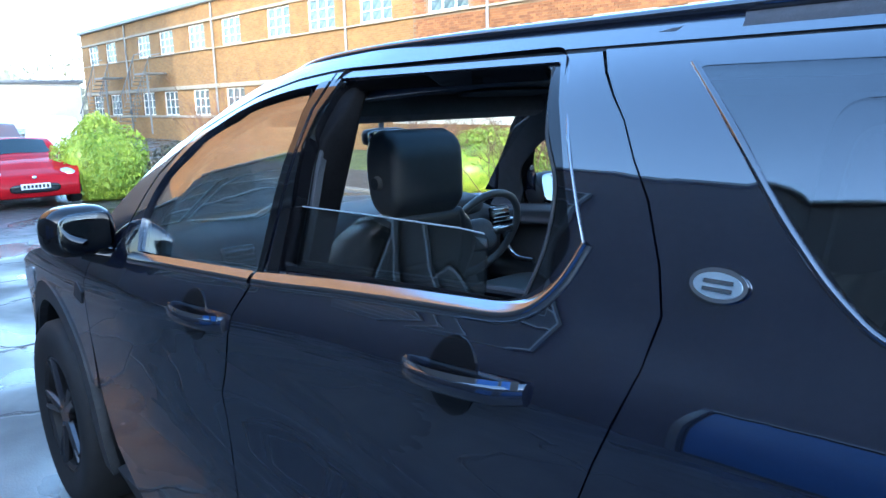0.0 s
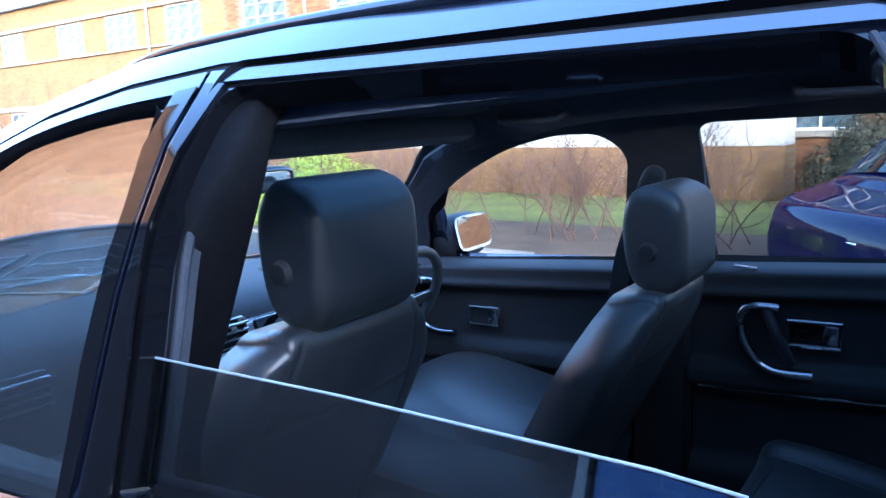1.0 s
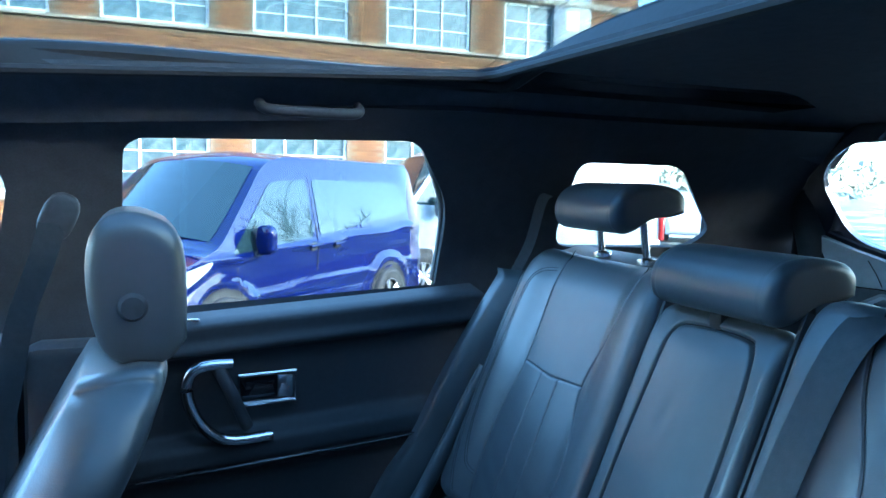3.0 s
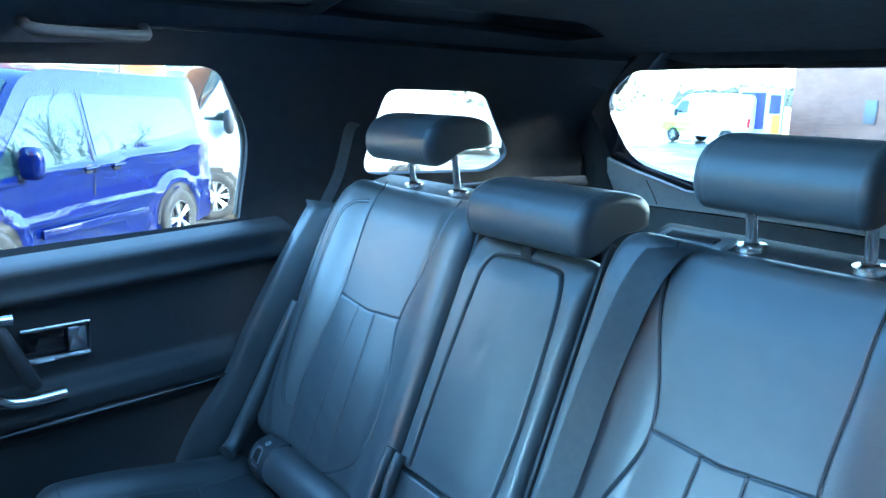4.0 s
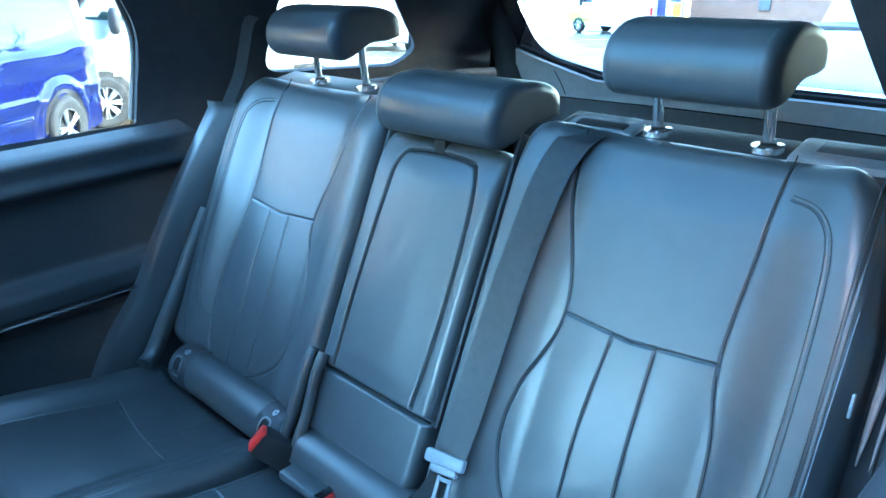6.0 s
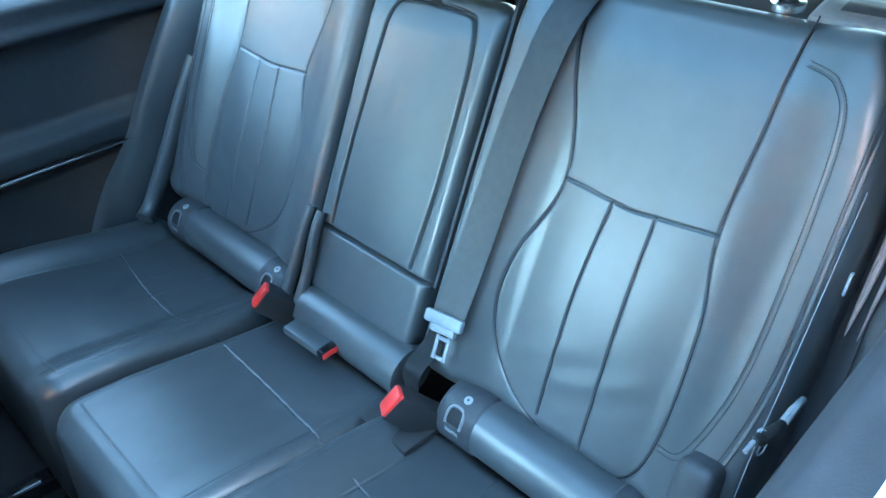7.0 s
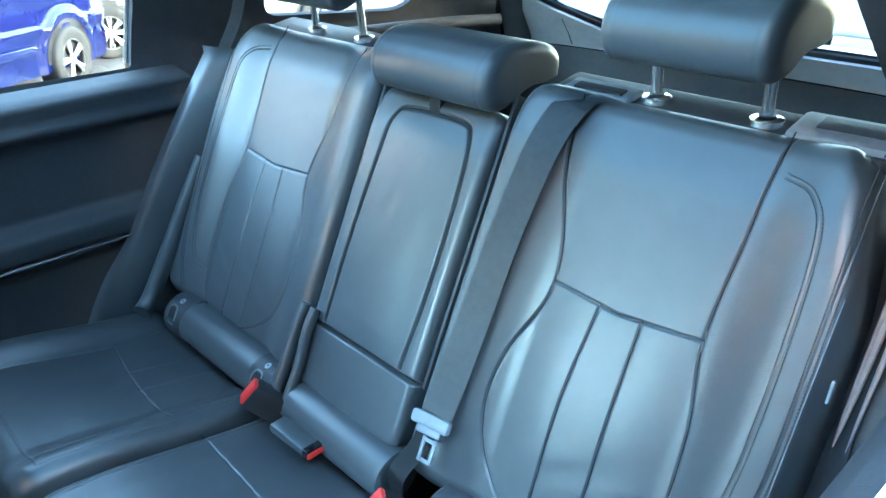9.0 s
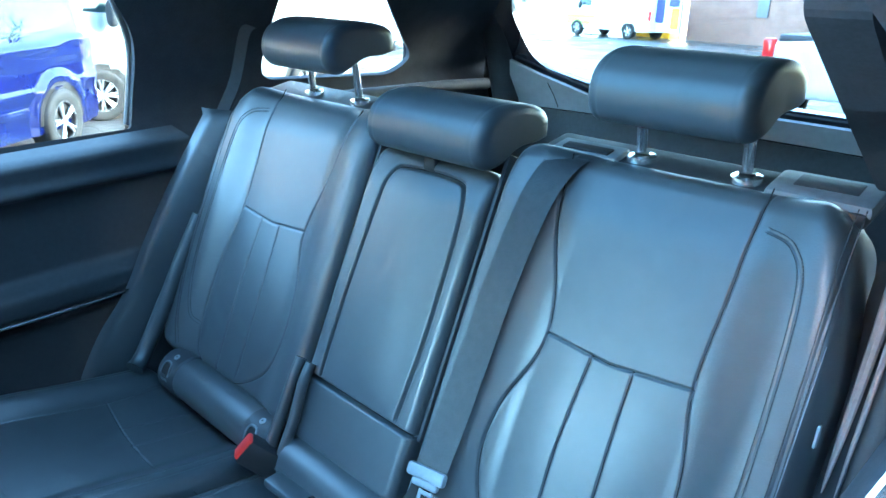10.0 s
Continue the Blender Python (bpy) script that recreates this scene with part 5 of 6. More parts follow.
ribbon("middle_belt", [bp3(-.246, 1.290, -.052), bp3(-.244, 1.302, -.030), bp3(-.242, 1.298, -.004), bp3(-.238, 1.272, .022), bp3(-.228, 1.22, .034), bp3(-.216, 1.11, .0365), bp3(-.211, 1.0, .0365), bp3(-.207, .905, .0375), bp3(-.205, .848, .042)], .054, (1, 0, .16), WEBBING, rear_bench, label="grey-black belt webbing")
tongue = part("belt_tongue", box(bp3(-.201, .836, .044), (.076, .012, .020), .005, pose(0, 0, 0, 30, 9, 0)), TONGUE_GREY, rear_bench, "grey belt tongue")
part("tongue_shoulder", box(bp3(-.205, .823, .045), (.050, .010, .012), .004, pose(0, 0, 0, 30, 9, 0)), TONGUE_GREY, tongue)
tp = Vector(bp3(-.212, .800, .047))
for dx in (-.011, .011):
    part("tongue_blade", box(tp + Vector((dx, 0, -dx * .15)), (.006, .003, .036), .001, pose(0, 0, 0, 30, 9, 0)), TONGUE_GREY, tongue)
for dz in (-.016, .014):
    part("tongue_blade", box(tp + Vector((-dz * .16, -dz * .35, dz)), (.024, .003, .006), .001, pose(0, 0, 0, 30, 9, 0)), TONGUE_GREY, tongue)
ribbon("lap_belt", [bp3(-.195, .83, .036), bp3(-.186, .79, .036), bp3(-.183, .745, .060), (-.185, .545, .690), (-.19, .555, .665)], .034, (1, 0, .1), RUBBER, rear_bench)


def buckle(c, turn, tilt):
    q = pose(0, 0, 0, tilt, 0, turn)
    b = part("buckle", box(Vector(c), (.036, .085, .050), .007, q), RUBBER, rear_bench, "black belt buckle with a red button")
    m = Matrix.Translation(c) @ q
    part("release_button", box(m @ Vector((-.002, .0405, .002)), (.028, .012, .044), .004, q), RED, b, "red release button")
    part("buckle_slot", box(m @ Vector((.0145, .0425, .002)), (.004, .003, .034), .001, q), RUBBER, b)
    part("buckle_strap", tube([m @ Vector((0, -.035, 0)), m @ Vector((-.004, -.075, -.012))], [.015, .012], 8), RUBBER, b)


buckle((.142, .570, .732), -33, 39)
buckle((-.212, .583, .732), -33, 39)
stalk = part("buckle_stalk", box((.045, .583, .724), (.090, .036, .017), .006, pose(0, 0, 0, 0, -4, 5)), LEATHER, rear_bench, "flat middle buckle with a red end")
part("stalk_end", box((-.002, .579, .721), (.014, .036, .017), .003, pose(0, 0, 0, 0, -4, 5)), GLOSS_BLACK, stalk)
part("release_button", box((-.0085, .5785, .7195), (.006, .033, .011), .002, pose(0, 0, 0, 0, -4, 5)), RED, stalk, "red release button")
# flat black slab in place of the shade in the buckle's pit
part("buckle_pit_shade", box((-.195, .585, .702), (.10, .09, .012), .004), RUBBER, rear_bench)
# outer belts of the bench
for s in (-1, 1):
    if s > 0:
        ribbon("outer_belt", [(.690, .225, 1.42), (.700, .238, 1.401), (.700, .266, 1.303), (.702, .304, 1.229), (.704, .372, 1.096), (.706, .452, .972), (.712, .470, .945)], .030, (.62, .55, .25), WEBBING, rear_bench, label="black belt webbing")
        front = spline([(.700, .318, 1.240), (.700, .421, 1.078), (.700, .487, .962), (.702, .540, .855), (.704, .608, .762), (.704, .660, .660), (.704, .672, .59)], 8)
        root = spline([(.640, .235, 1.235), (.650, .300, 1.070), (.654, .350, .930), (.656, .385, .83), (.658, .415, .73), (.660, .440, .66), (.660, .460, .59)], 8)
        P = []
        front[0].x += .02
        for p, q in zip(front, root):
            row = []
            for k in range(19):
                u = k / 18
                c = q.lerp(p, min(1.0, u / .86))
                row.append((c.x - .012 * math.sin(math.pi * min(1.0, u / .86)) ** .7 + (.030 * ((u - .86) / .14) ** 1.6 if u > .86 else 0), c.y + (.008 * math.sin(math.pi * .5 * (u - .86) / .14) if u > .86 else 0), c.z))
            P.append(row)
        grid_mesh("side_wing", np.array(P), LEATHER, rear_bench, "black leather wing beside the seat back")
    else:
        ribbon("outer_belt", [(s * .655, .185, 1.40), (s * .668, .215, 1.32), (s * .678, .30, 1.10), (s * .690, .40, .86), (s * .695, .46, .68)], .048, (0, .8, .25), WEBBING, rear_bench, label="black belt webbing")
        P = []
        for k in range(25):
            z = 1.24 - .68 * k / 24
            y = .230 + .40 * (1.24 - z)
            P.append([(s * (.640 + .085 * u), y + .030 * math.sin(2.6 * u), z) for u in np.linspace(0, 1, 9)])
        grid_mesh("side_wing", np.array(P), PLASTIC, rear_bench, "dark trim between the seat back and the door")
        part("side_cover", box((s * .612, .505, .762), (.048, .12, .21), .014, pose(0, 0, 0, 22, 4, 0), 3), PLASTIC, rear_bench, "black plastic side cover")
        part("release_cord", tube(spline([(s * .655, .416, 1.197), (s * .657, .472, 1.079), (s * .657, .509, .986), (s * .657, .523, .960), (s * .657, .545, .876), (s * .657, .570, .768), (s * .657, .585, .69)], 5), .0006, 5), GREY_TRIM, rear_bench, "thin pale cord")
        clip = part("cord_clip", tube(spline([(s * .658, .536, .966), (s * .659, .520, .960), (s * .660, .500, .953), (s * .661, .478, .948), (s * .662, .462, .950)], 4), [.004] * 3 + [.007] * 7 + [.0065] * 3 + [.005] * 3 + [.003], 10), RUBBER, rear_bench, "small dark grey clip")
        part("clip_pin", tube([(s * .657, .532, .966), (s * .657, .553, .964)], .0026, 8), TONGUE_GREY, clip, "pale end")
        part("clip_knob", tube([(s * .653, .512, .963), (s * .656, .512, .960)], [.003, .0055], 12), TONGUE_GREY, clip, "pale knob")
        part("clip_tail", tube(spline([(s * .662, .470, .950), (s * .663, .450, .956), (s * .663, .432, .955), (s * .663, .420, .950)], 4), [.005] * 5 + [.004] * 6 + [.002] * 2, 8), TONGUE_GREY, clip, "pale tail")
        part("clip_loop", tube(spline([(s * .659, .515, .952), (s * .660, .520, .938), (s * .661, .508, .934), (s * .661, .496, .944), (s * .662, .470, .942), (s * .662, .448, .946)], 4), .0010, 6), TONGUE_GREY, clip, "thin pale loop")
        part("belt_end", box((s * .668, .430, 1.108), (.003, .007, .024), .001, pose(0, 0, 0, 12, 0, 0)), TONGUE_GREY, rear_bench, "small pale plastic tag")
part("side_cover", tube(spline([bp3(.640, 1.02, .010), bp3(.640, .93, .022), bp3(.636, .83, .034), (.628, .560, .745), (.615, .590, .722)], 6), [.017] * 12 + [.018] * 12 + [.020], 12), LEATHER, rear_bench, "padded strip beside the seat back")
# folded leather flaps between the far seat back and the middle one
for x, y0, r in ((.152, .535, .011), (.124, .528, .010)):
    part("seat_flap", tube(spline([bp3(x, .88, .030), bp3(x - .002, .845, .036), (x - .004, y0 - .010, .800), (x - .006, y0 + .014, .752), (x - .004, y0 + .028, .716)], 5), r, 10), LEATHER, rear_bench, "folded leather flap")
ribbon("front_belt", [(.655, 1.160, 1.325), (.652, 1.178, 1.26), (.655, 1.214, 1.155), (.660, 1.240, 1.02), (.655, 1.262, .90), (.645, 1.290, .72)], .046, (-.25, .95, .12), WEBBING, suv, label="black belt webbing")
# seat runners on the floor
for x in (.17, .26, .35):
    part("seat_runner", box((x, .97, .435), (.035, .16, .035), .006), GLOSS_BLACK, rear_bench)

# ---- front seats ----
HR_PROF = [(-.075, 1.20), (-.070, 1.345), (-.02, 1.388), (.035, 1.384), (.062, 1.335), (.058, 1.24), (.03, 1.175), (-.04, 1.165)]


def front_seat(cx, y, label, dz=0.0):
    st = thing("front_seat", label, "car seat", pose(0, 0, dz), "front seats")
    def place(x, v, d):
        a = radians(27)
        return np.stack([x, y - .02 + (.53 - v) * math.sin(a) - d * math.cos(a), 1.175 - (.53 - v) * math.cos(a) + d * math.sin(a) * 0.3], -1)
    def depth(X, V):
        t = np.abs(X - cx)
        d = .055 - .02 * smooth(.40, .53, V)
        d = d + .015 * smooth(.2, .05, t)
        for k in (-1, 1):
            d = d + groove(X, V, [(cx + k * .175, -.1), (cx + k * .185, .30), (cx + k * .13, .50)], .003, .006)
        d = d + groove(X, V, [(cx - .18, .34), (cx + .18, .34)], .003, .006)
        return d
    bow = lambda u, V: -np.sign(u) * np.abs(u) * (.085 * smooth(.33, .55, V))
    soft_shell("seat_back", cx - .26, cx + .26, -.12, .53, depth, place, LEATHER, st, 90, 110, .055, .07, .10, "black leather front seat back", bow)
    hr = headrest(cx, .245, y + .0, 0, "headrest", HR_PROF, 52, st, "black leather front headrest", .74)
    for dx in (-.07, .07):
        part("headrest_post", tube([(cx + dx, y + .01, 1.12), (cx + dx, y, 1.22)], .007, 12), BRIGHT, hr, "chrome post")
    for k in (-1,):
        part("headrest_button", tube([(cx + k * .123, y, 1.255), (cx + k * .134, y, 1.255)], [.021, .016], 18), PLASTIC, hr)
    part("seat_cushion", pillow((cx, y + .50, .74), (.53, .52, .20), 4, pose(0, 0, 0, 8, 0, 0)), LEATHER, st, "black leather front cushion")
    part("seat_plinth", box((cx, y + .48, .53), (.42, .48, .26), .03), PLASTIC, st)
    return st


front_seat(.445, 1.030, "black leather driver's seat with piped edges", -.03)
front_seat(-.310, 1.30, "black leather passenger seat set further forward", .045)

# ---- dashboard ----
dash = part("dashboard", pillow((0, 2.16, .93), (1.50, .52, .36), 4), SOFT, suv, "black soft dashboard")
part("instrument_hood", pillow((.40, 2.05, 1.085), (.40, .28, .10), 3), SOFT, dash)
part("console_panel", box((0, 1.885, .88), (.30, .10, .34), .03, pose(0, 0, 0, -14, 0, 0)), ALLOY, dash, "silver console panel")
part("display", box((.075, 1.862, 1.005), (.19, .02, .105), .008, pose(0, 0, 0, -14, 0, 0)), GLOSS_BLACK, dash, "dark display")
for x in (-.118, -.037, .044):
    dial = part("dial", tube([(x, 1.86, .895), (x, 1.822, .889)], [.027, .025], 24), STEEL, dash, "round heater dial")
    part("dial_face", tube([(x, 1.823, .889), (x, 1.8205, .8888)], .019, 20), GLOSS_BLACK, dial)
for k in range(5):
    part("button", box((-.125 + k * .042, 1.838, .945), (.034, .012, .016), .003, pose(0, 0, 0, -14, 0, 0)), GLOSS_BLACK, dash, "row of dark buttons")
part("console", box((0, 1.45, .70), (.24, .90, .24), .03), PLASTIC, suv)
part("gear_selector", tube([(.02, 1.62, .82), (.02, 1.62, .86)], .035, 20), STEEL, suv)
for x in (-.55, -.095, .235, .62):
    v = part("air_vent", box((x, 1.875 if abs(x) < .3 else 1.905, 1.035), (.11, .02, .075), .01, pose(0, 0, 0, -10, 0, 0)), GLOSS_BLACK, dash)
    for k in range(4):
        part("vent_slat", box((x, 1.862 if abs(x) < .3 else 1.892, 1.010 + k * .017), (.098, .012, .005), .001), STEEL, v)
steer = part("steering_wheel", tube([(.40 + .18 * math.cos(a), 1.78 - .18 * math.sin(a) * .42, 1.0 + .18 * math.sin(a) * .9) for a in [2 * math.pi * k / 40 for k in range(40)]], .015, 10, True), LEATHER, suv, "black leather steering wheel")
part("wheel_boss", pillow((.40, 1.80, .99), (.16, .06, .13), 3, pose(0, 0, 0, -25, 0, 0)), PLASTIC, steer)
for dx in (-1, 1):
    part("wheel_spoke", box((.40 + dx * .12, 1.785, 1.0), (.11, .02, .03), .006), STEEL, steer, "silver spoke")
rm = part("interior_mirror", pillow((-.068, 1.755, 1.395), (.18, .035, .058), 4), PLASTIC, suv, "interior mirror")
part("mirror_glass", pillow((-.068, 1.736, 1.395), (.166, .006, .046), 4), BRIGHT, rm)
part("mirror_stem", tube([(-.068, 1.775, 1.405), (-.045, 1.80, 1.50)], .010, 8), PLASTIC, rm)
for s in (-1, 1):
    part("sun_visor", pillow((s * .33, 1.585, 1.527), (.40, .16, .014), 4, pose(0, 0, 0, -10, 0, 0)), HEADLINING, suv)


# ---- other vehicles ----
def vehicle(name, label, m, outline, half, waist, lean, paint, wheels, r=.32, windows=(), front=None, cap=ALLOY, group="", spokes=5, step=.12, crease=None):
    """A car or van: a side outline (y, z), upright to the waist, leaning in above it, with its wheels, panes and lamps."""
    v = thing(name, label, "van" if "van" in name else "car", m, group)
    def wd(y, z):
        e = max(abs(y - (y0 + y1) / 2) - (y1 - y0) * .38, 0) / ((y1 - y0) * .12)
        return half - .05 * abs(z - .7) ** 2 - (lean * (z - waist) if z > waist else 0) - .10 * e ** 2 + (crease(y, z) if crease else 0)
    y0, y1 = min(p[0] for p in outline), max(p[0] for p in outline)
    o = resample(outline, step)
    rows = []
    for (y, z) in o + o[:1]:
        w = wd(y, z)
        bulge = .05
        rows.append([(w * k, y + (.04 * (1 - k * k) * (1 if y > (y0 + y1) / 2 else -1)), z + bulge * (1 - k ** 2) * (1 if z > waist else 0)) for k in (-1, -.97, -.85, -.5, 0, .5, .85, .97, 1)])
    body = grid_mesh("body", np.array(rows), paint, v)
    for s in (-1, 1):
        sheet("body_side", outline, lambda y, z, s=s: (s * wd(y, z), y, z), paint, v, (), step, .02, flip=s < 0)
        for (wo, what) in windows:
            sheet("window" if what is DARK_GLASS else "side_trim", wo, lambda y, z, s=s: (s * (wd(y, z) + .006), y, z), what, v, (), step, .008, flip=s < 0)
        for yy in wheels:
            wheel(v, s * (half - .065), yy, r, .21, s, cap, spokes)
            # no arch is cut: a black half-disc on the skin gives its shade
            lip = arch(yy, r * 1.22, 0, 180, 14, r) 
            sheet("arch_shade", lip, lambda y, z, s=s: (s * (wd(y, z) + .003), y, z), RUBBER, v, (), .08, .006, flip=s < 0)
    if front:
        front(v, wd)
    return v


def strip(name, v, pts, half, material, label="", thick=.01):
    """A pane or plate across a vehicle along points (y, z), half wide (one per point)."""
    P = np.array([[(h * k, y + .05 * (1 - k * k), z + .012 + .05 * (1 - k * k)) for k in np.linspace(-1, 1, 11)] for (y, z), h in zip(pts, half)])
    return grid_mesh(name, P, material, v, label)


def van_front(v, wd):
    strip("windscreen", v, [(1.175, 1.085), (.95, 1.305), (.73, 1.525), (.53, 1.725)], [.78, .76, .72, .68], DARK_GLASS, "dark windscreen", )
    part("grille", box((0, 1.915, .60), (1.15, .06, .20), .03), GLOSS_BLACK, v, "black grille")
    for z in (.66, .58):
        part("grille_bar", box((0, 1.955, z), (.98, .03, .024), .008), BRIGHT, v, "chrome grille bar")
    part("number_plate", box((0, 1.985, .44), (.52, .012, .11), .004), WHITE, v, "white number plate with bars")
    for s in (-1, 1):
        sheet("head_lamp", rounded([(1.86, .66), (1.87, .75), (1.64, .875), (1.30, .955), (1.32, .89), (1.54, .76)], .03), lambda y, z, s=s: (s * (wd(y, z) + .008), y, z), LAMP, v, (), .06, .02, flip=s < 0, label="clear head lamp")
        mr = part("door_mirror", pillow((s * 1.02, .74, 1.10), (.20, .12, .26), 3.2), VAN_BLUE, v, "blue door mirror")
        part("mirror_foot", box((s * .90, .76, .985), (.14, .06, .05), .02), PLASTIC, mr)
        for yy in (.02, -.38):
            hd = part("door_handle", tube([(s * .958, yy, .99), (s * .968, yy - .16, 1.0)], .016, 8), VAN_BLUE, v)
            part("handle_cup", pillow((s * .93, yy - .09, .985), (.02, .12, .085), 2.4), RUBBER, hd)
        part("side_moulding", box((s * .945, -.17, .50), (.025, 1.50, .08), .01), VAN_BLUE, v)
        part("tail_lamp", box((s * .72, -2.41, 1.05), (.10, .03, .36), .012), TAIL_RED, v, "red tail lamp")
        for yy, z0, z1 in ((-.15, .32, 1.66), (.98, .40, 1.02)):
            sheet("door_gap", [(yy - .005, z0), (yy + .005, z0), (yy + .005, z1), (yy - .005, z1)], lambda y, z, s=s: (s * (wd(y, z) + .0035), y, z), RUBBER, v, (), .2, .004, flip=s < 0)
    part("roof_seam", box((0, .22, 1.80), (1.3, .01, .006)), RUBBER, v)


VAN_OUT = rounded([(-2.42, .35), (-2.40, 1.0), (-2.33, 1.70), (-2.22, 1.82), (.18, 1.84), (.48, 1.76), (1.18, 1.06), (1.38, .99), (1.84, .86), (1.93, .74), (1.97, .40), (1.90, .25), (-2.35, .25)], [.05, .05, .10, .12, .2, .15, .1, .15, .15, .1, .08, .05, .05])
VAN_WIN = [(rounded([(1.06, .985), (.44, 1.60), (-.10, 1.63), (-.10, 1.075)], [.05, .06, .04, .06]), DARK_GLASS),
           (rounded([(-.20, 1.09), (-.20, 1.63), (-1.86, 1.60), (-2.00, 1.30), (-1.75, 1.24)], .05), DARK_GLASS),
           ]
# nose towards the dark car's front, at an angle
blue_van = vehicle("blue_van", "deep blue compact panel van with dark windows, parked beside the hedge", pose(7.04, .08, ground_z(7.0), 0, 0, 41), VAN_OUT, .92, 1.02, .16, VAN_BLUE, (1.17, -1.49), .325, VAN_WIN, van_front, ALLOY, step=.05, crease=lambda y, z: .022 * math.exp(-((z - 1.00 + .045 * y) / .035) ** 2) + .020 * math.exp(-((z - .62 + .03 * y) / .045) ** 2) - .015 * math.exp(-((z - .80 + .04 * y) / .08) ** 2) + .03 * math.exp(-((math.hypot(y - 1.17, z - .33) - .44) / .05) ** 2) + .03 * math.exp(-((math.hypot(y + 1.49, z - .33) - .44) / .05) ** 2))

BIG_OUT = rounded([(-2.75, .40), (-2.75, 2.1), (-2.6, 2.28), (.9, 2.30), (1.30, 2.15), (1.85, 1.45), (2.45, 1.22), (2.62, .85), (2.62, .35), (-2.7, .35)], [.05, .1, .15, .3, .25, .15, .15, .1, .08, .05])
def big_front(v, wd):
    strip("windscreen", v, [(1.84, 1.475), (1.60, 1.79), (1.36, 2.09)], [.90, .87, .83], DARK_GLASS, "dark windscreen")
    for s in (-1, 1):
        part("head_lamp", pillow((s * .78, 2.42, 1.0), (.28, .34, .28), 3), LAMP, v)
        part("tail_lamp", box((s * .90, -2.74, 1.05), (.14, .08, .42), .03), TAIL_RED, v, "red tail lamp")
        part("door_mirror", pillow((s * 1.12, 1.45, 1.40), (.20, .12, .34), 3), PLASTIC, v)
        part("side_moulding", box((s * 1.0, -.3, .74), (.03, 3.6, .10), .01), VAN_WHITE, v)
        part("slide_rail", box((s * .985, -1.5, 1.22), (.02, 1.7, .03), .005), RUBBER, v)
white_van = vehicle("white_van", "high-sided panel van, paint darkened for its shade, parked behind the blue van", pose(10.65, -4.6, ground_z(10.6), 0, 0, 0), BIG_OUT, 1.0, 1.3, .09, VAN_SHADED, (1.65, -1.65), .345, [(rounded([(1.78, 1.42), (1.36, 1.98), (.86, 1.98), (.86, 1.38)], .05), DARK_GLASS)], big_front, ALLOY, spokes=8)

RED_OUT = rounded([(-1.95, .30), (-1.98, .70), (-1.75, .90), (-1.1, .93), (-.75, 1.22), (-.1, 1.24), (.42, .92), (1.25, .80), (1.88, .62), (1.98, .42), (1.92, .22), (-1.9, .22)], [.05, .1, .15, .15, .2, .25, .15, .3, .2, .08, .05, .05])
def red_front(v, wd):
    strip("windscreen", v, [(.42, .93), (.20, 1.065), (-.02, 1.20)], [.66, .62, .58], DARK_GLASS, "dark windscreen")
    part("grille", pillow((0, 1.99, .40), (.86, .06, .17), 3.5), GLOSS_BLACK, v, "black grille mouth")
    p = part("number_plate", box((0, 2.04, .44), (.50, .012, .105), .004), WHITE, v, "white number plate")
    for k in range(7):
        part("plate_bar", box((-.20 + k * .065, 2.048, .44), (.04, .004, .06)), RUBBER, p)
    part("nose_badge", pillow((0, 1.975, .60), (.09, .03, .06), 2.5), CHROME, v, "chrome oval")
    for s in (-1, 1):
        part("head_lamp", pillow((s * .64, 1.72, .64), (.26, .30, .13), 2.6, pose(0, 0, 0, -20, 0, s * -30)), LAMP, v, "clear head lamp")
        part("fog_lamp", pillow((s * .68, 1.90, .40), (.12, .10, .09), 2.5), LAMP, v)
        part("door_mirror", pillow((s * .90, .42, .95), (.17, .11, .12), 2.6), CAR_RED, v)
red_car = vehicle("red_car", "red two-seat sports car facing the camera on wet tarmac", pose(1.95, 17.3, ground_z(1.9, 17), 0, 0, 177), RED_OUT, .86, .75, .30, CAR_RED, (1.2, -1.13), .30, [(rounded([(.30, .93), (-.08, 1.16), (-.70, 1.16), (-.95, .94)], .05), DARK_GLASS)], red_front, ALLOY)

PICK_OUT = rounded([(-2.6, .55), (-2.62, 1.05), (-.95, 1.08), (-.80, 1.70), (-.3, 1.80), (.6, 1.80), (1.15, 1.18), (2.3, 1.08), (2.55, .85), (2.55, .45), (-2.55, .45)], [.05, .06, .05, .15, .2, .25, .15, .2, .1, .05, .05])
def pick_front(v, wd):
    for s in (-1, 1):
        part("tail_lamp", box((s * .84, -2.60, .92), (.14, .10, .36), .03), TAIL_RED, v, "red tail lamp")
    part("rear_window", box((0, -.90, 1.45), (1.2, .02, .40), .01, pose(0, 0, 0, 12, 0, 0)), DARK_GLASS, v)
    part("bed_cover", box((0, -1.75, 1.10), (1.55, 1.6, .10), .03), PLASTIC, v, "dark load-bed cover")
pickup = vehicle("white_pickup_car", "white pickup with dark windows seen through the rear screen", pose(2.15, -10.65, ground_z(2.1), 0, 0, 181), PICK_OUT, .93, 1.05, .22, VAN_WHITE, (1.6, -1.55), .38, [(rounded([(1.02, 1.20), (.55, 1.66), (-.70, 1.66), (-.78, 1.16)], .05), DARK_GLASS)], pick_front, ALLOY)
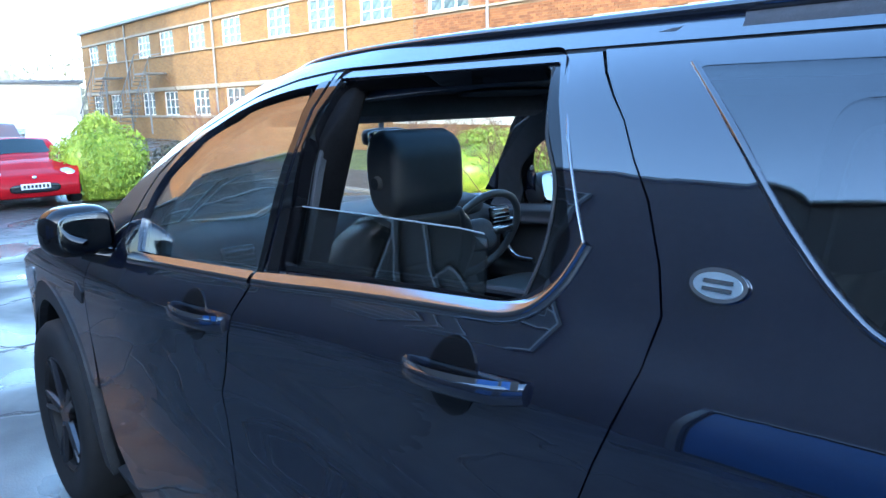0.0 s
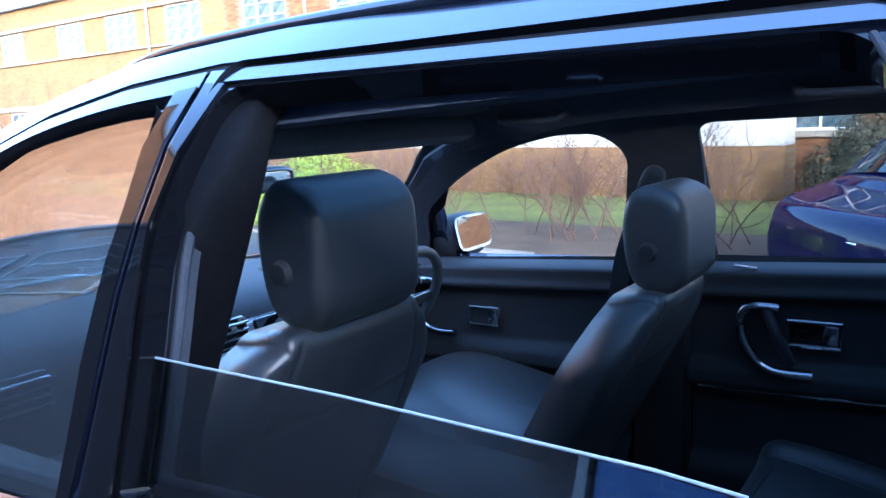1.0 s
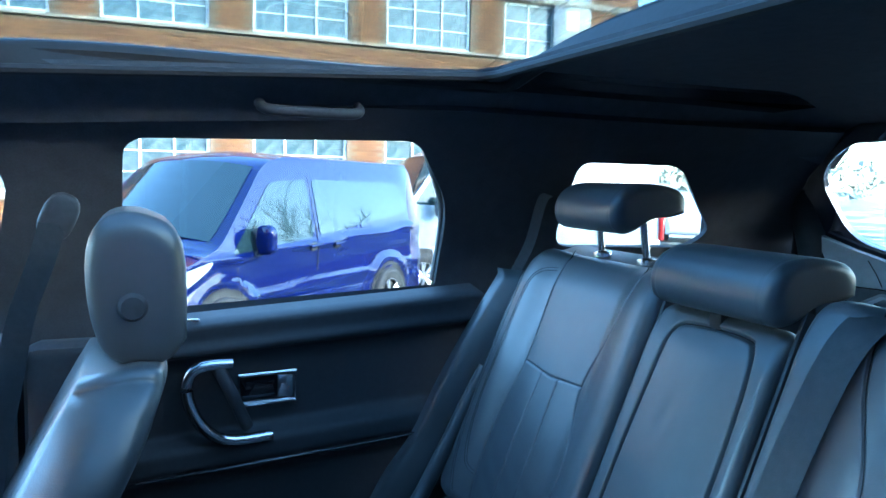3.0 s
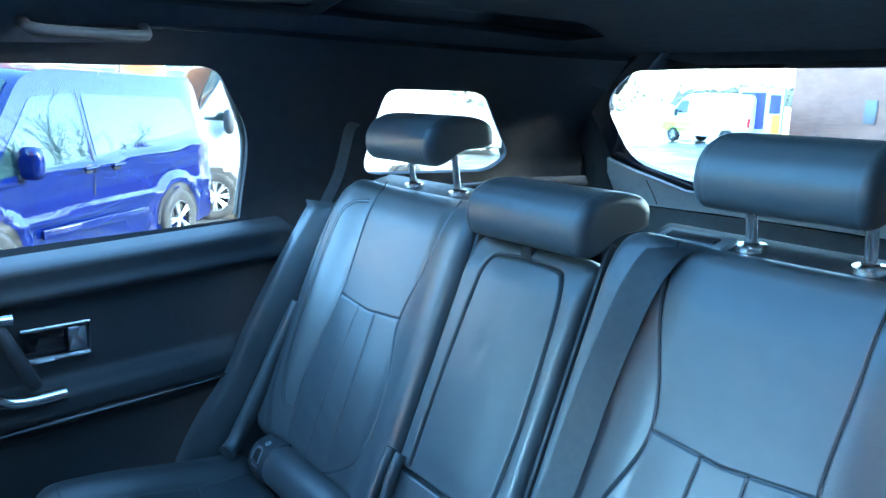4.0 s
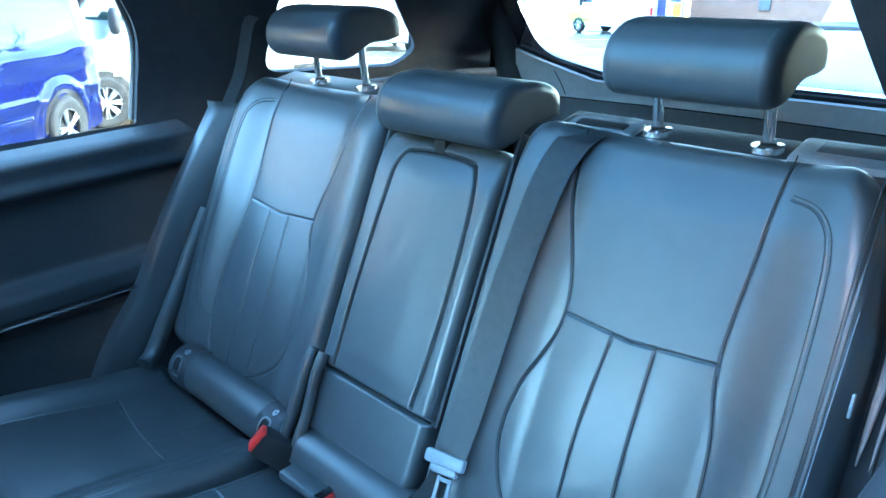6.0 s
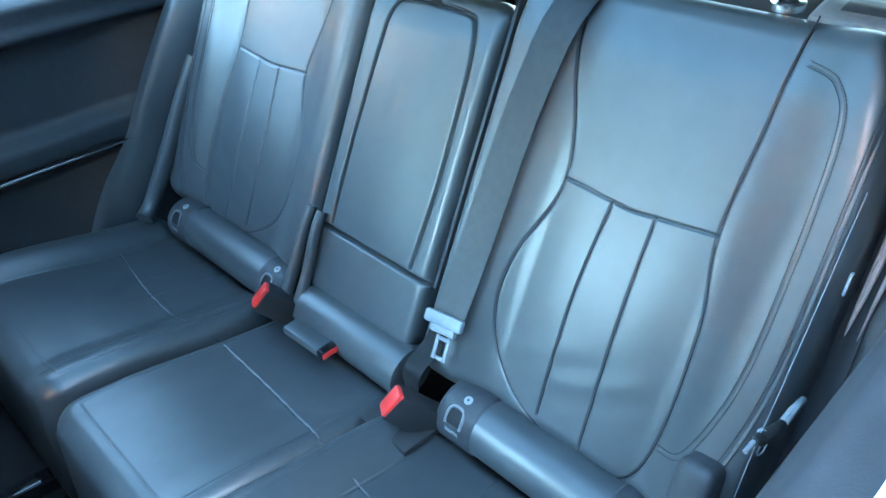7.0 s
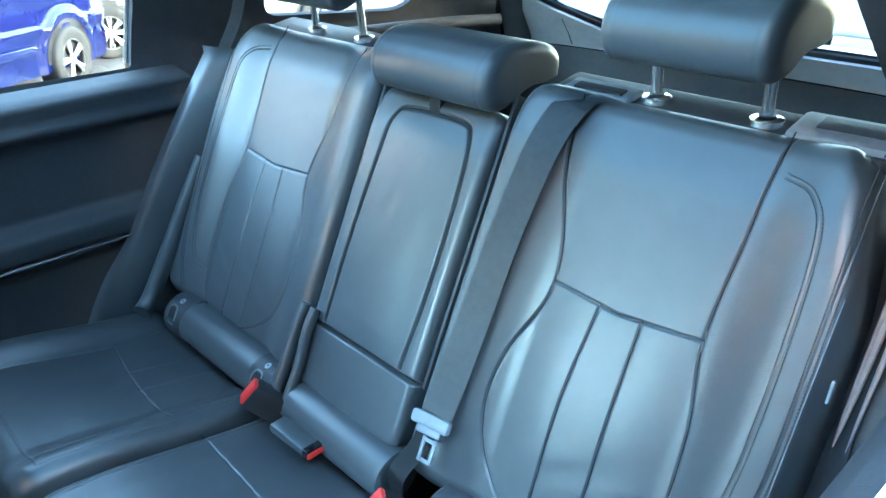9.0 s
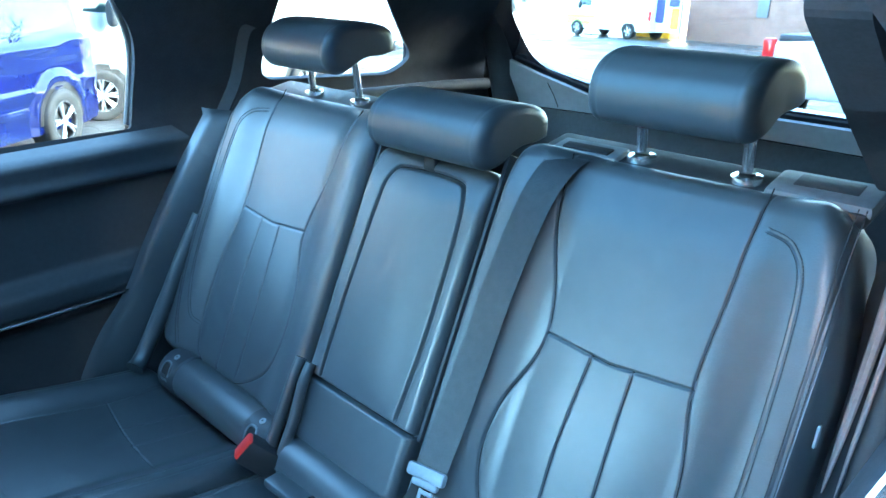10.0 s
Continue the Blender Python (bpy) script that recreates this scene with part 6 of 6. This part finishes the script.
vehicle("livery_van", "white van with lime livery on its nose, far across the yard", pose(20.2, -31.6, ground_z(22), 0, 0, -100), BIG_OUT, 1.0, 1.3, .09, VAN_WHITE, (1.65, -1.65), .345, [(rounded([(1.78, 1.42), (1.36, 1.98), (.86, 1.98), (.86, 1.38)], .05), DARK_GLASS), ([(2.5, .5), (2.5, .95), (.4, .95), (.9, .5)], LIME)], big_front, ALLOY)
for (x, y, a, paint, nm) in ((3.3, 27.0, 172, mat("brown_paint", (.10, .05, .03), .3, .2, .1, 3, coat=1), "brown"), (5.3, 27.6, 168, VAN_WHITE, "white"), (-6.5, 30.0, 175, mat("grey_paint", (.2, .21, .22), .3, .3, .1, 3, coat=1), "grey"), (19.5, -16.0, 60, VAN_WHITE, "white")):
    vehicle("parked_car", nm + " hatchback parked far across the yard", pose(x, y, ground_z(x, y), 0, 0, a), rounded([(-2.0, .3), (-2.0, .9), (-1.6, 1.35), (-1.2, 1.48), (.1, 1.46), (.95, .98), (1.8, .82), (2.0, .5), (1.95, .25), (-1.95, .25)], .15), .86, .9, .25, paint, (1.25, -1.25), .31, [(rounded([(.80, .98), (.1, 1.36), (-1.2, 1.38), (-1.55, 1.0)], .06), DARK_GLASS)], None, ALLOY, "far parked cars")

# ---- brick office building ----
XF = 15.0
office = thing("office_building", "two-storey orange brick office building with white windows and flat roof", "building")
YL, YR, TOP = 57.0, -10.5, 6.45
up = [-7.83, -5.02, -2.21, .60, 3.41, 6.22, 9.03, 11.84, 14.65, 18.5, 22.4, 26.0, 29.4, 33.9, 37.8, 41.8, 45.2, 51.0, 54.5]
lows = up
WINS = [(yy, 4.28, 1.97, 1.22) for yy in up] + [(yy, .98, 1.97, 1.30) for yy in lows]
holes = [[(yy - w / 2, z), (yy + w / 2, z), (yy + w / 2, z + h), (yy - w / 2, z + h)] for yy, z, w, h in WINS]
YB = 20.25                                  # bricks are laid singly up to here
near = [h for h in holes if h[0][0] < YB]
wall = sheet("wall", [(YR, -.6), (YB, -.6), (YB, TOP), (YR, TOP)], lambda y, z: (XF, y, z), MORTAR, office, near, 1.4, .3, flip=True)
sheet("wall", [(YB, -.6), (YL, -.6), (YL, TOP), (YB, TOP)], lambda y, z: (XF, y, z), BRICK, office, [h for h in holes if h[0][0] > YB], 1.4, .3, flip=True)
part("end_wall", box((XF + 5, YR + .15, TOP / 2), (9.4, .3, TOP)), BRICK_X, office)
part("end_wall", box((XF + 5, YL - .15, TOP / 2), (9.4, .3, TOP)), BRICK_X, office)
part("roof", box((XF + 5, (YL + YR) / 2, TOP + .05), (10.4, YL - YR + .5, .22), .02), GREY_STEEL, office, "flat roof with dark eaves")
part("interior_back", box((XF + 2.2, (YL + YR) / 2, TOP / 2), (.1, YL - YR - 1, TOP - .4)), RENDER_WHITE, office)
part("interior_floor", box((XF + 1.2, (YL + YR) / 2, 3.4), (2.0, YL - YR - 1, .3)), RENDER_WHITE, office)
for z, h in ((4.20, .06), (5.52, .12), (2.32, .20), (.86, .12)):
    part("concrete_band", box((XF - .035, (YL + YR) / 2, z + h / 2), (.13, YL - YR - .1, h), .01), CONCRETE, office, "pale concrete band")


def shared(name, me, material, parent, at):
    ob = new(name, me)
    if not me.materials:
        me.materials.append(material)
    ob.parent = parent
    ob.matrix_basis = Matrix.Translation(at)
    return ob


def box_mesh(name, size):
    bm = box((0, 0, 0), size)
    me = bpy.data.meshes.new(name)
    bm.to_mesh(me)
    bm.free()
    return me


BAR_MESHES = {}


def office_window(yy, z, w, h):
    """An outer frame, two uprights, two glazing bars and nine panes."""
    x = XF + .10
    if h not in BAR_MESHES:
        BAR_MESHES[h] = (box_mesh("upright", (.06, .045, h - .1)), box_mesh("glazing_bar", (.046, w - .1, .028)), box_mesh("pane", (.01, (w - .2) / 3, (h - .15) / 3)))
    mu, ba, pa = BAR_MESHES[h]
    bm = bmesh.new()
    for k in (-.5, .5):
        add_box(bm, (x, yy + k * (w - .06), z + h / 2), (.07, .06, h))
    for k in (0, 1):
        add_box(bm, (x - .003, yy, z + .03 + k * (h - .06)), (.064, w - .13, .055))
    f = part("window", bm, FRAME_WHITE, office, "white steel-framed window", smooth=False)
    for k in (-1, 1):
        shared("upright", mu, FRAME_WHITE, f, (x, yy + k * (w - .06) / 6, z + h / 2))
        shared("glazing_bar", ba, FRAME_WHITE, f, (x, yy, z + h / 2 + k * (h - .06) / 6))
    for i in (-1, 0, 1):
        for j in (-1, 0, 1):
            shared("pane", pa, WINDOW_GLASS, f, (x + .012, yy + i * (w - .06) / 3, z + h / 2 + j * (h - .06) / 3))


for q in WINS:
    office_window(*q)
for yy in (4.65, 16.6, 24.2, 35.7, 48.0):
    part("downpipe", tube([(XF - .09, yy, 0), (XF - .09, yy, TOP - .1)], .05, 10), FRAME_WHITE if yy in (4.65,) else GREY_STEEL, office, "rainwater downpipe")
part("grey_pier", box((XF - .06, 5.05, TOP / 2), (.14, .55, TOP - .3), .02), SHADE_WALL, office)
part("notice_door", box((XF - .02, -8.6, 4.9), (.10, 1.0, 2.1), .01), GREY_STEEL, office, "grey upper door with a white notice")
part("notice", box((XF - .08, -8.6, 5.2), (.01, .35, .45)), WHITE, office)
# white rendered bay on the ground floor
part("white_bay", box((XF - .5, 11.9, 1.62), (1.0, 16.8, 1.76), .03), RENDER_WHITE, office, "white rendered bay")
part("brick_plinth", box((XF - .5, 11.9, .17), (1.03, 16.83, 1.14), .01), BRICK, office, "orange brick plinth under the bay")
for yy in (5.3, 7.2, 9.1, 11.0, 13.0, 15.0, 17.0, 19.0):
    part("bay_window", box((XF - 1.01, yy, 1.75), (.04, .85, .95), .01), WINDOW_GLASS, office)
# outside stairs at the far end
for (y0, nm) in ((47.0, "a"), (54.0, "b")):
    st = thing("outside_stairs", "grey steel outside stairs against the brick wall", "stairs", pose(XF - 1.2, y0, 0))
    for k in range(14):
        part("tread", box((.3, -k * .28, .22 + k * .22), (.9, .28, .04)), GREY_STEEL, st)
    part("landing", box((.4, -4.6, 3.25), (1.2, 1.6, .08)), GREY_STEEL, st)
    for x in (-.1, .75):
        part("handrail", tube([(x, .3, 1.1), (x, -3.8, 4.3), (x, -5.3, 4.3)], .03, 6), GREY_STEEL, st)
        for k in range(8):
            part("baluster", tube([(x, -k * .5, .25 + k * .39), (x, -k * .5, 1.25 + k * .39)], .02, 5), GREY_STEEL, st)
    part("landing_leg", tube([(0, -5.2, 0), (0, -5.2, 3.2)], .05, 6), GREY_STEEL, st)

# ---- lawn, hedge and shrubs in front of the building ----
bm = box((12.2, 14.0, -.36), (5.2, 24.0, .14), .04)
tagged(part("lawn", bm, LAWN), "lawn strip before the brick building", "lawn", kind="structure")
bm = box((7.0, 16.0, -.27), (.20, 22.0, .12), .02)
tagged(part("planting_bed", box((8.4, 14.0, -.32), (2.6, 24.0, .14), .03), EARTH), "bare brown earth bed", "flower bed", kind="structure")
tagged(part("kerb", bm, CONCRETE), "pale concrete kerb", "kerb", kind="structure")


def leaf_cloud(name, label, category, centres, count, size, material, seed, shape="leaf", squash=1.0, m=None):
    """Many small bent leaves spread over the skin of overlapping blobs."""
    rng = random.Random(seed)
    verts, faces = [], []
    tot = sum(r * r for _, r in centres)
    for c, r in centres:
        for _ in range(int(count * r * r / tot)):
            d = Vector((rng.gauss(0, 1), rng.gauss(0, 1), rng.gauss(0, 1))).normalized()
            if d.z < -.75:
                continue
            k = r * (1 - .35 * rng.random() ** 2) * (1 + .10 * noise.noise(d * 3 + Vector(c)))
            p = Vector(c) + Vector((d.x, d.y, d.z * squash)) * k
            if p.z < .03:
                continue
            q = (d + Vector((rng.gauss(0, .5), rng.gauss(0, .5), rng.gauss(0, .5) + .3))).to_track_quat("Z", "Y")
            a = q @ Matrix.Rotation(rng.random() * 6.28, 3, "Z").to_quaternion()
            L, W = size * rng.uniform(.7, 1.3), size * rng.uniform(.3, .45)
            s = len(verts)
            verts += [p + a @ Vector(v) for v in ((0, -L / 2, 0), (W / 2, 0, L * .08), (0, L / 2, 0), (-W / 2, 0, L * .08))]
            faces += [(s, s + 1, s + 2), (s, s + 2, s + 3)]
    ob = thing(name, label, category, m)
    mesh_object("foliage", verts, faces, material, ob, smooth=False)
    return ob


def twigs(parent, base, n, height, spread, seed, r=.012, levels=2):
    rng = random.Random(seed)
    bm = bmesh.new()
    def grow(p, d, L, rr, lev):
        pts, q = [p], p
        dd = d
        for k in range(4):
            dd = (dd + Vector((rng.gauss(0, .16), rng.gauss(0, .16), rng.gauss(0, .10) + .03))).normalized()
            q = q + dd * L / 4
            pts.append(q)
        add_tube(bm, pts, [rr * (1 - .16 * k) for k in range(5)], 4)
        if lev > 0:
            for k in range(4):
                i = rng.randint(1, 4)
                nd = (dd + Vector((rng.gauss(0, .6), rng.gauss(0, .6), rng.gauss(0, .4) + .2))).normalized()
                grow(pts[i], nd, L * rng.uniform(.4, .65), rr * .55, lev - 1)
    for _ in range(n):
        a = rng.random() * 6.28
        grow(Vector(base) + Vector((rng.gauss(0, spread * .25), rng.gauss(0, spread * .25), 0)), Vector((math.cos(a) * spread / height * .6, math.sin(a) * spread / height * .6, 1)).normalized(), height * rng.uniform(.6, .9), r, levels)
    return part("crown", bm, TWIG, parent)


laurel = leaf_cloud("laurel_bush", "rounded bright green laurel bush at the edge of the tarmac", "bush", [((0, 0, .9), 1.05), ((-.8, .3, .75), .8), ((.8, .2, .8), .9), ((.1, .5, 1.2), .8), ((-.35, -.3, .6), .7), ((.6, -.3, .6), .7)], 11000, .16, LAUREL, 3, m=pose(3.3, 16.1, ground_z(3.3, 16)) @ Matrix.Diagonal((.60, .60, .90, 1)))
part("core", pillow((0, .1, .75), (2.6, 1.7, 1.6), 2.4), LAUREL, laurel)
low = leaf_cloud("low_shrub", "dark green low shrub beside the laurel", "bush", [((0, 0, .3), .5), ((.5, .1, .3), .5), ((.9, -.1, .25), .4)], 4500, .08, SHRUB, 5, m=pose(4.30, 14.7, ground_z(4.3, 15) - .03) @ Matrix.Diagonal((1.2, 1.2, 1.5, 1)))
round_bush = leaf_cloud("round_bush", "low rounded bright green bush on the lawn edge", "bush", [((0, 0, .45), .85), ((-.7, .4, .35), .7), ((.75, -.2, .35), .65), ((.3, .5, .5), .7)], 9000, .10, LAUREL, 9, m=pose(8.95, 10.55, -.30) @ Matrix.Diagonal((1.15, 1.15, .98, 1)))
part("core", pillow((0, .1, .40), (2.0, 1.5, 1.1), 2.4), LAUREL, round_bush)
for k, (x, y, h, n) in enumerate(((6.4, 16.5, 1.7, 7), (8.6, 5.2, 1.5, 9), (8.4, 7.4, 1.5, 8), (8.8, 9.6, 1.5, 8), (8.5, 12.0, 1.5, 7), (7.8, 18.5, 1.8, 6), (8.6, 3.4, 1.4, 8))):
    sh = thing("bare_shrub", "leafless brown shrub on the lawn edge", "shrub", pose(x, y, -.27), "bare shrubs")
    twigs(sh, (0, 0, 0), n + 7, h * 1.12, 1.5, 20 + k, .011, 3)
# bare shrubs against the plinth
for k, (x, y, h, n) in enumerate(((13.2, 5.0, 1.25, 9), (13.1, 7.6, 1.3, 10), (13.3, 10.1, 1.2, 9), (13.1, 12.6, 1.3, 10), (13.3, 15.3, 1.25, 9), (13.2, 18.0, 1.3, 9))):
    sh = thing("bare_shrub", "leafless brown shrub before the brick plinth", "shrub", pose(x, y, -.32), "bare shrubs")
    twigs(sh, (0, 0, 0), n - 2, h, 1.8, 60 + k, .012, 3)
for k in range(5):
    hedge = leaf_cloud("beech_hedge", "bare hedge holding its brown winter leaves", "hedge", [((rx * .3, ry, .30 + .12 * rz), .62) for rx, ry, rz in ((0, -1.3, 1), (.5, -.65, 2), (-.4, 0, 1.4), (.4, .65, 2), (0, 1.3, 1))], 1300, .07, BEECH, 90 + k, m=pose(13.55, 5.2 + k * 3.1, -.32))
    twigs(hedge, (0, -.6, 0), 5, 1.25, 1.7, 120 + k, .011, 3)
    twigs(hedge, (0, .7, 0), 5, 1.2, 1.7, 140 + k, .011, 3)
dark_bush = leaf_cloud("evergreen_bush", "dark olive evergreen bush against the building", "bush", [((0, 0, .7), .75), ((.1, .6, .6), .6), ((0, -.5, .5), .55), ((.1, .2, 1.15), .55)], 9000, .09, SHRUB, 19, m=pose(13.2, 1.9, -.32))
part("core", pillow((0, .05, .65), (.9, 1.3, 1.2), 2.4), SHRUB, dark_bush)

# ---- the shaded building on the other side, and the yard behind ----
west = thing("west_building", "dark shaded workshop building facing the car's open window", "building")
part("wall", box((-8.0, -8.0, 2.8), (4.0, 46.0, 5.6), .03), SHADE_WALL, west)
part("roof", box((-8.0, -8.0, 5.68), (4.4, 46.4, .16), .03), GREY_STEEL, west)
for yy in (-1.4, 1.8):
    part("roller_door", box((-5.97, yy, 1.3), (.06, 2.3, 2.4), .01), DOOR_BLUE, west, "blue roller door")
    for k in (-1, 1):
        part("door_post", box((-5.95, yy + k * 1.25, 1.35), (.10, .10, 2.7), .01), DARK_STEEL, west)
    part("door_lintel", box((-5.95, yy, 2.62), (.10, 2.6, .10), .01), DARK_STEEL, west)
for yy in (6.6, 9.6, 12.6):
    w = part("upper_window", box((-5.97, yy, 3.95), (.06, 2.3, 1.5), .01), RUBBER, west, "wide upper window")
    for k in (-1, -.33, .33, 1):
        part("glazing_bar", box((-5.92, yy, 3.95 + k * .72), (.05, 2.36, .030)), GREY_STEEL, w)
    for k in (-1, 1):
        part("window_post", box((-5.92, yy + k * 1.16, 3.95), (.06, .035, 1.5)), GREY_STEEL, w)
# never in view: gives the front window its orange reflection
north = thing("north_building", "sunlit orange brick block ahead of the car", "building")
part("wall", box((-10.0, 31.2, 10.0), (24.4, 6.0, 20.0), .02), BRICK_X, north)
part("roof", box((-10.0, 31.2, 20.1), (24.8, 6.4, .2), .02), GREY_STEEL, north)
# added dark band, so low reflections in the car stay dark
part("dark_reflection_band", box((-10.0, 28.0, 3.7), (24.2, .30, 7.4), .02), SHADE_WALL, north, "dark band added below to darken the reflection")
# unseen block, added to keep lit brick out of the lower doors' reflections
annexe = thing("reflection_blocker", "low dark annexe added out of view to darken reflections", "building")
part("wall", box((-8.0, 21.5, 2.2), (4.0, 12.8, 4.4), .03), SHADE_WALL, annexe)
part("roof", box((-8.0, 21.5, 4.46), (4.4, 13.0, .14), .03), GREY_STEEL, annexe)

# far end of the yard seen through the rear screen
bw = thing("yard_wall", "old red brick gable wall across the yard", "wall")
part("wall", box((10.4, -33.5, 2.3), (14.0, .4, 5.4)), brick_mat("old_brick", (.36, .19, .13), (.24, .12, .09), (.36, .3, .25), axis="xz"), bw)
part("meter_box", box((13.9, -33.25, 1.3), (.5, .12, 1.0), .02), GREY_STEEL, bw, "grey meter cabinet")
bn = thing("banner", "blue and white vinyl banner on a frame", "banner", pose(17.4, -30.6, -.38))
part("cloth", box((0, 0, 1.5), (2.2, .03, 2.2), .005), WHITE, bn)
for (x, z, w, h) in ((.35, 1.6, 1.2, 1.6), (-.7, 1.9, .5, .8)):
    part("print", box((x, .02, z), (w, .006, h)), BANNER_BLUE, bn)
part("print", box((-.8, .024, 1.0), (.4, .006, .9)), YELLOW, bn)
for x in (-1.1, 1.1):
    part("post", tube([(x, 0, 0), (x, 0, 2.7)], .04, 8), GREY_STEEL, bn)
sk = thing("skip_box", "yellow and grey skip", "skip", pose(19.4, -34.0, -.38))
part("body", box((0, 0, .9), (2.4, 1.6, 1.8), .06), YELLOW, sk)
# distance: woods with the haze put into their colour, and low sheds
rng = random.Random(12)
woods = thing("far_woods", "pale hazy winter woods on the horizon", "trees", kind="stuff")
verts, faces = [], []
for (x0, y0, x1, y1, h) in ((-60, 150, 90, 170, 13), (70, -120, 10, -150, 7), (80, 60, 90, -110, 12)):
    L = math.hypot(x1 - x0, y1 - y0)
    for k in range(int(L * 14)):
        t = rng.random()
        px, py = x0 + (x1 - x0) * t + rng.gauss(0, 4), y0 + (y1 - y0) * t + rng.gauss(0, 4)
        r = rng.uniform(.5, 1.4)
        z = rng.uniform(0, h) * (.75 + .25 * math.sin(t * 30))
        for _ in range(5):
            q = Vector((rng.gauss(0, 1), rng.gauss(0, 1), rng.gauss(0, 1))).normalized() * r * .6
            s = len(verts)
            c = Vector((px, py, z)) + q
            verts += [c + Vector((rng.uniform(-r, r), rng.uniform(-r, r), rng.uniform(-r, r))) * .5 for _ in range(3)]
            faces.append((s, s + 1, s + 2))
for (x0, y0, x1, y1, h) in ((-60, 172, 95, 178, 9), (84, -118, 5, -156, 6)):
    rows = []
    for k in range(241):
        t = k / 240
        x, y = x0 + (x1 - x0) * t, y0 + (y1 - y0) * t
        top = h * (.75 + .45 * noise.noise(Vector((t * 9, h, 0))) + .22 * noise.noise(Vector((t * 42, h, 1))) + .12 * noise.noise(Vector((t * 130, h, 2))))
        rows.append([(x + noise.noise(Vector((t * 60, j, 5))) * 2, y + noise.noise(Vector((t * 70, j, 9))) * 2, -1 + (top + 1) * j / 6) for j in range(7)])
    s0 = len(verts)
    verts += [v for r in rows for v in r]
    faces += [(s0 + k * 7 + j, s0 + k * 7 + j + 1, s0 + (k + 1) * 7 + j + 1, s0 + (k + 1) * 7 + j) for k in range(240) for j in range(6)]
mesh_object("canopy", verts, faces, HAZE, woods, smooth=False)
shed = thing("grey_shed", "low grey shed far across the yard", "building")
part("wall", box((12.0, 66.0, 1.7), (9.0, 5.0, 3.4), .05), RENDER_WHITE, shed)
part("roof", box((12.0, 66.0, 3.5), (9.4, 5.4, .3), .05), GREY_STEEL, shed)
part("shed_door", box((9.5, 63.46, 1.4), (1.6, .05, 2.6)), GREY_STEEL, shed)
tree = thing("bare_tree", "tall leafless tree behind the yard wall", "tree", pose(9.0, -46.0, -.38))
part("trunk", tube([(0, 0, 0), (.1, 0, 2.5), (0, .1, 5.5)], [.45, .36, .28], 10), TWIG, tree)
twigs(tree, (0, 0, 3.0), 7, 9.0, 6.5, 77, .16, 3)

# ---- bricks of the facade ----
BANDS = ((4.19, 4.27), (5.51, 5.67), (2.31, 2.53), (.85, .99))
bl, bh, bd = .215, .065, .016
hidden_bay = lambda y, z: 3.5 < y < 20.3 and z < 2.5
quad = [(-bd, -bl / 2, -bh / 2), (-bd, bl / 2, -bh / 2), (-bd, bl / 2, bh / 2), (-bd, -bl / 2, bh / 2), (0, -bl / 2, -bh / 2), (0, bl / 2, -bh / 2), (0, bl / 2, bh / 2), (0, -bl / 2, bh / 2)]
quad_faces = ((3, 2, 1, 0), (0, 1, 5, 4), (1, 2, 6, 5), (2, 3, 7, 6), (3, 0, 4, 7))
brick_mesh = bpy.data.meshes.new("brick")
brick_mesh.from_pydata(quad, [], quad_faces)
brick_mesh.materials.append(BRICK_ONE)
verts, faces, singles = [], [], 0
rng = random.Random(31)
for row in range(-6, 86):
    z = row * .075 + .0375
    for k in range(int((YB - YR) / .225)):
        y = YR + .12 + k * .225 + (.1125 if row % 2 else 0)
        if y + .12 > YB or z > TOP - .05 or hidden_bay(y, z) or 4.72 < y < 5.38 or any(a - .04 < z < d + .04 for a, d in BANDS):
            continue
        if any(abs(y - wy) < ww / 2 + .11 and wz - .03 < z < wz + wh + .03 for wy, wz, ww, wh in WINS):
            continue
        if singles < 300 and 3.3 < z < 4.2 and -3.2 < y < 4.6:
            ob = shared("brick", brick_mesh, BRICK_ONE, wall, (XF + rng.uniform(0, .004), y, z))
            singles += 1
            continue
        s0, dx = len(verts), rng.uniform(0, .004)
        verts += [(XF + px + dx, y + py, z + pz) for px, py, pz in quad]
        faces += [tuple(s0 + i for i in f) for f in quad_faces]
tagged(mesh_object("brickwork", verts, faces, BRICK_MANY, wall, smooth=False), "orange bricks laid in courses", kind="stuff")
